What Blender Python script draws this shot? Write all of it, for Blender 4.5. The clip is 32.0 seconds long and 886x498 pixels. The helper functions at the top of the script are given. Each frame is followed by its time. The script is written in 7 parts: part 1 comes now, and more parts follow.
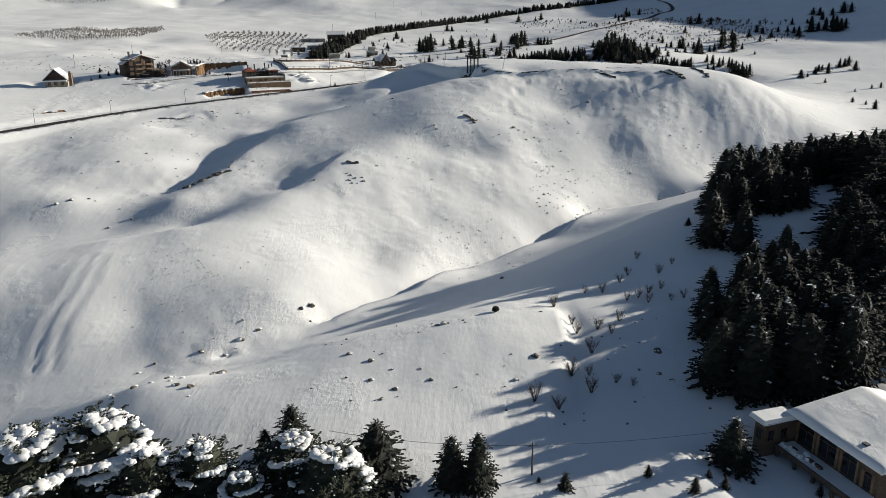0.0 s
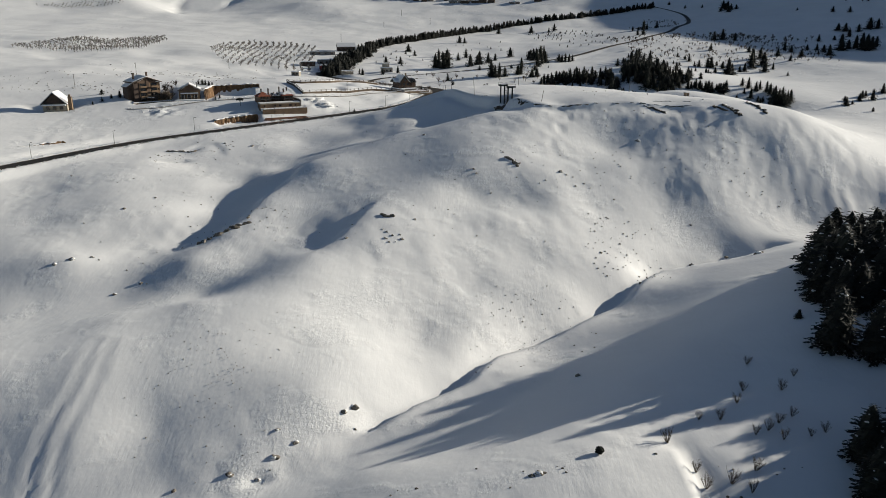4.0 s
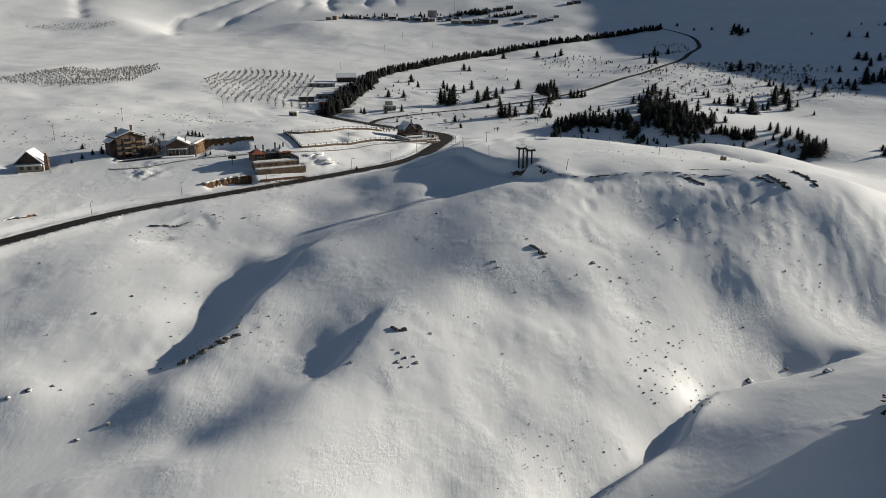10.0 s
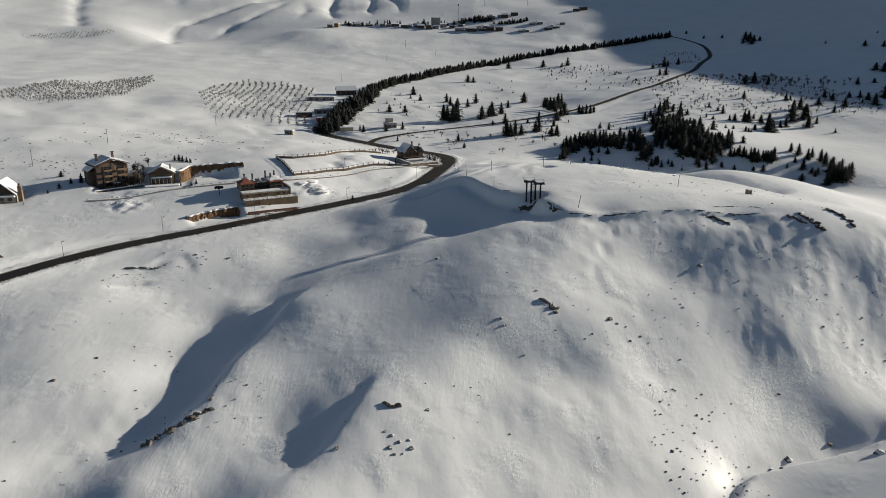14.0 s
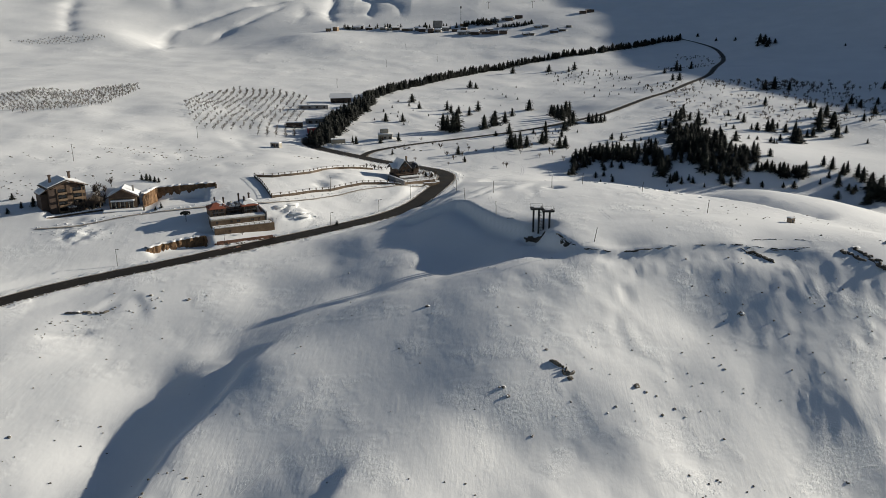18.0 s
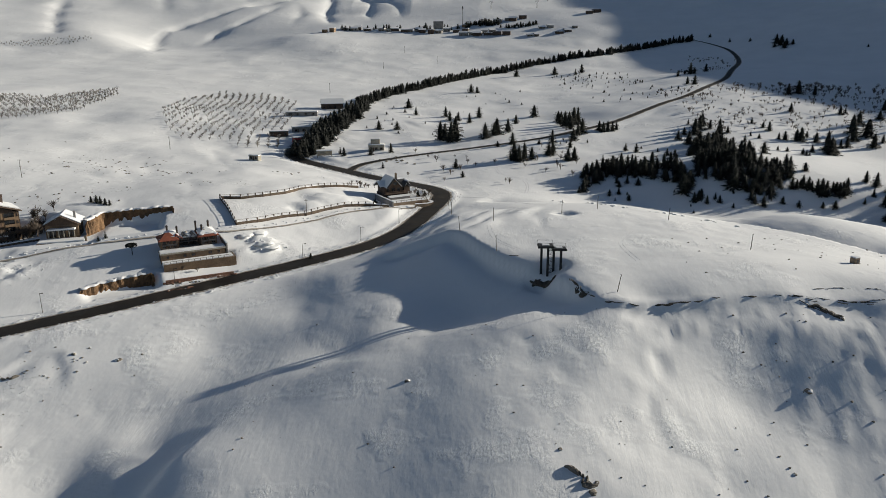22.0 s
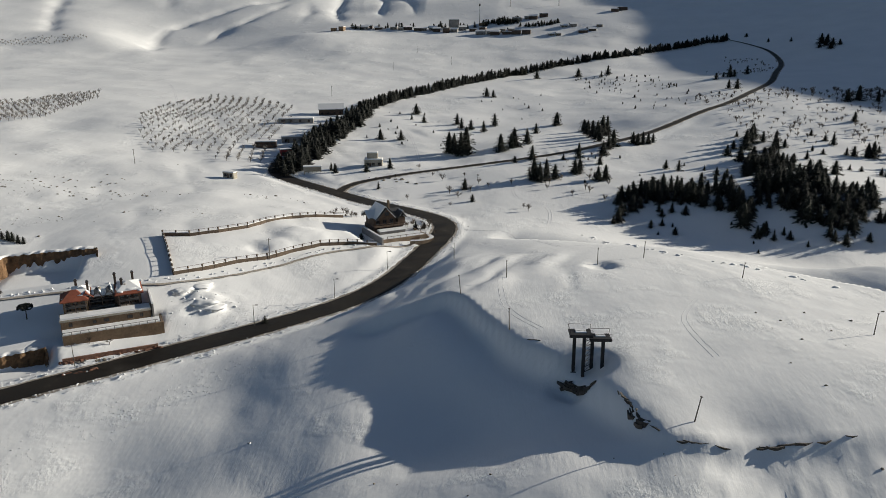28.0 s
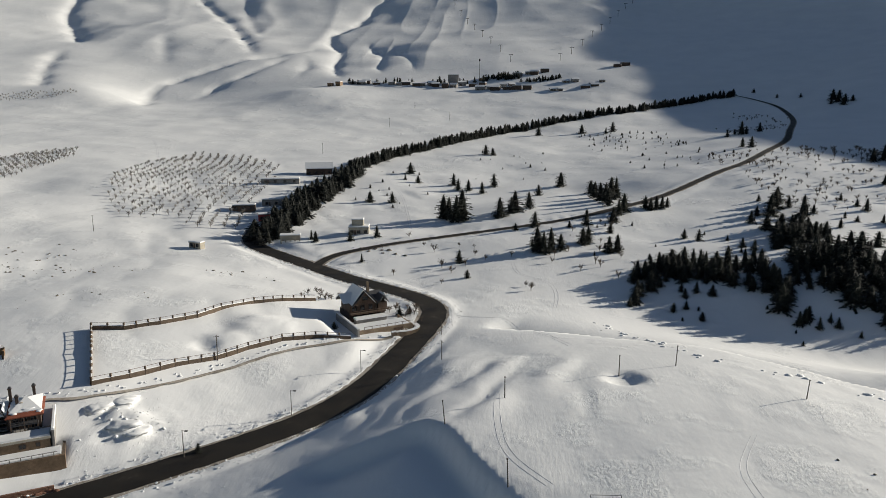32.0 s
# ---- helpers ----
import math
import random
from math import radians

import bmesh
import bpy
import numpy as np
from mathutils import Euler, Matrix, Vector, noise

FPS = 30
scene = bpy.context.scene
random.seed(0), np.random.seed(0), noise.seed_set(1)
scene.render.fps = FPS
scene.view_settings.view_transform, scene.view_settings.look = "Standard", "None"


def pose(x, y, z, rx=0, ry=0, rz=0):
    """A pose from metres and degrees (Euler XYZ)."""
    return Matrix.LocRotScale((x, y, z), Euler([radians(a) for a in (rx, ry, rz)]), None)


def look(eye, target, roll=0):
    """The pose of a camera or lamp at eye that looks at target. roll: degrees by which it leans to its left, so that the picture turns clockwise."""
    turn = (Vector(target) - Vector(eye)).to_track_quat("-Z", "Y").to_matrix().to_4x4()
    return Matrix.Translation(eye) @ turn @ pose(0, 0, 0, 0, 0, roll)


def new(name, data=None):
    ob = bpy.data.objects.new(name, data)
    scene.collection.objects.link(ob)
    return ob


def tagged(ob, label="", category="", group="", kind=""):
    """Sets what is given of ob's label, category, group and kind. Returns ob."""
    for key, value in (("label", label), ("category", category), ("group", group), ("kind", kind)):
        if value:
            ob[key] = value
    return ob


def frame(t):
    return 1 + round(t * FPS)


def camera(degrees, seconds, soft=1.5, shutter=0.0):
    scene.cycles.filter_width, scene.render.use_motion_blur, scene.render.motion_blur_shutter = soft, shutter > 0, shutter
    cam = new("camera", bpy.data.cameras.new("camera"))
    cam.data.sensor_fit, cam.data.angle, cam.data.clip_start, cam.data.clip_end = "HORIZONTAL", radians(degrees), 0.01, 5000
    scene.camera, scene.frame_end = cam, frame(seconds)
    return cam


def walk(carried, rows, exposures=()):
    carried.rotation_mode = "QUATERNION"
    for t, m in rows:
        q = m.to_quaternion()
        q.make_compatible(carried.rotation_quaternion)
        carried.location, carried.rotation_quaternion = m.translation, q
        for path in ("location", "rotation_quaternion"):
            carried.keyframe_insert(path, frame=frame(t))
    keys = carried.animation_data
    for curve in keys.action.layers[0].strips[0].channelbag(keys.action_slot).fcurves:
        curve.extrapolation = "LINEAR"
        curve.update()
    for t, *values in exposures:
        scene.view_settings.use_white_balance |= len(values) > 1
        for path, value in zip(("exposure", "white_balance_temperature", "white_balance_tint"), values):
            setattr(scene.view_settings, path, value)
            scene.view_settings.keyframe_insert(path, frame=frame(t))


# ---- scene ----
cam = camera(61.0, 32.0, soft=0.8)

PATH = [
    (0, 17.91, -42.88, 84.09, 72.742, 0.488, 0.516),
    (0.5, 15.70, -38.56, 84.91, 72.759, 0.415, 0.514),
    (1, 13.60, -34.18, 85.94, 72.770, 0.335, 0.519),
    (1.5, 11.61, -30.08, 87.08, 72.782, 0.245, 0.537),
    (2, 9.80, -26.27, 88.30, 72.796, 0.159, 0.545),
    (2.5, 8.07, -22.69, 89.60, 72.807, 0.074, 0.544),
    (3, 6.37, -19.22, 91.02, 72.811, -0.006, 0.530),
    (3.5, 4.70, -15.88, 92.47, 72.808, -0.079, 0.504),
    (5.5, 0.87, -3.09, 98.51, 72.957, 0.036, -0.004),
    (6, 0.00, 0.00, 100.00, 73.002, 0.000, -0.002),
    (7, -1.08, 5.93, 103.11, 73.075, -0.083, 0.055),
    (8, -1.70, 11.81, 106.14, 73.174, -0.124, 0.129),
    (9, -2.25, 18.21, 109.05, 73.306, -0.114, 0.197),
    (10, -2.38, 24.26, 111.84, 73.377, -0.091, 0.269),
    (11, -2.27, 30.41, 114.97, 73.430, -0.103, 0.374),
    (11.5, -2.07, 33.66, 116.43, 73.432, -0.108, 0.425),
    (12, -1.97, 36.57, 117.65, 73.423, -0.104, 0.476),
    (12.5, -1.84, 39.52, 118.18, 73.422, -0.087, 0.518),
    (13, -1.66, 42.73, 118.43, 73.442, -0.062, 0.554),
    (14, -1.32, 49.61, 118.82, 73.543, -0.006, 0.607),
    (14.5, -0.99, 53.65, 118.74, 73.593, 0.033, 0.633),
    (16.5, 0.69, 72.30, 118.67, 73.727, 0.173, 0.831),
    (17, 0.99, 77.33, 118.72, 73.752, 0.197, 0.866),
    (18, 1.66, 86.98, 118.98, 73.773, 0.228, 0.934),
    (19, 2.59, 97.96, 118.77, 73.794, 0.249, 1.025),
    (20, 3.41, 108.94, 118.63, 73.826, 0.269, 1.101),
    (21, 4.12, 119.46, 118.58, 73.854, 0.300, 1.158),
    (22, 4.85, 129.45, 118.53, 73.863, 0.313, 1.210),
    (23, 5.48, 139.94, 118.25, 73.858, 0.323, 1.256),
    (24, 6.09, 150.24, 118.21, 73.828, 0.331, 1.290),
    (25, 6.74, 160.01, 118.34, 73.802, 0.330, 1.319),
    (25.5, 7.00, 164.72, 118.63, 73.786, 0.331, 1.351),
    (27.5, 8.04, 185.40, 117.05, 73.874, 0.205, 2.592),
    (28, 8.57, 190.40, 116.77, 73.884, 0.228, 2.652),
    (28.5, 8.62, 195.01, 116.84, 74.641, 0.217, 2.669),
    (29, 9.25, 199.44, 117.32, 77.554, 0.282, 2.694),
    (29.5, 9.70, 204.27, 117.62, 77.708, 0.259, 2.717),
    (30, 10.05, 209.43, 117.44, 77.774, 0.233, 2.744),
    (31, 10.28, 219.01, 117.38, 77.805, 0.196, 2.763),
    (31.5, 10.36, 223.64, 117.36, 77.807, 0.173, 2.782),
    (32, 10.62, 228.62, 117.22, 77.809, 0.147, 2.809),
]
walk(cam, [(t, pose(x, y, z, tilt, lean, turn)) for t, x, y, z, tilt, lean, turn in PATH],
     exposures=[(0, 0.52), (1, 0.41), (2, 0.35), (4.5, 0.26), (8, 0.18), (14, 0.18), (20, 0.28), (32, 0.25)])

# ---- sky, sun ----
SUN_TURN, SUN_HEIGHT = 66.0, 16.3      # degrees clockwise from +y, degrees above the horizon
world = bpy.data.worlds.new("sky")
scene.world = world
world.use_nodes = True
wn = world.node_tree
sky = wn.nodes.new("ShaderNodeTexSky")
sky.sky_type, sky.sun_disc = "NISHITA", False
sky.sun_elevation, sky.sun_rotation = radians(SUN_HEIGHT), radians(SUN_TURN)
sky.altitude, sky.air_density, sky.dust_density, sky.ozone_density = 1900, 1.0, 1.4, 1.0
back = wn.nodes["Background"]
wn.links.new(sky.outputs["Color"], back.inputs["Color"])
back.inputs["Strength"].default_value = 0.048
sun_data = bpy.data.lights.new("sun", "SUN")
sun_data.energy, sun_data.angle, sun_data.color = 5.0, radians(0.53), (1.0, 0.935, 0.8)
sun = new("sun", sun_data)
a, e = radians(SUN_TURN), radians(SUN_HEIGHT)
sun.matrix_world = look((0, 0, 300), (-math.sin(a) * math.cos(e), -math.cos(a) * math.cos(e), 300 - math.sin(e)))

# ---- materials ----
def material(name, rough=0.8):
    m = bpy.data.materials.new(name)
    m.use_nodes = True
    t = m.node_tree
    b = t.nodes["Principled BSDF"]
    b.inputs["Roughness"].default_value = rough
    return m, t, b


def noise_node(t, scale, detail=4.0, rough=0.55, stretch=(1, 1, 1), space="Position"):
    if space == "Position":
        src = t.nodes.new("ShaderNodeNewGeometry").outputs["Position"]
    else:
        src = t.nodes.new("ShaderNodeTexCoord").outputs["Object"]
    mp = t.nodes.new("ShaderNodeMapping")
    mp.inputs["Scale"].default_value = stretch
    t.links.new(src, mp.inputs["Vector"])
    n = t.nodes.new("ShaderNodeTexNoise")
    n.inputs["Scale"].default_value, n.inputs["Detail"].default_value, n.inputs["Roughness"].default_value = scale, detail, rough
    t.links.new(mp.outputs["Vector"], n.inputs["Vector"])
    return n


def ramp(t, source, stops):
    r = t.nodes.new("ShaderNodeValToRGB")
    for i, (at, colour) in enumerate(stops):
        e = r.color_ramp.elements[i] if i < 2 else r.color_ramp.elements.new(at)
        e.position, e.color = at, (*colour, 1)
    t.links.new(source, r.inputs["Fac"])
    return r


def bump(t, b, source, strength, dist, after=None):
    n = t.nodes.new("ShaderNodeBump")
    n.inputs["Strength"].default_value, n.inputs["Distance"].default_value = strength, dist
    t.links.new(source, n.inputs["Height"])
    if after:
        t.links.new(after.outputs["Normal"], n.inputs["Normal"])
    t.links.new(n.outputs["Normal"], b.inputs["Normal"])
    return n


def grained(name, dark, light, scale, rough=0.85, relief=0.4, depth=0.05, vary=0.0, space="Position", stretch=(1, 1, 1), metal=0.0):
    """A surface of two tones in grain and stains, with fine relief; vary: how far its pieces differ."""
    m, t, b = material(name, rough)
    fine, wide = noise_node(t, scale, 6, 0.65, stretch, space), noise_node(t, scale * 0.13, 3, 0.5, (1, 1, 1), space)
    mix = t.nodes.new("ShaderNodeMath")
    mix.operation = "MULTIPLY_ADD"
    t.links.new(wide.outputs["Fac"], mix.inputs[0])
    mix.inputs[1].default_value = 0.6
    half = t.nodes.new("ShaderNodeMath")
    half.operation = "MULTIPLY"
    half.inputs[1].default_value = 0.55
    t.links.new(fine.outputs["Fac"], half.inputs[0])
    t.links.new(half.outputs[0], mix.inputs[2])
    r = ramp(t, mix.outputs[0], [(0.38, dark), (0.74, light)])
    colour = r.outputs["Color"]
    if vary:
        info = t.nodes.new("ShaderNodeObjectInfo")
        hsv = t.nodes.new("ShaderNodeHueSaturation")
        amount = t.nodes.new("ShaderNodeMapRange")
        amount.inputs["To Min"].default_value, amount.inputs["To Max"].default_value = 1 - vary, 1 + vary
        t.links.new(info.outputs["Random"], amount.inputs["Value"])
        t.links.new(amount.outputs["Result"], hsv.inputs["Value"])
        t.links.new(colour, hsv.inputs["Color"])
        colour = hsv.outputs["Color"]
    t.links.new(colour, b.inputs["Base Color"])
    b.inputs["Metallic"].default_value = metal
    bump(t, b, fine.outputs["Fac"], relief, depth)
    return m


def snow_material():
    """Wind-packed snow: fine streaks down the fall line in some patches, broken crust in others, smooth between."""
    m, t, b = material("snow", 0.62)
    wide, mid = noise_node(t, 0.035, 4, 0.55), noise_node(t, 0.9, 5, 0.6)
    r = ramp(t, wide.outputs["Fac"], [(0.3, (0.78, 0.785, 0.79)), (0.7, (0.85, 0.85, 0.85))])
    t.links.new(r.outputs["Color"], b.inputs["Base Color"])
    sparse = ramp(t, mid.outputs["Fac"], [(0.35, (0.5, 0.5, 0.5)), (0.75, (0.72, 0.72, 0.72))])
    t.links.new(sparse.outputs["Color"], b.inputs["Roughness"])

    def patch(scale, low, high, source):
        """A height that shows only inside uneven patches."""
        mask = ramp(t, noise_node(t, scale, 3, 0.6).outputs["Fac"], [(low, (0, 0, 0)), (high, (1, 1, 1))])
        mul = t.nodes.new("ShaderNodeMath")
        mul.operation = "MULTIPLY"
        t.links.new(mask.outputs["Color"], mul.inputs[0])
        t.links.new(source, mul.inputs[1])
        return mul.outputs[0]
    streak = noise_node(t, 1.1, 6, 0.62, (1.5, 0.22, 0.3))
    crust = noise_node(t, 1.5, 5, 0.7, (1, 0.8, 1))
    lump = noise_node(t, 0.16, 6, 0.6, (1, 0.6, 0.8))
    first = bump(t, b, lump.outputs["Fac"], 0.2, 0.8)
    second = bump(t, b, patch(0.03, 0.42, 0.66, streak.outputs["Fac"]), 0.27, 0.22, first)
    third = bump(t, b, patch(0.055, 0.52, 0.66, crust.outputs["Fac"]), 0.5, 0.4, second)
    bump(t, b, mid.outputs["Fac"], 0.1, 0.06, third)
    b.inputs["Specular IOR Level"].default_value = 0.25
    return m


def road_material():
    m, t, b = material("wet_asphalt", 0.5)
    fine, wide = noise_node(t, 6, 5, 0.6), noise_node(t, 0.18, 4, 0.6)
    r = ramp(t, wide.outputs["Fac"], [(0.3, (0.013, 0.011, 0.009)), (0.62, (0.028, 0.024, 0.02)), (0.8, (0.06, 0.053, 0.046))])
    t.links.new(r.outputs["Color"], b.inputs["Base Color"])
    wet = ramp(t, wide.outputs["Fac"], [(0.35, (0.6, 0.6, 0.6)), (0.65, (0.85, 0.85, 0.85))])
    b.inputs["Specular IOR Level"].default_value = 0.2
    t.links.new(wet.outputs["Color"], b.inputs["Roughness"])
    bump(t, b, fine.outputs["Fac"], 0.3, 0.03)
    return m


SNOW, ASPHALT = snow_material(), road_material()
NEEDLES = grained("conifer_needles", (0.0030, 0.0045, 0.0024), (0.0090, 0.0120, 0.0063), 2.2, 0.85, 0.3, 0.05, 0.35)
CEDAR = grained("cedar_needles", (0.008, 0.012, 0.007), (0.028, 0.034, 0.018), 2.0, 0.85, 0.3, 0.05, 0.25)
BARK = grained("bark", (0.04, 0.03, 0.022), (0.11, 0.085, 0.065), 5, 0.9, 0.5, 0.05)
FROSTED = grained("frosted_twigs", (0.10, 0.085, 0.07), (0.27, 0.25, 0.23), 4, 0.9, 0.2, 0.02)
TWIG = grained("bare_twigs", (0.06, 0.045, 0.035), (0.14, 0.11, 0.085), 4, 0.9, 0.2, 0.02)
ROCK = grained("weathered_rock", (0.07, 0.06, 0.05), (0.26, 0.23, 0.19), 1.6, 0.9, 0.8, 0.25, 0.25)
DARK_ROCK = grained("wet_dark_rock", (0.03, 0.026, 0.022), (0.12, 0.10, 0.08), 1.3, 0.85, 0.8, 0.3, 0.25)
OCHRE = grained("ochre_earth_cut", (0.05, 0.028, 0.014), (0.26, 0.15, 0.075), 1.4, 0.95, 0.9, 0.4)
RUBBLE = grained("red_rubble", (0.11, 0.045, 0.03), (0.28, 0.15, 0.10), 2.0, 0.95, 0.9, 0.3)
STONE = grained("tan_stone_masonry", (0.13, 0.09, 0.06), (0.33, 0.25, 0.17), 2.6, 0.9, 0.5, 0.06, 0.2)
OCHRE_STONE = grained("ochre_stone_cladding", (0.12, 0.08, 0.048), (0.27, 0.18, 0.11), 2.2, 0.85, 0.4, 0.05)
BROWN = grained("dark_brown_cladding", (0.035, 0.022, 0.016), (0.09, 0.06, 0.045), 2.5, 0.8, 0.3, 0.04)
PALE = grained("pale_render", (0.26, 0.23, 0.18), (0.46, 0.42, 0.35), 1.5, 0.9, 0.25, 0.03)
GREY = grained("grey_concrete", (0.16, 0.15, 0.14), (0.34, 0.32, 0.30), 1.8, 0.9, 0.4, 0.04)
RED_TILE = grained("red_roof_tile", (0.12, 0.032, 0.02), (0.28, 0.08, 0.04), 3.5, 0.8, 0.5, 0.05, stretch=(1, 4, 1))
SLATE = grained("dark_roof", (0.03, 0.03, 0.032), (0.085, 0.085, 0.09), 2.5, 0.6, 0.4, 0.04)
TIMBER = grained("dark_timber", (0.05, 0.03, 0.02), (0.14, 0.09, 0.06), 4, 0.8, 0.4, 0.03, stretch=(1, 1, 0.2))
STEEL = grained("dark_steel", (0.008, 0.0075, 0.008), (0.028, 0.026, 0.025), 3, 0.6, 0.2, 0.02)
POLE = grained("weathered_pole", (0.028, 0.024, 0.02), (0.14, 0.125, 0.11), 3, 0.8, 0.3, 0.02)
VILLA_STONE = grained("brown_villa_stone", (0.055, 0.04, 0.028), (0.14, 0.1, 0.07), 2.6, 0.9, 0.6, 0.08)
SLUSH = grained("dirty_roadside_snow", (0.13, 0.105, 0.08), (0.5, 0.45, 0.39), 1.3, 0.8, 0.6, 0.12)
TRACK = grained("packed_snow", (0.66, 0.66, 0.68), (0.79, 0.79, 0.80), 1.5, 0.7, 0.4, 0.06)
RED_SHED = grained("red_painted_sheet", (0.25, 0.03, 0.03), (0.45, 0.07, 0.06), 2, 0.6, 0.2, 0.02)
GLASS, gt, gb = material("dark_window_glass", 0.08)
gb.inputs["Base Color"].default_value, gb.inputs["Specular IOR Level"].default_value = (0.012, 0.014, 0.017, 1), 0.6

# ---- building blocks ----
class Geo:
    """Vertices and faces of one mesh in the making."""
    def __init__(self):
        self.v, self.f = [], []

    def add(self, verts, faces):
        n = len(self.v)
        self.v += [tuple(map(float, p)) for p in verts]
        self.f += [tuple(n + i for i in f) for f in faces]
        return self

    def box(self, x0, x1, y0, y1, z0, z1, slope=0.0):
        """A block; slope draws its top in."""
        s = slope
        return self.add([(x0, y0, z0), (x1, y0, z0), (x1, y1, z0), (x0, y1, z0), (x0 + s, y0 + s, z1), (x1 - s, y0 + s, z1), (x1 - s, y1 - s, z1), (x0 + s, y1 - s, z1)],
                        [(3, 2, 1, 0), (4, 5, 6, 7), (0, 1, 5, 4), (1, 2, 6, 5), (2, 3, 7, 6), (3, 0, 4, 7)])

    def tube(self, p, q, r0, r1, sides=6):
        p, q = Vector(p), Vector(q)
        d = (q - p).normalized()
        u = d.orthogonal().normalized()
        w = d.cross(u)
        ring = []
        for c, r in ((p, r0), (q, r1)):
            ring += [c + (u * math.cos(2 * math.pi * k / sides) + w * math.sin(2 * math.pi * k / sides)) * r for k in range(sides)]
        faces = [(k, (k + 1) % sides, sides + (k + 1) % sides, sides + k) for k in range(sides)]
        return self.add(ring, faces + [tuple(range(sides))[::-1], tuple(range(sides, 2 * sides))])

    def blob(self, c, r, rng, rough=0.2, rings=4, sides=7, floor=None):
        """A lumpy rounded body; floor cuts it off flat below that part of its height."""
        verts, top = [], None
        for i in range(1, rings):
            a = math.pi * i / rings
            for k in range(sides):
                b = 2 * math.pi * (k + 0.5 * (i % 2)) / sides
                s = 1 + rng.uniform(-rough, rough)
                z = math.cos(a) * s
                if floor is not None:
                    z = max(z, floor)
                verts.append((c[0] + r[0] * math.sin(a) * math.cos(b) * s, c[1] + r[1] * math.sin(a) * math.sin(b) * s, c[2] + r[2] * z))
        n = len(verts)
        verts += [(c[0], c[1], c[2] + r[2] * (1 + rng.uniform(-rough, rough) * 0.5)), (c[0], c[1], c[2] - r[2] * (1 if floor is None else -floor))]
        faces = []
        for i in range(rings - 2):
            for k in range(sides):
                a, b = i * sides + k, i * sides + (k + 1) % sides
                faces.append((a, a + sides, b + sides, b))
        faces += [(n, k, (k + 1) % sides) for k in range(sides)]
        last = (rings - 2) * sides
        faces += [(n + 1, last + (k + 1) % sides, last + k) for k in range(sides)]
        return self.add(verts, faces)

    def gable(self, x0, x1, y0, y1, z0, z1, thick, along_x=True):
        """A pitched roof with its own thickness; the ridge runs along x or y."""
        if along_x:
            m = (y0 + y1) / 2
            prof = [(y0, z0), (m, z1), (y1, z0), (y1, z0 + thick), (m, z1 + thick), (y0, z0 + thick)]
            verts = [(x0, a, b) for a, b in prof] + [(x1, a, b) for a, b in prof]
        else:
            m = (x0 + x1) / 2
            prof = [(x0, z0), (m, z1), (x1, z0), (x1, z0 + thick), (m, z1 + thick), (x0, z0 + thick)]
            verts = [(a, y0, b) for a, b in prof] + [(a, y1, b) for a, b in prof]
        faces = [(0, 1, 4, 5), (1, 2, 3, 4), (6, 11, 10, 7), (7, 10, 9, 8), (0, 6, 7, 1), (1, 7, 8, 2), (2, 8, 9, 3), (3, 9, 10, 4), (4, 10, 11, 5), (5, 11, 6, 0)]
        return self.add(verts, faces)

    def hip(self, x0, x1, y0, y1, z0, z1, inset, thick):
        m = (y0 + y1) / 2
        lo = [(x0, y0), (x1, y0), (x1, y1), (x0, y1)]
        verts = [(a, b, z0) for a, b in lo] + [(a, b, z0 + thick) for a, b in lo] + [(x0 + inset, m, z1 + thick), (x1 - inset, m, z1 + thick)]
        return self.add(verts, [(3, 2, 1, 0), (0, 1, 5, 4), (1, 2, 6, 5), (2, 3, 7, 6), (3, 0, 4, 7), (4, 5, 9, 8), (6, 7, 8, 9), (5, 6, 9), (7, 4, 8)])

    def mesh(self, name, mat, smooth_faces=False):
        me = bpy.data.meshes.new(name)
        me.from_pydata(self.v, [], self.f)
        if smooth_faces:
            me.polygons.foreach_set("use_smooth", np.ones(len(me.polygons), dtype=bool))
        me.materials.append(mat)
        me.validate()
        return me


def root(name, x, y, z, turn=0.0, size=1.0, label="", category="", group=""):
    """The Empty at the base of a thing."""
    ob = new(name)
    ob.empty_display_size = 0.5
    ob.matrix_basis = pose(x, y, z, 0, 0, turn) @ Matrix.Scale(size, 4)
    return tagged(ob, label, category, group)


def part(name, geo, mat, parent, label="", smooth_faces=False):
    """One mesh under a thing or a part; geo may be a mesh that others share."""
    ob = new(name, geo if isinstance(geo, bpy.types.Mesh) else geo.mesh(name, mat, smooth_faces))
    ob.parent = parent
    return tagged(ob, label) if label else ob


def lone(name, geo, mat, label, category, group="", kind="", at=(0, 0, 0), turn=0.0, smooth_faces=False):
    """A thing of one mesh."""
    ob = new(name, geo if isinstance(geo, bpy.types.Mesh) else geo.mesh(name, mat, smooth_faces))
    ob.matrix_basis = pose(*at, 0, 0, turn)
    return tagged(ob, label, category, group, kind)


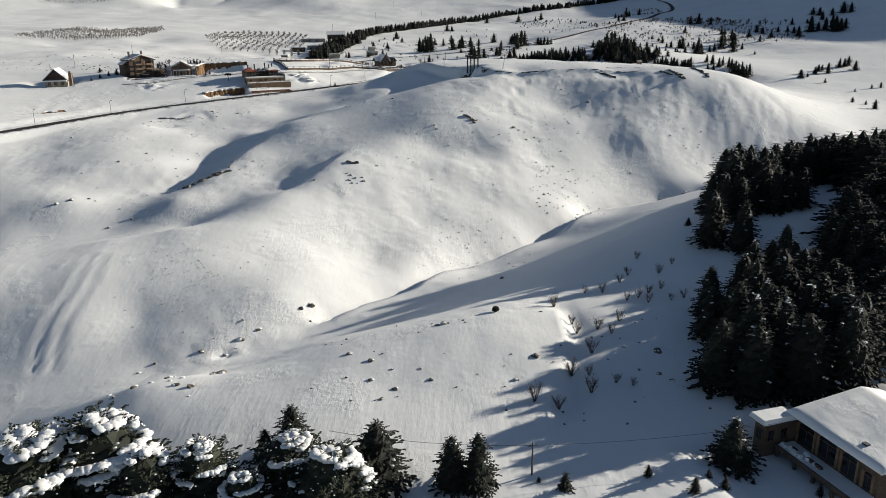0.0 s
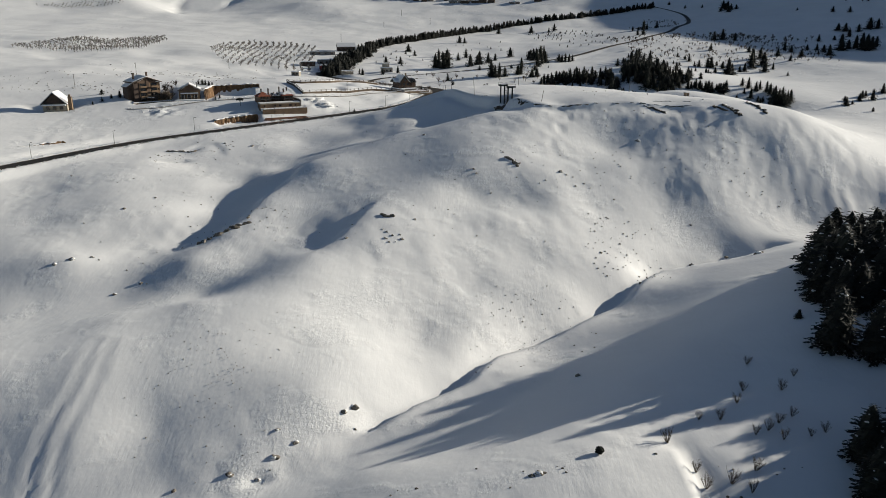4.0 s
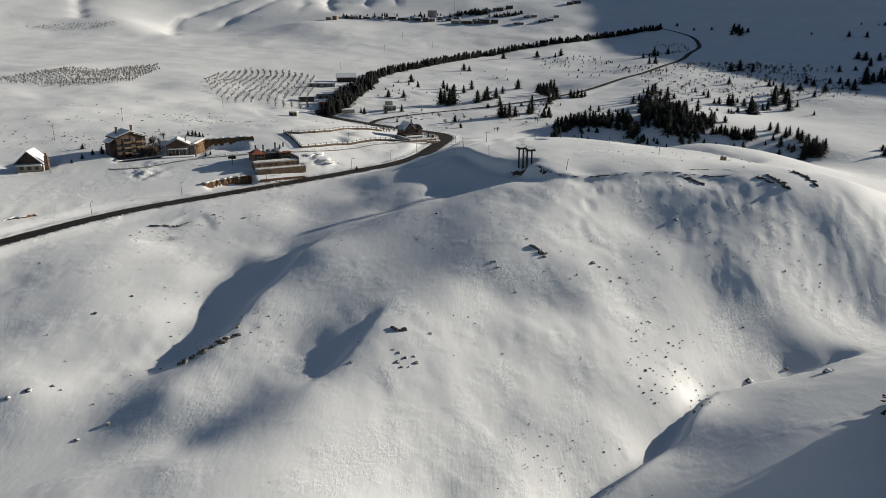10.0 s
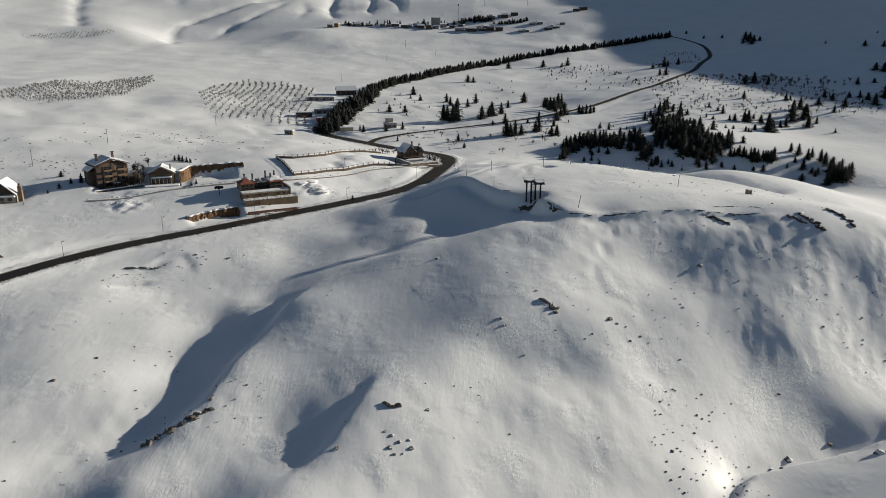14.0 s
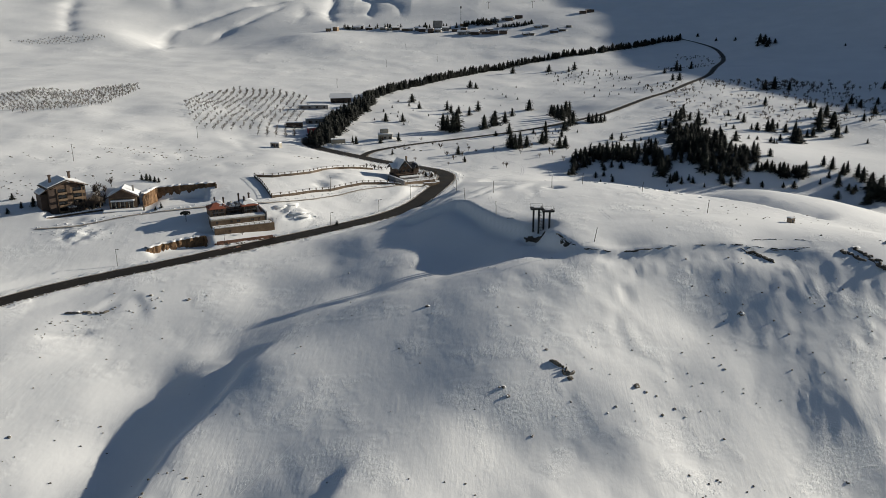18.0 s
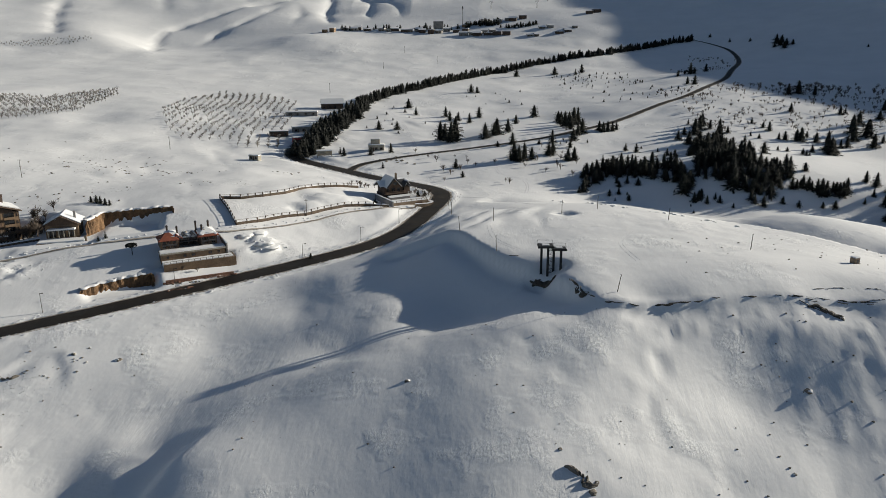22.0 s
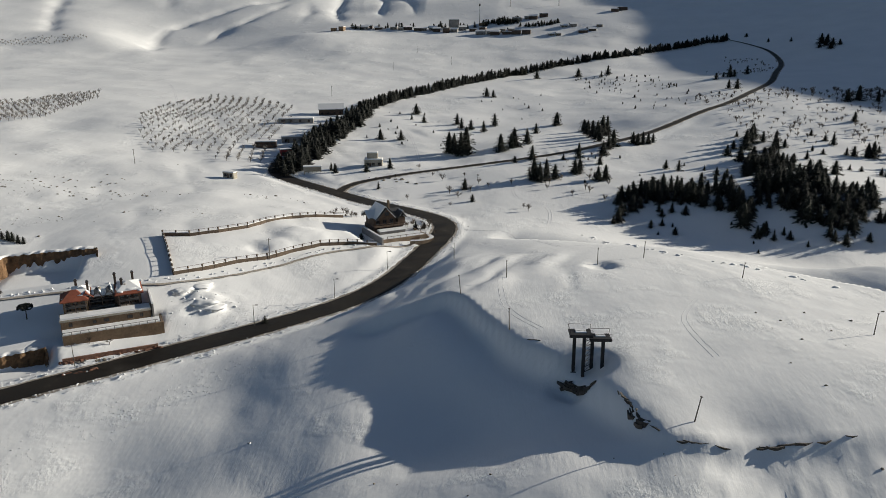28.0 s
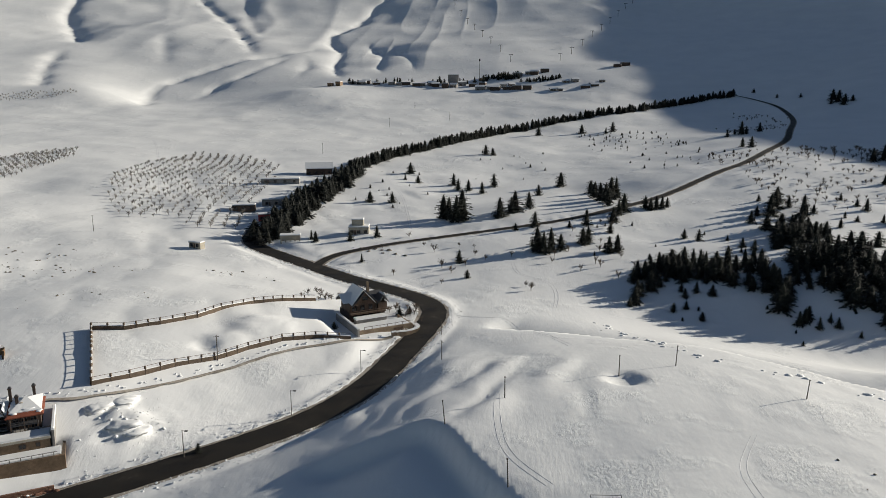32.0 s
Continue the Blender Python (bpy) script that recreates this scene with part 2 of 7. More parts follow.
def window(parent, x, y, z, w, h, normal="-y", frame_mat=None, arch=False):
    """A framed pane set into a wall: x, y, z is the middle of its sill on the wall's face."""
    g, p = Geo(), Geo()
    t, d = 0.09, 0.08
    def put(geo, a0, a1, b0, b1, depth0, depth1):
        if normal == "-y":
            geo.box(x + a0, x + a1, y - depth1, y - depth0, z + b0, z + b1)
        elif normal == "+x":
            geo.box(x + depth0, x + depth1, y + a0, y + a1, z + b0, z + b1)
        else:
            geo.box(x - depth1, x - depth0, y + a0, y + a1, z + b0, z + b1)
    put(g, -w / 2, -w / 2 + t, 0, h, 0, d)
    put(g, w / 2 - t, w / 2, 0, h, 0, d)
    put(g, -w / 2 + t, w / 2 - t, 0, t, 0, d)
    put(g, -w / 2 + t, w / 2 - t, h - t, h, 0, d)
    put(g, -0.03, 0.03, t, h - t, 0, d * 0.8)
    put(p, -w / 2 + t, w / 2 - t, t, h - t, 0, 0.03)
    if arch and normal == "-y":
        n = 8
        arc = [(x + math.cos(math.pi * k / n) * w / 2, y - 0.03, z + h + math.sin(math.pi * k / n) * w * 0.35) for k in range(n + 1)]
        p.add(arc + [(a, y - 0.002, c) for a, b, c in arc], [tuple(range(n + 1))[::-1]])
    fr = part("window", g, frame_mat or TIMBER, parent)
    part("pane", p, GLASS, fr)
    return fr

# ---- noise and landform arithmetic ----
def lattice(ix, iy, seed):
    """A repeatable random value in 0..1 for every integer lattice point."""
    h = (ix * 374761393 + iy * 668265263 + seed * 974711) & 0x7FFFFFFF
    h = ((h ^ (h >> 13)) * 1274126177) & 0x7FFFFFFF
    h = ((h ^ (h >> 16)) * 668265263) & 0x7FFFFFFF
    return (h ^ (h >> 15)) / 0x7FFFFFFF


def value_noise(x, y, seed=0):
    """Smooth noise in -1..1 over arrays of places."""
    x, y = np.asarray(x, float), np.asarray(y, float)
    ix, iy = np.floor(x).astype(np.int64), np.floor(y).astype(np.int64)
    fx, fy = x - ix, y - iy
    fx, fy = fx * fx * (3 - 2 * fx), fy * fy * (3 - 2 * fy)
    a = lattice(ix, iy, seed) * (1 - fx) + lattice(ix + 1, iy, seed) * fx
    b = lattice(ix, iy + 1, seed) * (1 - fx) + lattice(ix + 1, iy + 1, seed) * fx
    return 2 * (a * (1 - fy) + b * fy) - 1


def fractal(x, y, size, octaves=4, seed=0, gain=0.5):
    total, level = 0.0, 1.0
    for k in range(octaves):
        total = total + level * value_noise(np.asarray(x) * 2 ** k / size, np.asarray(y) * 2 ** k / size, seed + 17 * k)
        level *= gain
    return total


def smooth(a, b, v):
    u = np.clip((np.asarray(v, float) - a) / (b - a), 0, 1)
    return u * u * (3 - 2 * u)


def along(line, x, y):
    """Distance of places from a polyline in plan, the line's height there, the signed side and the arc length."""
    x, y = np.asarray(x, float), np.asarray(y, float)
    best, high, side, arc = np.full(x.shape, 1e9), np.zeros(x.shape), np.zeros(x.shape), np.zeros(x.shape)
    run = 0.0
    for p, q in zip(line[:-1], line[1:]):
        dx, dy = q[0] - p[0], q[1] - p[1]
        long = math.hypot(dx, dy)
        u = np.clip(((x - p[0]) * dx + (y - p[1]) * dy) / long ** 2, 0, 1)
        ox, oy = x - p[0] - u * dx, y - p[1] - u * dy
        d = np.hypot(ox, oy)
        near = d < best
        best = np.where(near, d, best)
        high = np.where(near, p[2] + u * (q[2] - p[2]), high)
        side = np.where(near, np.sign(dx * oy - dy * ox), side)
        arc = np.where(near, run + u * long, arc)
        run += long
    return best, high, side, arc


def rounded(line, step):
    """A polyline softened into a curve with points every step metres or so."""
    pts = [Vector(p) for p in line]
    out = []
    for i in range(len(pts) - 1):
        p0, p1, p2, p3 = pts[max(i - 1, 0)], pts[i], pts[i + 1], pts[min(i + 2, len(pts) - 1)]
        n = max(1, int((p2 - p1).length / step))
        for k in range(n):
            t = k / n
            out.append(0.5 * ((2 * p1) + (p2 - p0) * t + (2 * p0 - 5 * p1 + 4 * p2 - p3) * t * t + (3 * p1 - p0 - 3 * p2 + p3) * t ** 3))
    out.append(pts[-1])
    return [tuple(p) for p in out]


# ---- the plan of the land: crest lines, gullies, rims and benches, in metres ----
BENCH = [(-14, 20, 24), (-10, 36, 27), (20, 36, 29), (55, 38, 30.5), (9, 60, 30), (28, 62, 30.4), (48, 61, 29.5), (52, 71, 31.6),
         (42, 73, 31.3), (-24, 64, 28), (-34, 68, 26.4), (-40, 45, 22), (-60, 30, 15), (30, -20, 30), (110, -40, 42), (-110, -40, 2), (20, -140, 34)]
BENCH_CREST = [(-40, 67, 24), (-30, 72, 26), (-23, 78, 23.2), (0.5, 71, 30.8), (16.6, 79.5, 32.4), (26, 84.6, 32.6), (37, 90, 32.2), (31, 68, 31.7)]
GULLY = [(-160, 70, 2), (-100, 88, 10.5), (-65, 97, 13.6), (-45, 99, 14.43), (-26, 104, 15.71), (-14, 113, 16.47), (2, 134, 17.85), (24, 152, 17.17),
         (47, 176, 19.04), (64, 197, 21.99), (90, 211, 22.78), (123, 232, 27.69), (150, 240, 31.14), (190, 250, 34)]
SOUTH_BANK = [(30, 126, 24.2), (59, 114, 33.5), (60, 105, 33.3), (73, 126, 37.19), (50, 145, 26.48), (70, 165, 28.56), (95, 198, 28.09),
              (112, 190, 34.03), (8, 100, 23.99), (-8, 92, 23.9)]
FOREST_HILL = [(82, 112, 36), (100, 130, 41), (122, 152, 43.5), (146, 194, 39), (110, 90, 38), (90, 60, 33), (130, 60, 40), (168, 130, 51), (200, 220, 46)]
LOWER_DOME = [(-65, 99, 15.21), (-53, 114, 18.37), (-42, 121, 21.87), (-39, 131, 25.67), (-37, 150, 29.92), (-33, 166, 32.42), (-33, 175, 34.19),
              (-15, 120.5, 19.65), (-28, 107, 17.84), (-65, 109.5, 20.13), (-71, 132, 27.95), (-73, 145, 28.56), (-56, 152, 30.1), (-90, 127, 26.99),
              (-112, 119, 25.2), (-135, 104, 19.5), (-90, 108, 19.74), (-69, 120, 24.84), (-3, 152, 20.44), (-12, 165, 27.52), (10, 175, 25.46),
              (49, 199, 27.01), (-86, 98, 13.77)]
UPPER_DOME = [(-21, 205, 39.37), (-25, 190, 36.87), (-14, 199, 38.16), (12, 234, 46.6), (25, 243, 48.71), (41, 238, 44.7), (-5, 264, 51.95),
              (63, 245, 44.92), (74, 266, 50.85), (20, 268, 55.02), (40, 273, 56.52), (50, 222, 35.03), (20, 205, 36.23)]
EAST_FLANK = [(82, 222, 28.97), (100, 257, 48), (91, 238, 39.3), (128, 262, 48.71), (150, 259, 43.06), (172, 256, 37.98), (114, 279, 58.93),
              (140, 287, 58.1)]
WEST_HOLLOW = [(-60, 197.5, 34.45), (-76, 171, 27.1), (-82, 166, 25), (-125, 143, 17.52), (-72, 200, 29.14), (-70, 226, 32.89),
               (-69, 249, 36.52), (-57, 264, 39.32), (-35, 272, 45.41), (-12, 295, 49.2), (-27, 306, 48.72), (-40, 200, 33.66), (-50, 180, 30.5),
               (-33, 193, 34.18), (-35, 184, 33.47)]
WEST_CREST = [(-64, 198, 33.86), (-56, 222, 38.77), (-49, 240, 41.62), (-43, 262, 44.22), (-58, 208, 36.37)]
WEST_KNOLL = [(-97.6, 214.7, 37.06), (-98, 179, 32.02), (-92, 226, 37.44), (-104, 281, 41.73), (-77, 294, 43.1), (-93, 270, 39.04),
              (-125, 225, 37.21), (-125, 180, 30), (-165, 190, 31), (-220, 150, 22)]
PLATEAU_RIM = [(4.4, 346, 60.67), (11, 334, 59.94), (17, 325, 60.22), (26.5, 316, 60.95), (32, 300, 61.79), (37.5, 289, 62.5), (58, 289, 62.71),
               (78, 293, 62.82), (97, 300, 62.4), (114, 284, 60.42), (128, 291, 60.34), (145, 296, 56.99)]
SCARP_FOOT = [(18, 290, 57.1), (25.5, 285.5, 58.46), (11, 290, 54.52), (20, 281, 58.62), (5, 288, 53.96), (30, 282, 59.13), (10, 276, 56.23),
              (2, 300, 50.03), (10, 303, 51.32), (-3, 315, 51.97), (-12, 309, 52.07), (-8, 303, 49.61), (-3, 295, 50.11), (-14, 327, 52.26),
              (-4, 335, 57.46), (3, 318, 53.66), (22, 298, 55.59), (36, 281, 60.5), (58, 280.5, 58.31), (78, 282, 59.01)]
PLATEAU = [(16, 356, 61.4), (37, 355, 62.4), (49, 368, 61.8), (67, 354, 61.78), (5, 358, 60), (8, 386, 57), (87, 320, 61.99), (118, 324, 58.96),
           (60, 320, 62.85), (40, 325, 62.34), (150, 332, 54), (19, 420, 53.5), (64, 399, 57.5), (91, 373, 58)]
EAST_HUMP = [(104, 378, 56.4), (112, 384, 57.4), (122, 384, 57.6), (135, 384, 55.4), (150, 384, 53), (164, 382, 50), (176, 380, 47), (120, 352, 57.8), (136, 348, 56.4), (120, 407, 46.6), (135, 410, 45.2), (165, 406, 43.8), (178, 410, 43.6), (146, 435, 46.2),
             (155, 450, 52.6), (170, 451, 52.5), (166, 434, 45.2), (177, 428, 44.6), (190, 441, 51), (193, 421, 49), (196, 408, 46)]
BACK_VALLEY = [(40, 450, 50), (62, 452, 47.6), (84, 444, 46.4), (105, 434, 46), (126, 430, 47), (70, 486, 53.6), (88, 480, 55), (104, 472, 55.4), (122, 466, 57), (142, 482, 60), (76, 500, 54), (150, 402, 45.4), (186, 453, 52), (217, 524, 54), (109, 526, 57), (150, 505, 60),
               (209, 582, 63), (305, 727, 75), (240, 420, 48), (300, 500, 56)]
ROAD = [(-260, 90, 33), (-200, 185, 38.5), (-154, 257, 42), (-124, 297, 44.2), (-88, 322, 46.6), (-62, 341, 48), (-40, 357, 49.3), (-25, 371, 50), (-15.5, 386, 50.7), (-8, 411, 51.4), (-3, 434, 51.8),
        (-3.5, 447, 52), (-9, 457, 52), (-21, 468.5, 52), (-36.6, 482, 52), (-52, 498, 52.2), (-66, 511.5, 52.6), (-80, 526.5, 53), (-88, 543, 53.3), (-91, 562, 54)]
LOOP_ROAD = [(-50, 499.5, 52.2), (-44.5, 514, 53), (-24, 530, 54.2), (11, 547, 56), (48, 561, 59), (77, 582, 61.5), (104, 608, 64), (142, 653, 70), (166, 680, 73), (190, 714, 76.5), (222, 765, 80), (247, 822, 84), (283, 907, 87), (301, 967, 91.5),
             (307, 1015, 97.5), (298, 1050, 103), (286, 1076, 107)]
HOUSE_SHELF = [(-141, 352, 54.5), (-115, 355, 55), (-64, 353, 51.44), (-80, 345, 51.03), (-100, 335, 49.98), (-70, 371, 57), (-84, 399, 59),
               (-34, 430, 54), (-46, 435, 57), (-22, 411, 53.2), (-110, 385, 58.5), (-190, 350, 53)]
WEST_UPLAND = [(-158, 483, 58), (-149, 536, 57), (-76, 520, 54.4), (-120, 440, 59), (-250, 450, 62), (-325, 773, 78), (-210, 640, 66), (-400, 500, 66), (-130, 620, 59)]
VALLEY = [(-46, 557, 53.6), (70, 640, 58.5), (-92, 702, 63.5), (15, 802, 69), (63, 927, 76), (221, 865, 81.5), (0, 600, 56), (140, 740, 70), (-160, 760, 68), (0, 1000, 86), (150, 1000, 90), (440, 900, 105)]
FAR_SLOPES = [(-505, 1020, 101), (-441, 1102, 116), (-395, 1140, 103), (-130, 1205, 121), (-22, 1199, 122), (89, 1222, 131), (-327, 1254, 135), (-237, 1521, 195), (-348, 1412, 180), (297, 1063, 106), (348, 972, 103),
              (-700, 900, 110), (-900, 1500, 240), (300, 1300, 160), (-200, 1120, 104)]
MOUNTAIN = [(-600, 1900, 330), (0, 1900, 330), (500, 1800, 330), (-300, 2500, 560), (400, 2500, 560), (-1200, 2200, 520), (-1500, 900, 260),
            (-900, 300, 60), (-1500, -300, 20), (900, 969, 290), (900, 1189, 308), (905, 1555, 366), (800, 1751, 389), (840, 2070, 482),
            (600, 994, 168), (620, 1344, 208), (620, 744, 127), (1300, 1182, 298), (1300, 1732, 358), (1700, 2275, 426), (1900, 1372, 341),
            (1800, 600, 260), (2500, 1962, 401), (900, 300, 130), (0, -700, 60), (900, -500, 120)]
SLOPE_FOOT = [(-142, 108, 18.35), (-128, 108, 20.92), (-114, 108, 21.63), (-100, 108, 20.38), (-44, 108, 18.16), (-2, 108, 19.53), (12, 108, 22.75),
              (26, 108, 26.84), (40, 108, 30.16), (68, 108, 34.44), (96, 108, 37.8), (110, 108, 40.16), (124, 108, 42.59), (-135, 122, 19.89),
              (-121, 122, 22.95), (-79, 122, 25.04), (-51, 122, 23.63), (-23, 122, 21.82), (5, 122, 18.92), (19, 122, 21.43), (47, 122, 30.01),
              (61, 122, 33.95), (89, 122, 38.66), (103, 122, 40.75), (117, 122, 42.85), (131, 122, 45)]
SLOPE_LOW = [(-142, 136, 17.5), (-114, 136, 22.31), (-100, 136, 25.76), (-86, 136, 26.8), (-58, 136, 27.74), (-30, 136, 24.87), (-16, 136, 23.04),
             (12, 136, 18.92), (26, 136, 20.41), (40, 136, 24.85), (54, 136, 30.01), (68, 136, 34.75), (82, 136, 38.03), (110, 136, 42.49),
             (124, 136, 44.51), (-135, 150, 18.39), (-121, 150, 20), (-107, 150, 23.62), (-93, 150, 24.45), (-65, 150, 28.27), (-23, 150, 26.25),
             (5, 150, 20.88), (33, 150, 19.41), (61, 150, 29.09), (75, 150, 33.95), (89, 150, 37.57), (103, 150, 40.43), (131, 150, 45.05)]
SLOPE_SHOULDER = [(-142, 164, 22.44), (-128, 164, 23.51), (-114, 164, 25.71), (-100, 164, 24.62), (-72, 164, 26.07), (-58, 164, 25.86),
                  (-44, 164, 30.88), (-2, 164, 24.8), (12, 164, 22.83), (26, 164, 18.83), (40, 164, 19.78), (54, 164, 22.73), (82, 164, 32.63),
                  (96, 164, 36.45), (110, 164, 39.63), (124, 164, 42.24), (-135, 178, 27.89), (-107, 178, 30.59), (-65, 178, 32.37),
                  (-23, 178, 33.23), (-9, 178, 31.04), (19, 178, 25.83), (33, 178, 23.52), (61, 178, 23.39), (75, 178, 27.33), (89, 178, 31.13),
                  (103, 178, 35.12), (117, 178, 38.09), (131, 178, 40.59)]
SLOPE_BROW = [(-142, 192, 31.28), (-128, 192, 32.37), (-114, 192, 32.65), (-100, 192, 31.42), (-86, 192, 30.46), (-44, 192, 33.3), (-2, 192, 35.03),
              (12, 192, 31.74), (26, 192, 28), (40, 192, 26.92), (54, 192, 25.34), (82, 192, 26.68), (124, 192, 35.2), (-135, 206, 34.13),
              (-121, 206, 33.97), (-107, 206, 35.5), (-93, 206, 34.4), (-79, 206, 33.59), (-9, 206, 38.67), (5, 206, 36.68), (33, 206, 33.58),
              (61, 206, 27.24), (75, 206, 23.23), (103, 206, 27.44), (117, 206, 29.39), (131, 206, 31.31)]
SLOPE_MIDDLE = [(-142, 220, 35.84), (-114, 220, 36.96), (-86, 220, 36.51), (-44, 220, 37.86), (-30, 220, 38.83), (-16, 220, 40.69), (-2, 220, 41.77),
                (12, 220, 38.52), (26, 220, 37.65), (40, 220, 37.95), (68, 220, 31.55), (96, 220, 28.07), (110, 220, 27.18), (124, 220, 27.02),
                (-135, 234, 36.52), (-121, 234, 38.22), (-107, 234, 39.26), (-93, 234, 38.06), (-79, 234, 37.32), (-65, 234, 37.65),
                (-37, 234, 42.82), (-23, 234, 42.66), (-9, 234, 43.8), (33, 234, 44.42), (61, 234, 39.77), (75, 234, 36.5), (103, 234, 33.24),
                (131, 234, 29.62)]
SLOPE_HIGH = [(-142, 248, 39), (-128, 248, 39.46), (-114, 248, 40.19), (-100, 248, 39.32), (-86, 248, 38.94), (-58, 248, 41.85), (-44, 248, 45.54),
              (-30, 248, 46.18), (-16, 248, 47.1), (-2, 248, 48.6), (12, 248, 50.28), (40, 248, 47.3), (54, 248, 45.67), (82, 248, 44.62),
              (96, 248, 43.83), (110, 248, 41.19), (124, 248, 39.28), (-135, 262, 41.12), (-121, 262, 40.77), (-107, 262, 41.08), (-79, 262, 38.93),
              (-65, 262, 40.07), (-23, 262, 49.19), (5, 262, 53.37), (33, 262, 53.97), (47, 262, 51.33), (61, 262, 48.08), (89, 262, 50),
              (117, 262, 48.3)]
SLOPE_UNDER_RIM = [(-128, 276, 42.13), (-114, 276, 41.95), (-86, 276, 39.81), (-72, 276, 39.69), (-58, 276, 40.54), (-44, 276, 43.29),
                   (-16, 276, 51.19), (-2, 276, 53.56), (68, 276, 55.36), (96, 276, 56.3), (124, 276, 56.27), (-107, 290, 42.94), (-93, 290, 43.51),
                   (-65, 290, 42.39), (-51, 290, 42.21), (-37, 290, 44.88), (-23, 290, 45.72), (47, 290, 60.96), (89, 290, 60.25), (103, 290, 61.03)]
SLOPE_BELOW_ROAD = [(-142, 304, 46.33), (-86, 304, 45.05), (-72, 304, 44.74), (-58, 304, 42.7), (-44, 304, 44.81), (40, 304, 62.2), (54, 304, 63.18),
                    (68, 304, 63.68), (82, 304, 63.66), (110, 304, 61.75), (124, 304, 60.59), (-135, 318, 48.24), (-121, 318, 47.58),
                    (-65, 318, 46.29), (-51, 318, 46.34), (-37, 318, 46.57), (-23, 318, 50.17), (47, 318, 62), (75, 318, 62.77), (103, 318, 61.28),
                    (131, 318, 57.91), (-142, 332, 51.03), (-128, 332, 50.68), (-114, 332, 50.09), (-58, 332, 47.33), (-44, 332, 48.03),
                    (-30, 332, 51.68), (26, 332, 60.66), (54, 332, 61.61), (68, 332, 61.93), (82, 332, 61.49), (96, 332, 60.54), (110, 332, 59.03),
                    (124, 332, 56.97)]
EAST_SLOPE_LOW = [(138, 214, 30), (152, 214, 33.07), (166, 214, 36.88), (145, 228, 29.2), (159, 228, 31.92), (173, 228, 35.44), (138, 242, 33.95),
                  (166, 242, 34.02)]
EAST_SLOPE_HIGH = [(159, 256, 39.49), (138, 270, 51.9), (152, 270, 48.13), (166, 270, 43.84), (159, 284, 50.49), (173, 284, 45.51),
                   (166, 298, 49.93), (145, 312, 55.79), (159, 312, 52.02), (173, 312, 48.26), (138, 326, 55.27), (166, 326, 49.25)]
LANDFORMS = [BENCH, BENCH_CREST, GULLY, SOUTH_BANK, FOREST_HILL, LOWER_DOME, UPPER_DOME, EAST_FLANK, WEST_HOLLOW, WEST_CREST, WEST_KNOLL, PLATEAU_RIM, SCARP_FOOT,
             PLATEAU, EAST_HUMP, BACK_VALLEY, ROAD, LOOP_ROAD, HOUSE_SHELF, WEST_UPLAND, VALLEY, FAR_SLOPES, MOUNTAIN,
             SLOPE_FOOT, SLOPE_LOW, SLOPE_SHOULDER, SLOPE_BROW, SLOPE_MIDDLE, SLOPE_HIGH, SLOPE_UNDER_RIM, SLOPE_BELOW_ROAD, EAST_SLOPE_LOW, EAST_SLOPE_HIGH]
ROAD_CURVE, LOOP_CURVE = rounded(ROAD, 4), rounded(LOOP_ROAD, 8)


RIM_EDGE = [(-22, 343, 0), (-14.4, 344.8, 0), (-9.5, 346.2, 0), (-4, 348.4, 0), (1.6, 349, 0), (4.4, 345.6, 0), (10.2, 334.6, 0), (15.8, 324, 0), (23.4, 315, 0), (27.5, 308.6, 0), (31.8, 295, 0), (35.5, 287.5, 0)]
SOUTH_RIM = [(31.8, 295, 0), (35.5, 287.5, 0), (44, 285.5, 0), (54, 286.5, 0), (68.6, 289.3, 0), (80, 289.6, 0), (90, 289, 0), (100, 290, 0)]
WEST_EDGE = [(-72, 194, 0), (-64, 198, 0), (-58.5, 207, 0), (-56, 222, 0), (-49, 240, 0), (-43, 262, 0)]
HOLLOW_EDGE = [(-35, 176, 0), (-26, 189, 0), (-21, 204, 0), (-17, 216, 0)]
GULLY_EDGE = [(-14, 112, 0), (0, 127, 0), (8.6, 135, 0), (14.2, 146, 0), (30, 159, 0), (49, 175, 0), (57, 184.5, 0), (66, 197, 0), (78, 201, 0), (96, 205, 0), (112, 210, 0)]
BACK_EDGE = [(10, 428, 0), (28, 420, 0), (46, 408, 0), (64, 399, 0), (80, 384, 0), (92, 372, 0), (112, 352, 0), (130, 336, 0)]
BENCH_STEP = [(33, 88, 0), (37.6, 86, 0), (37.8, 78, 0), (36.2, 67, 0), (34, 58, 0), (30, 48, 0)]
ROAD_CUT = [(-112, 285, 0), (-105.2, 284.4, 0), (-102.2, 287.4, 0), (-100, 294, 0), (-93, 297, 0), (-87.3, 290, 0), (-83, 281, 0)]
CUT_BELOW = [(-112, 272.5, 0), (-106, 273.5, 0), (-99, 277, 0), (-93, 277, 0)]
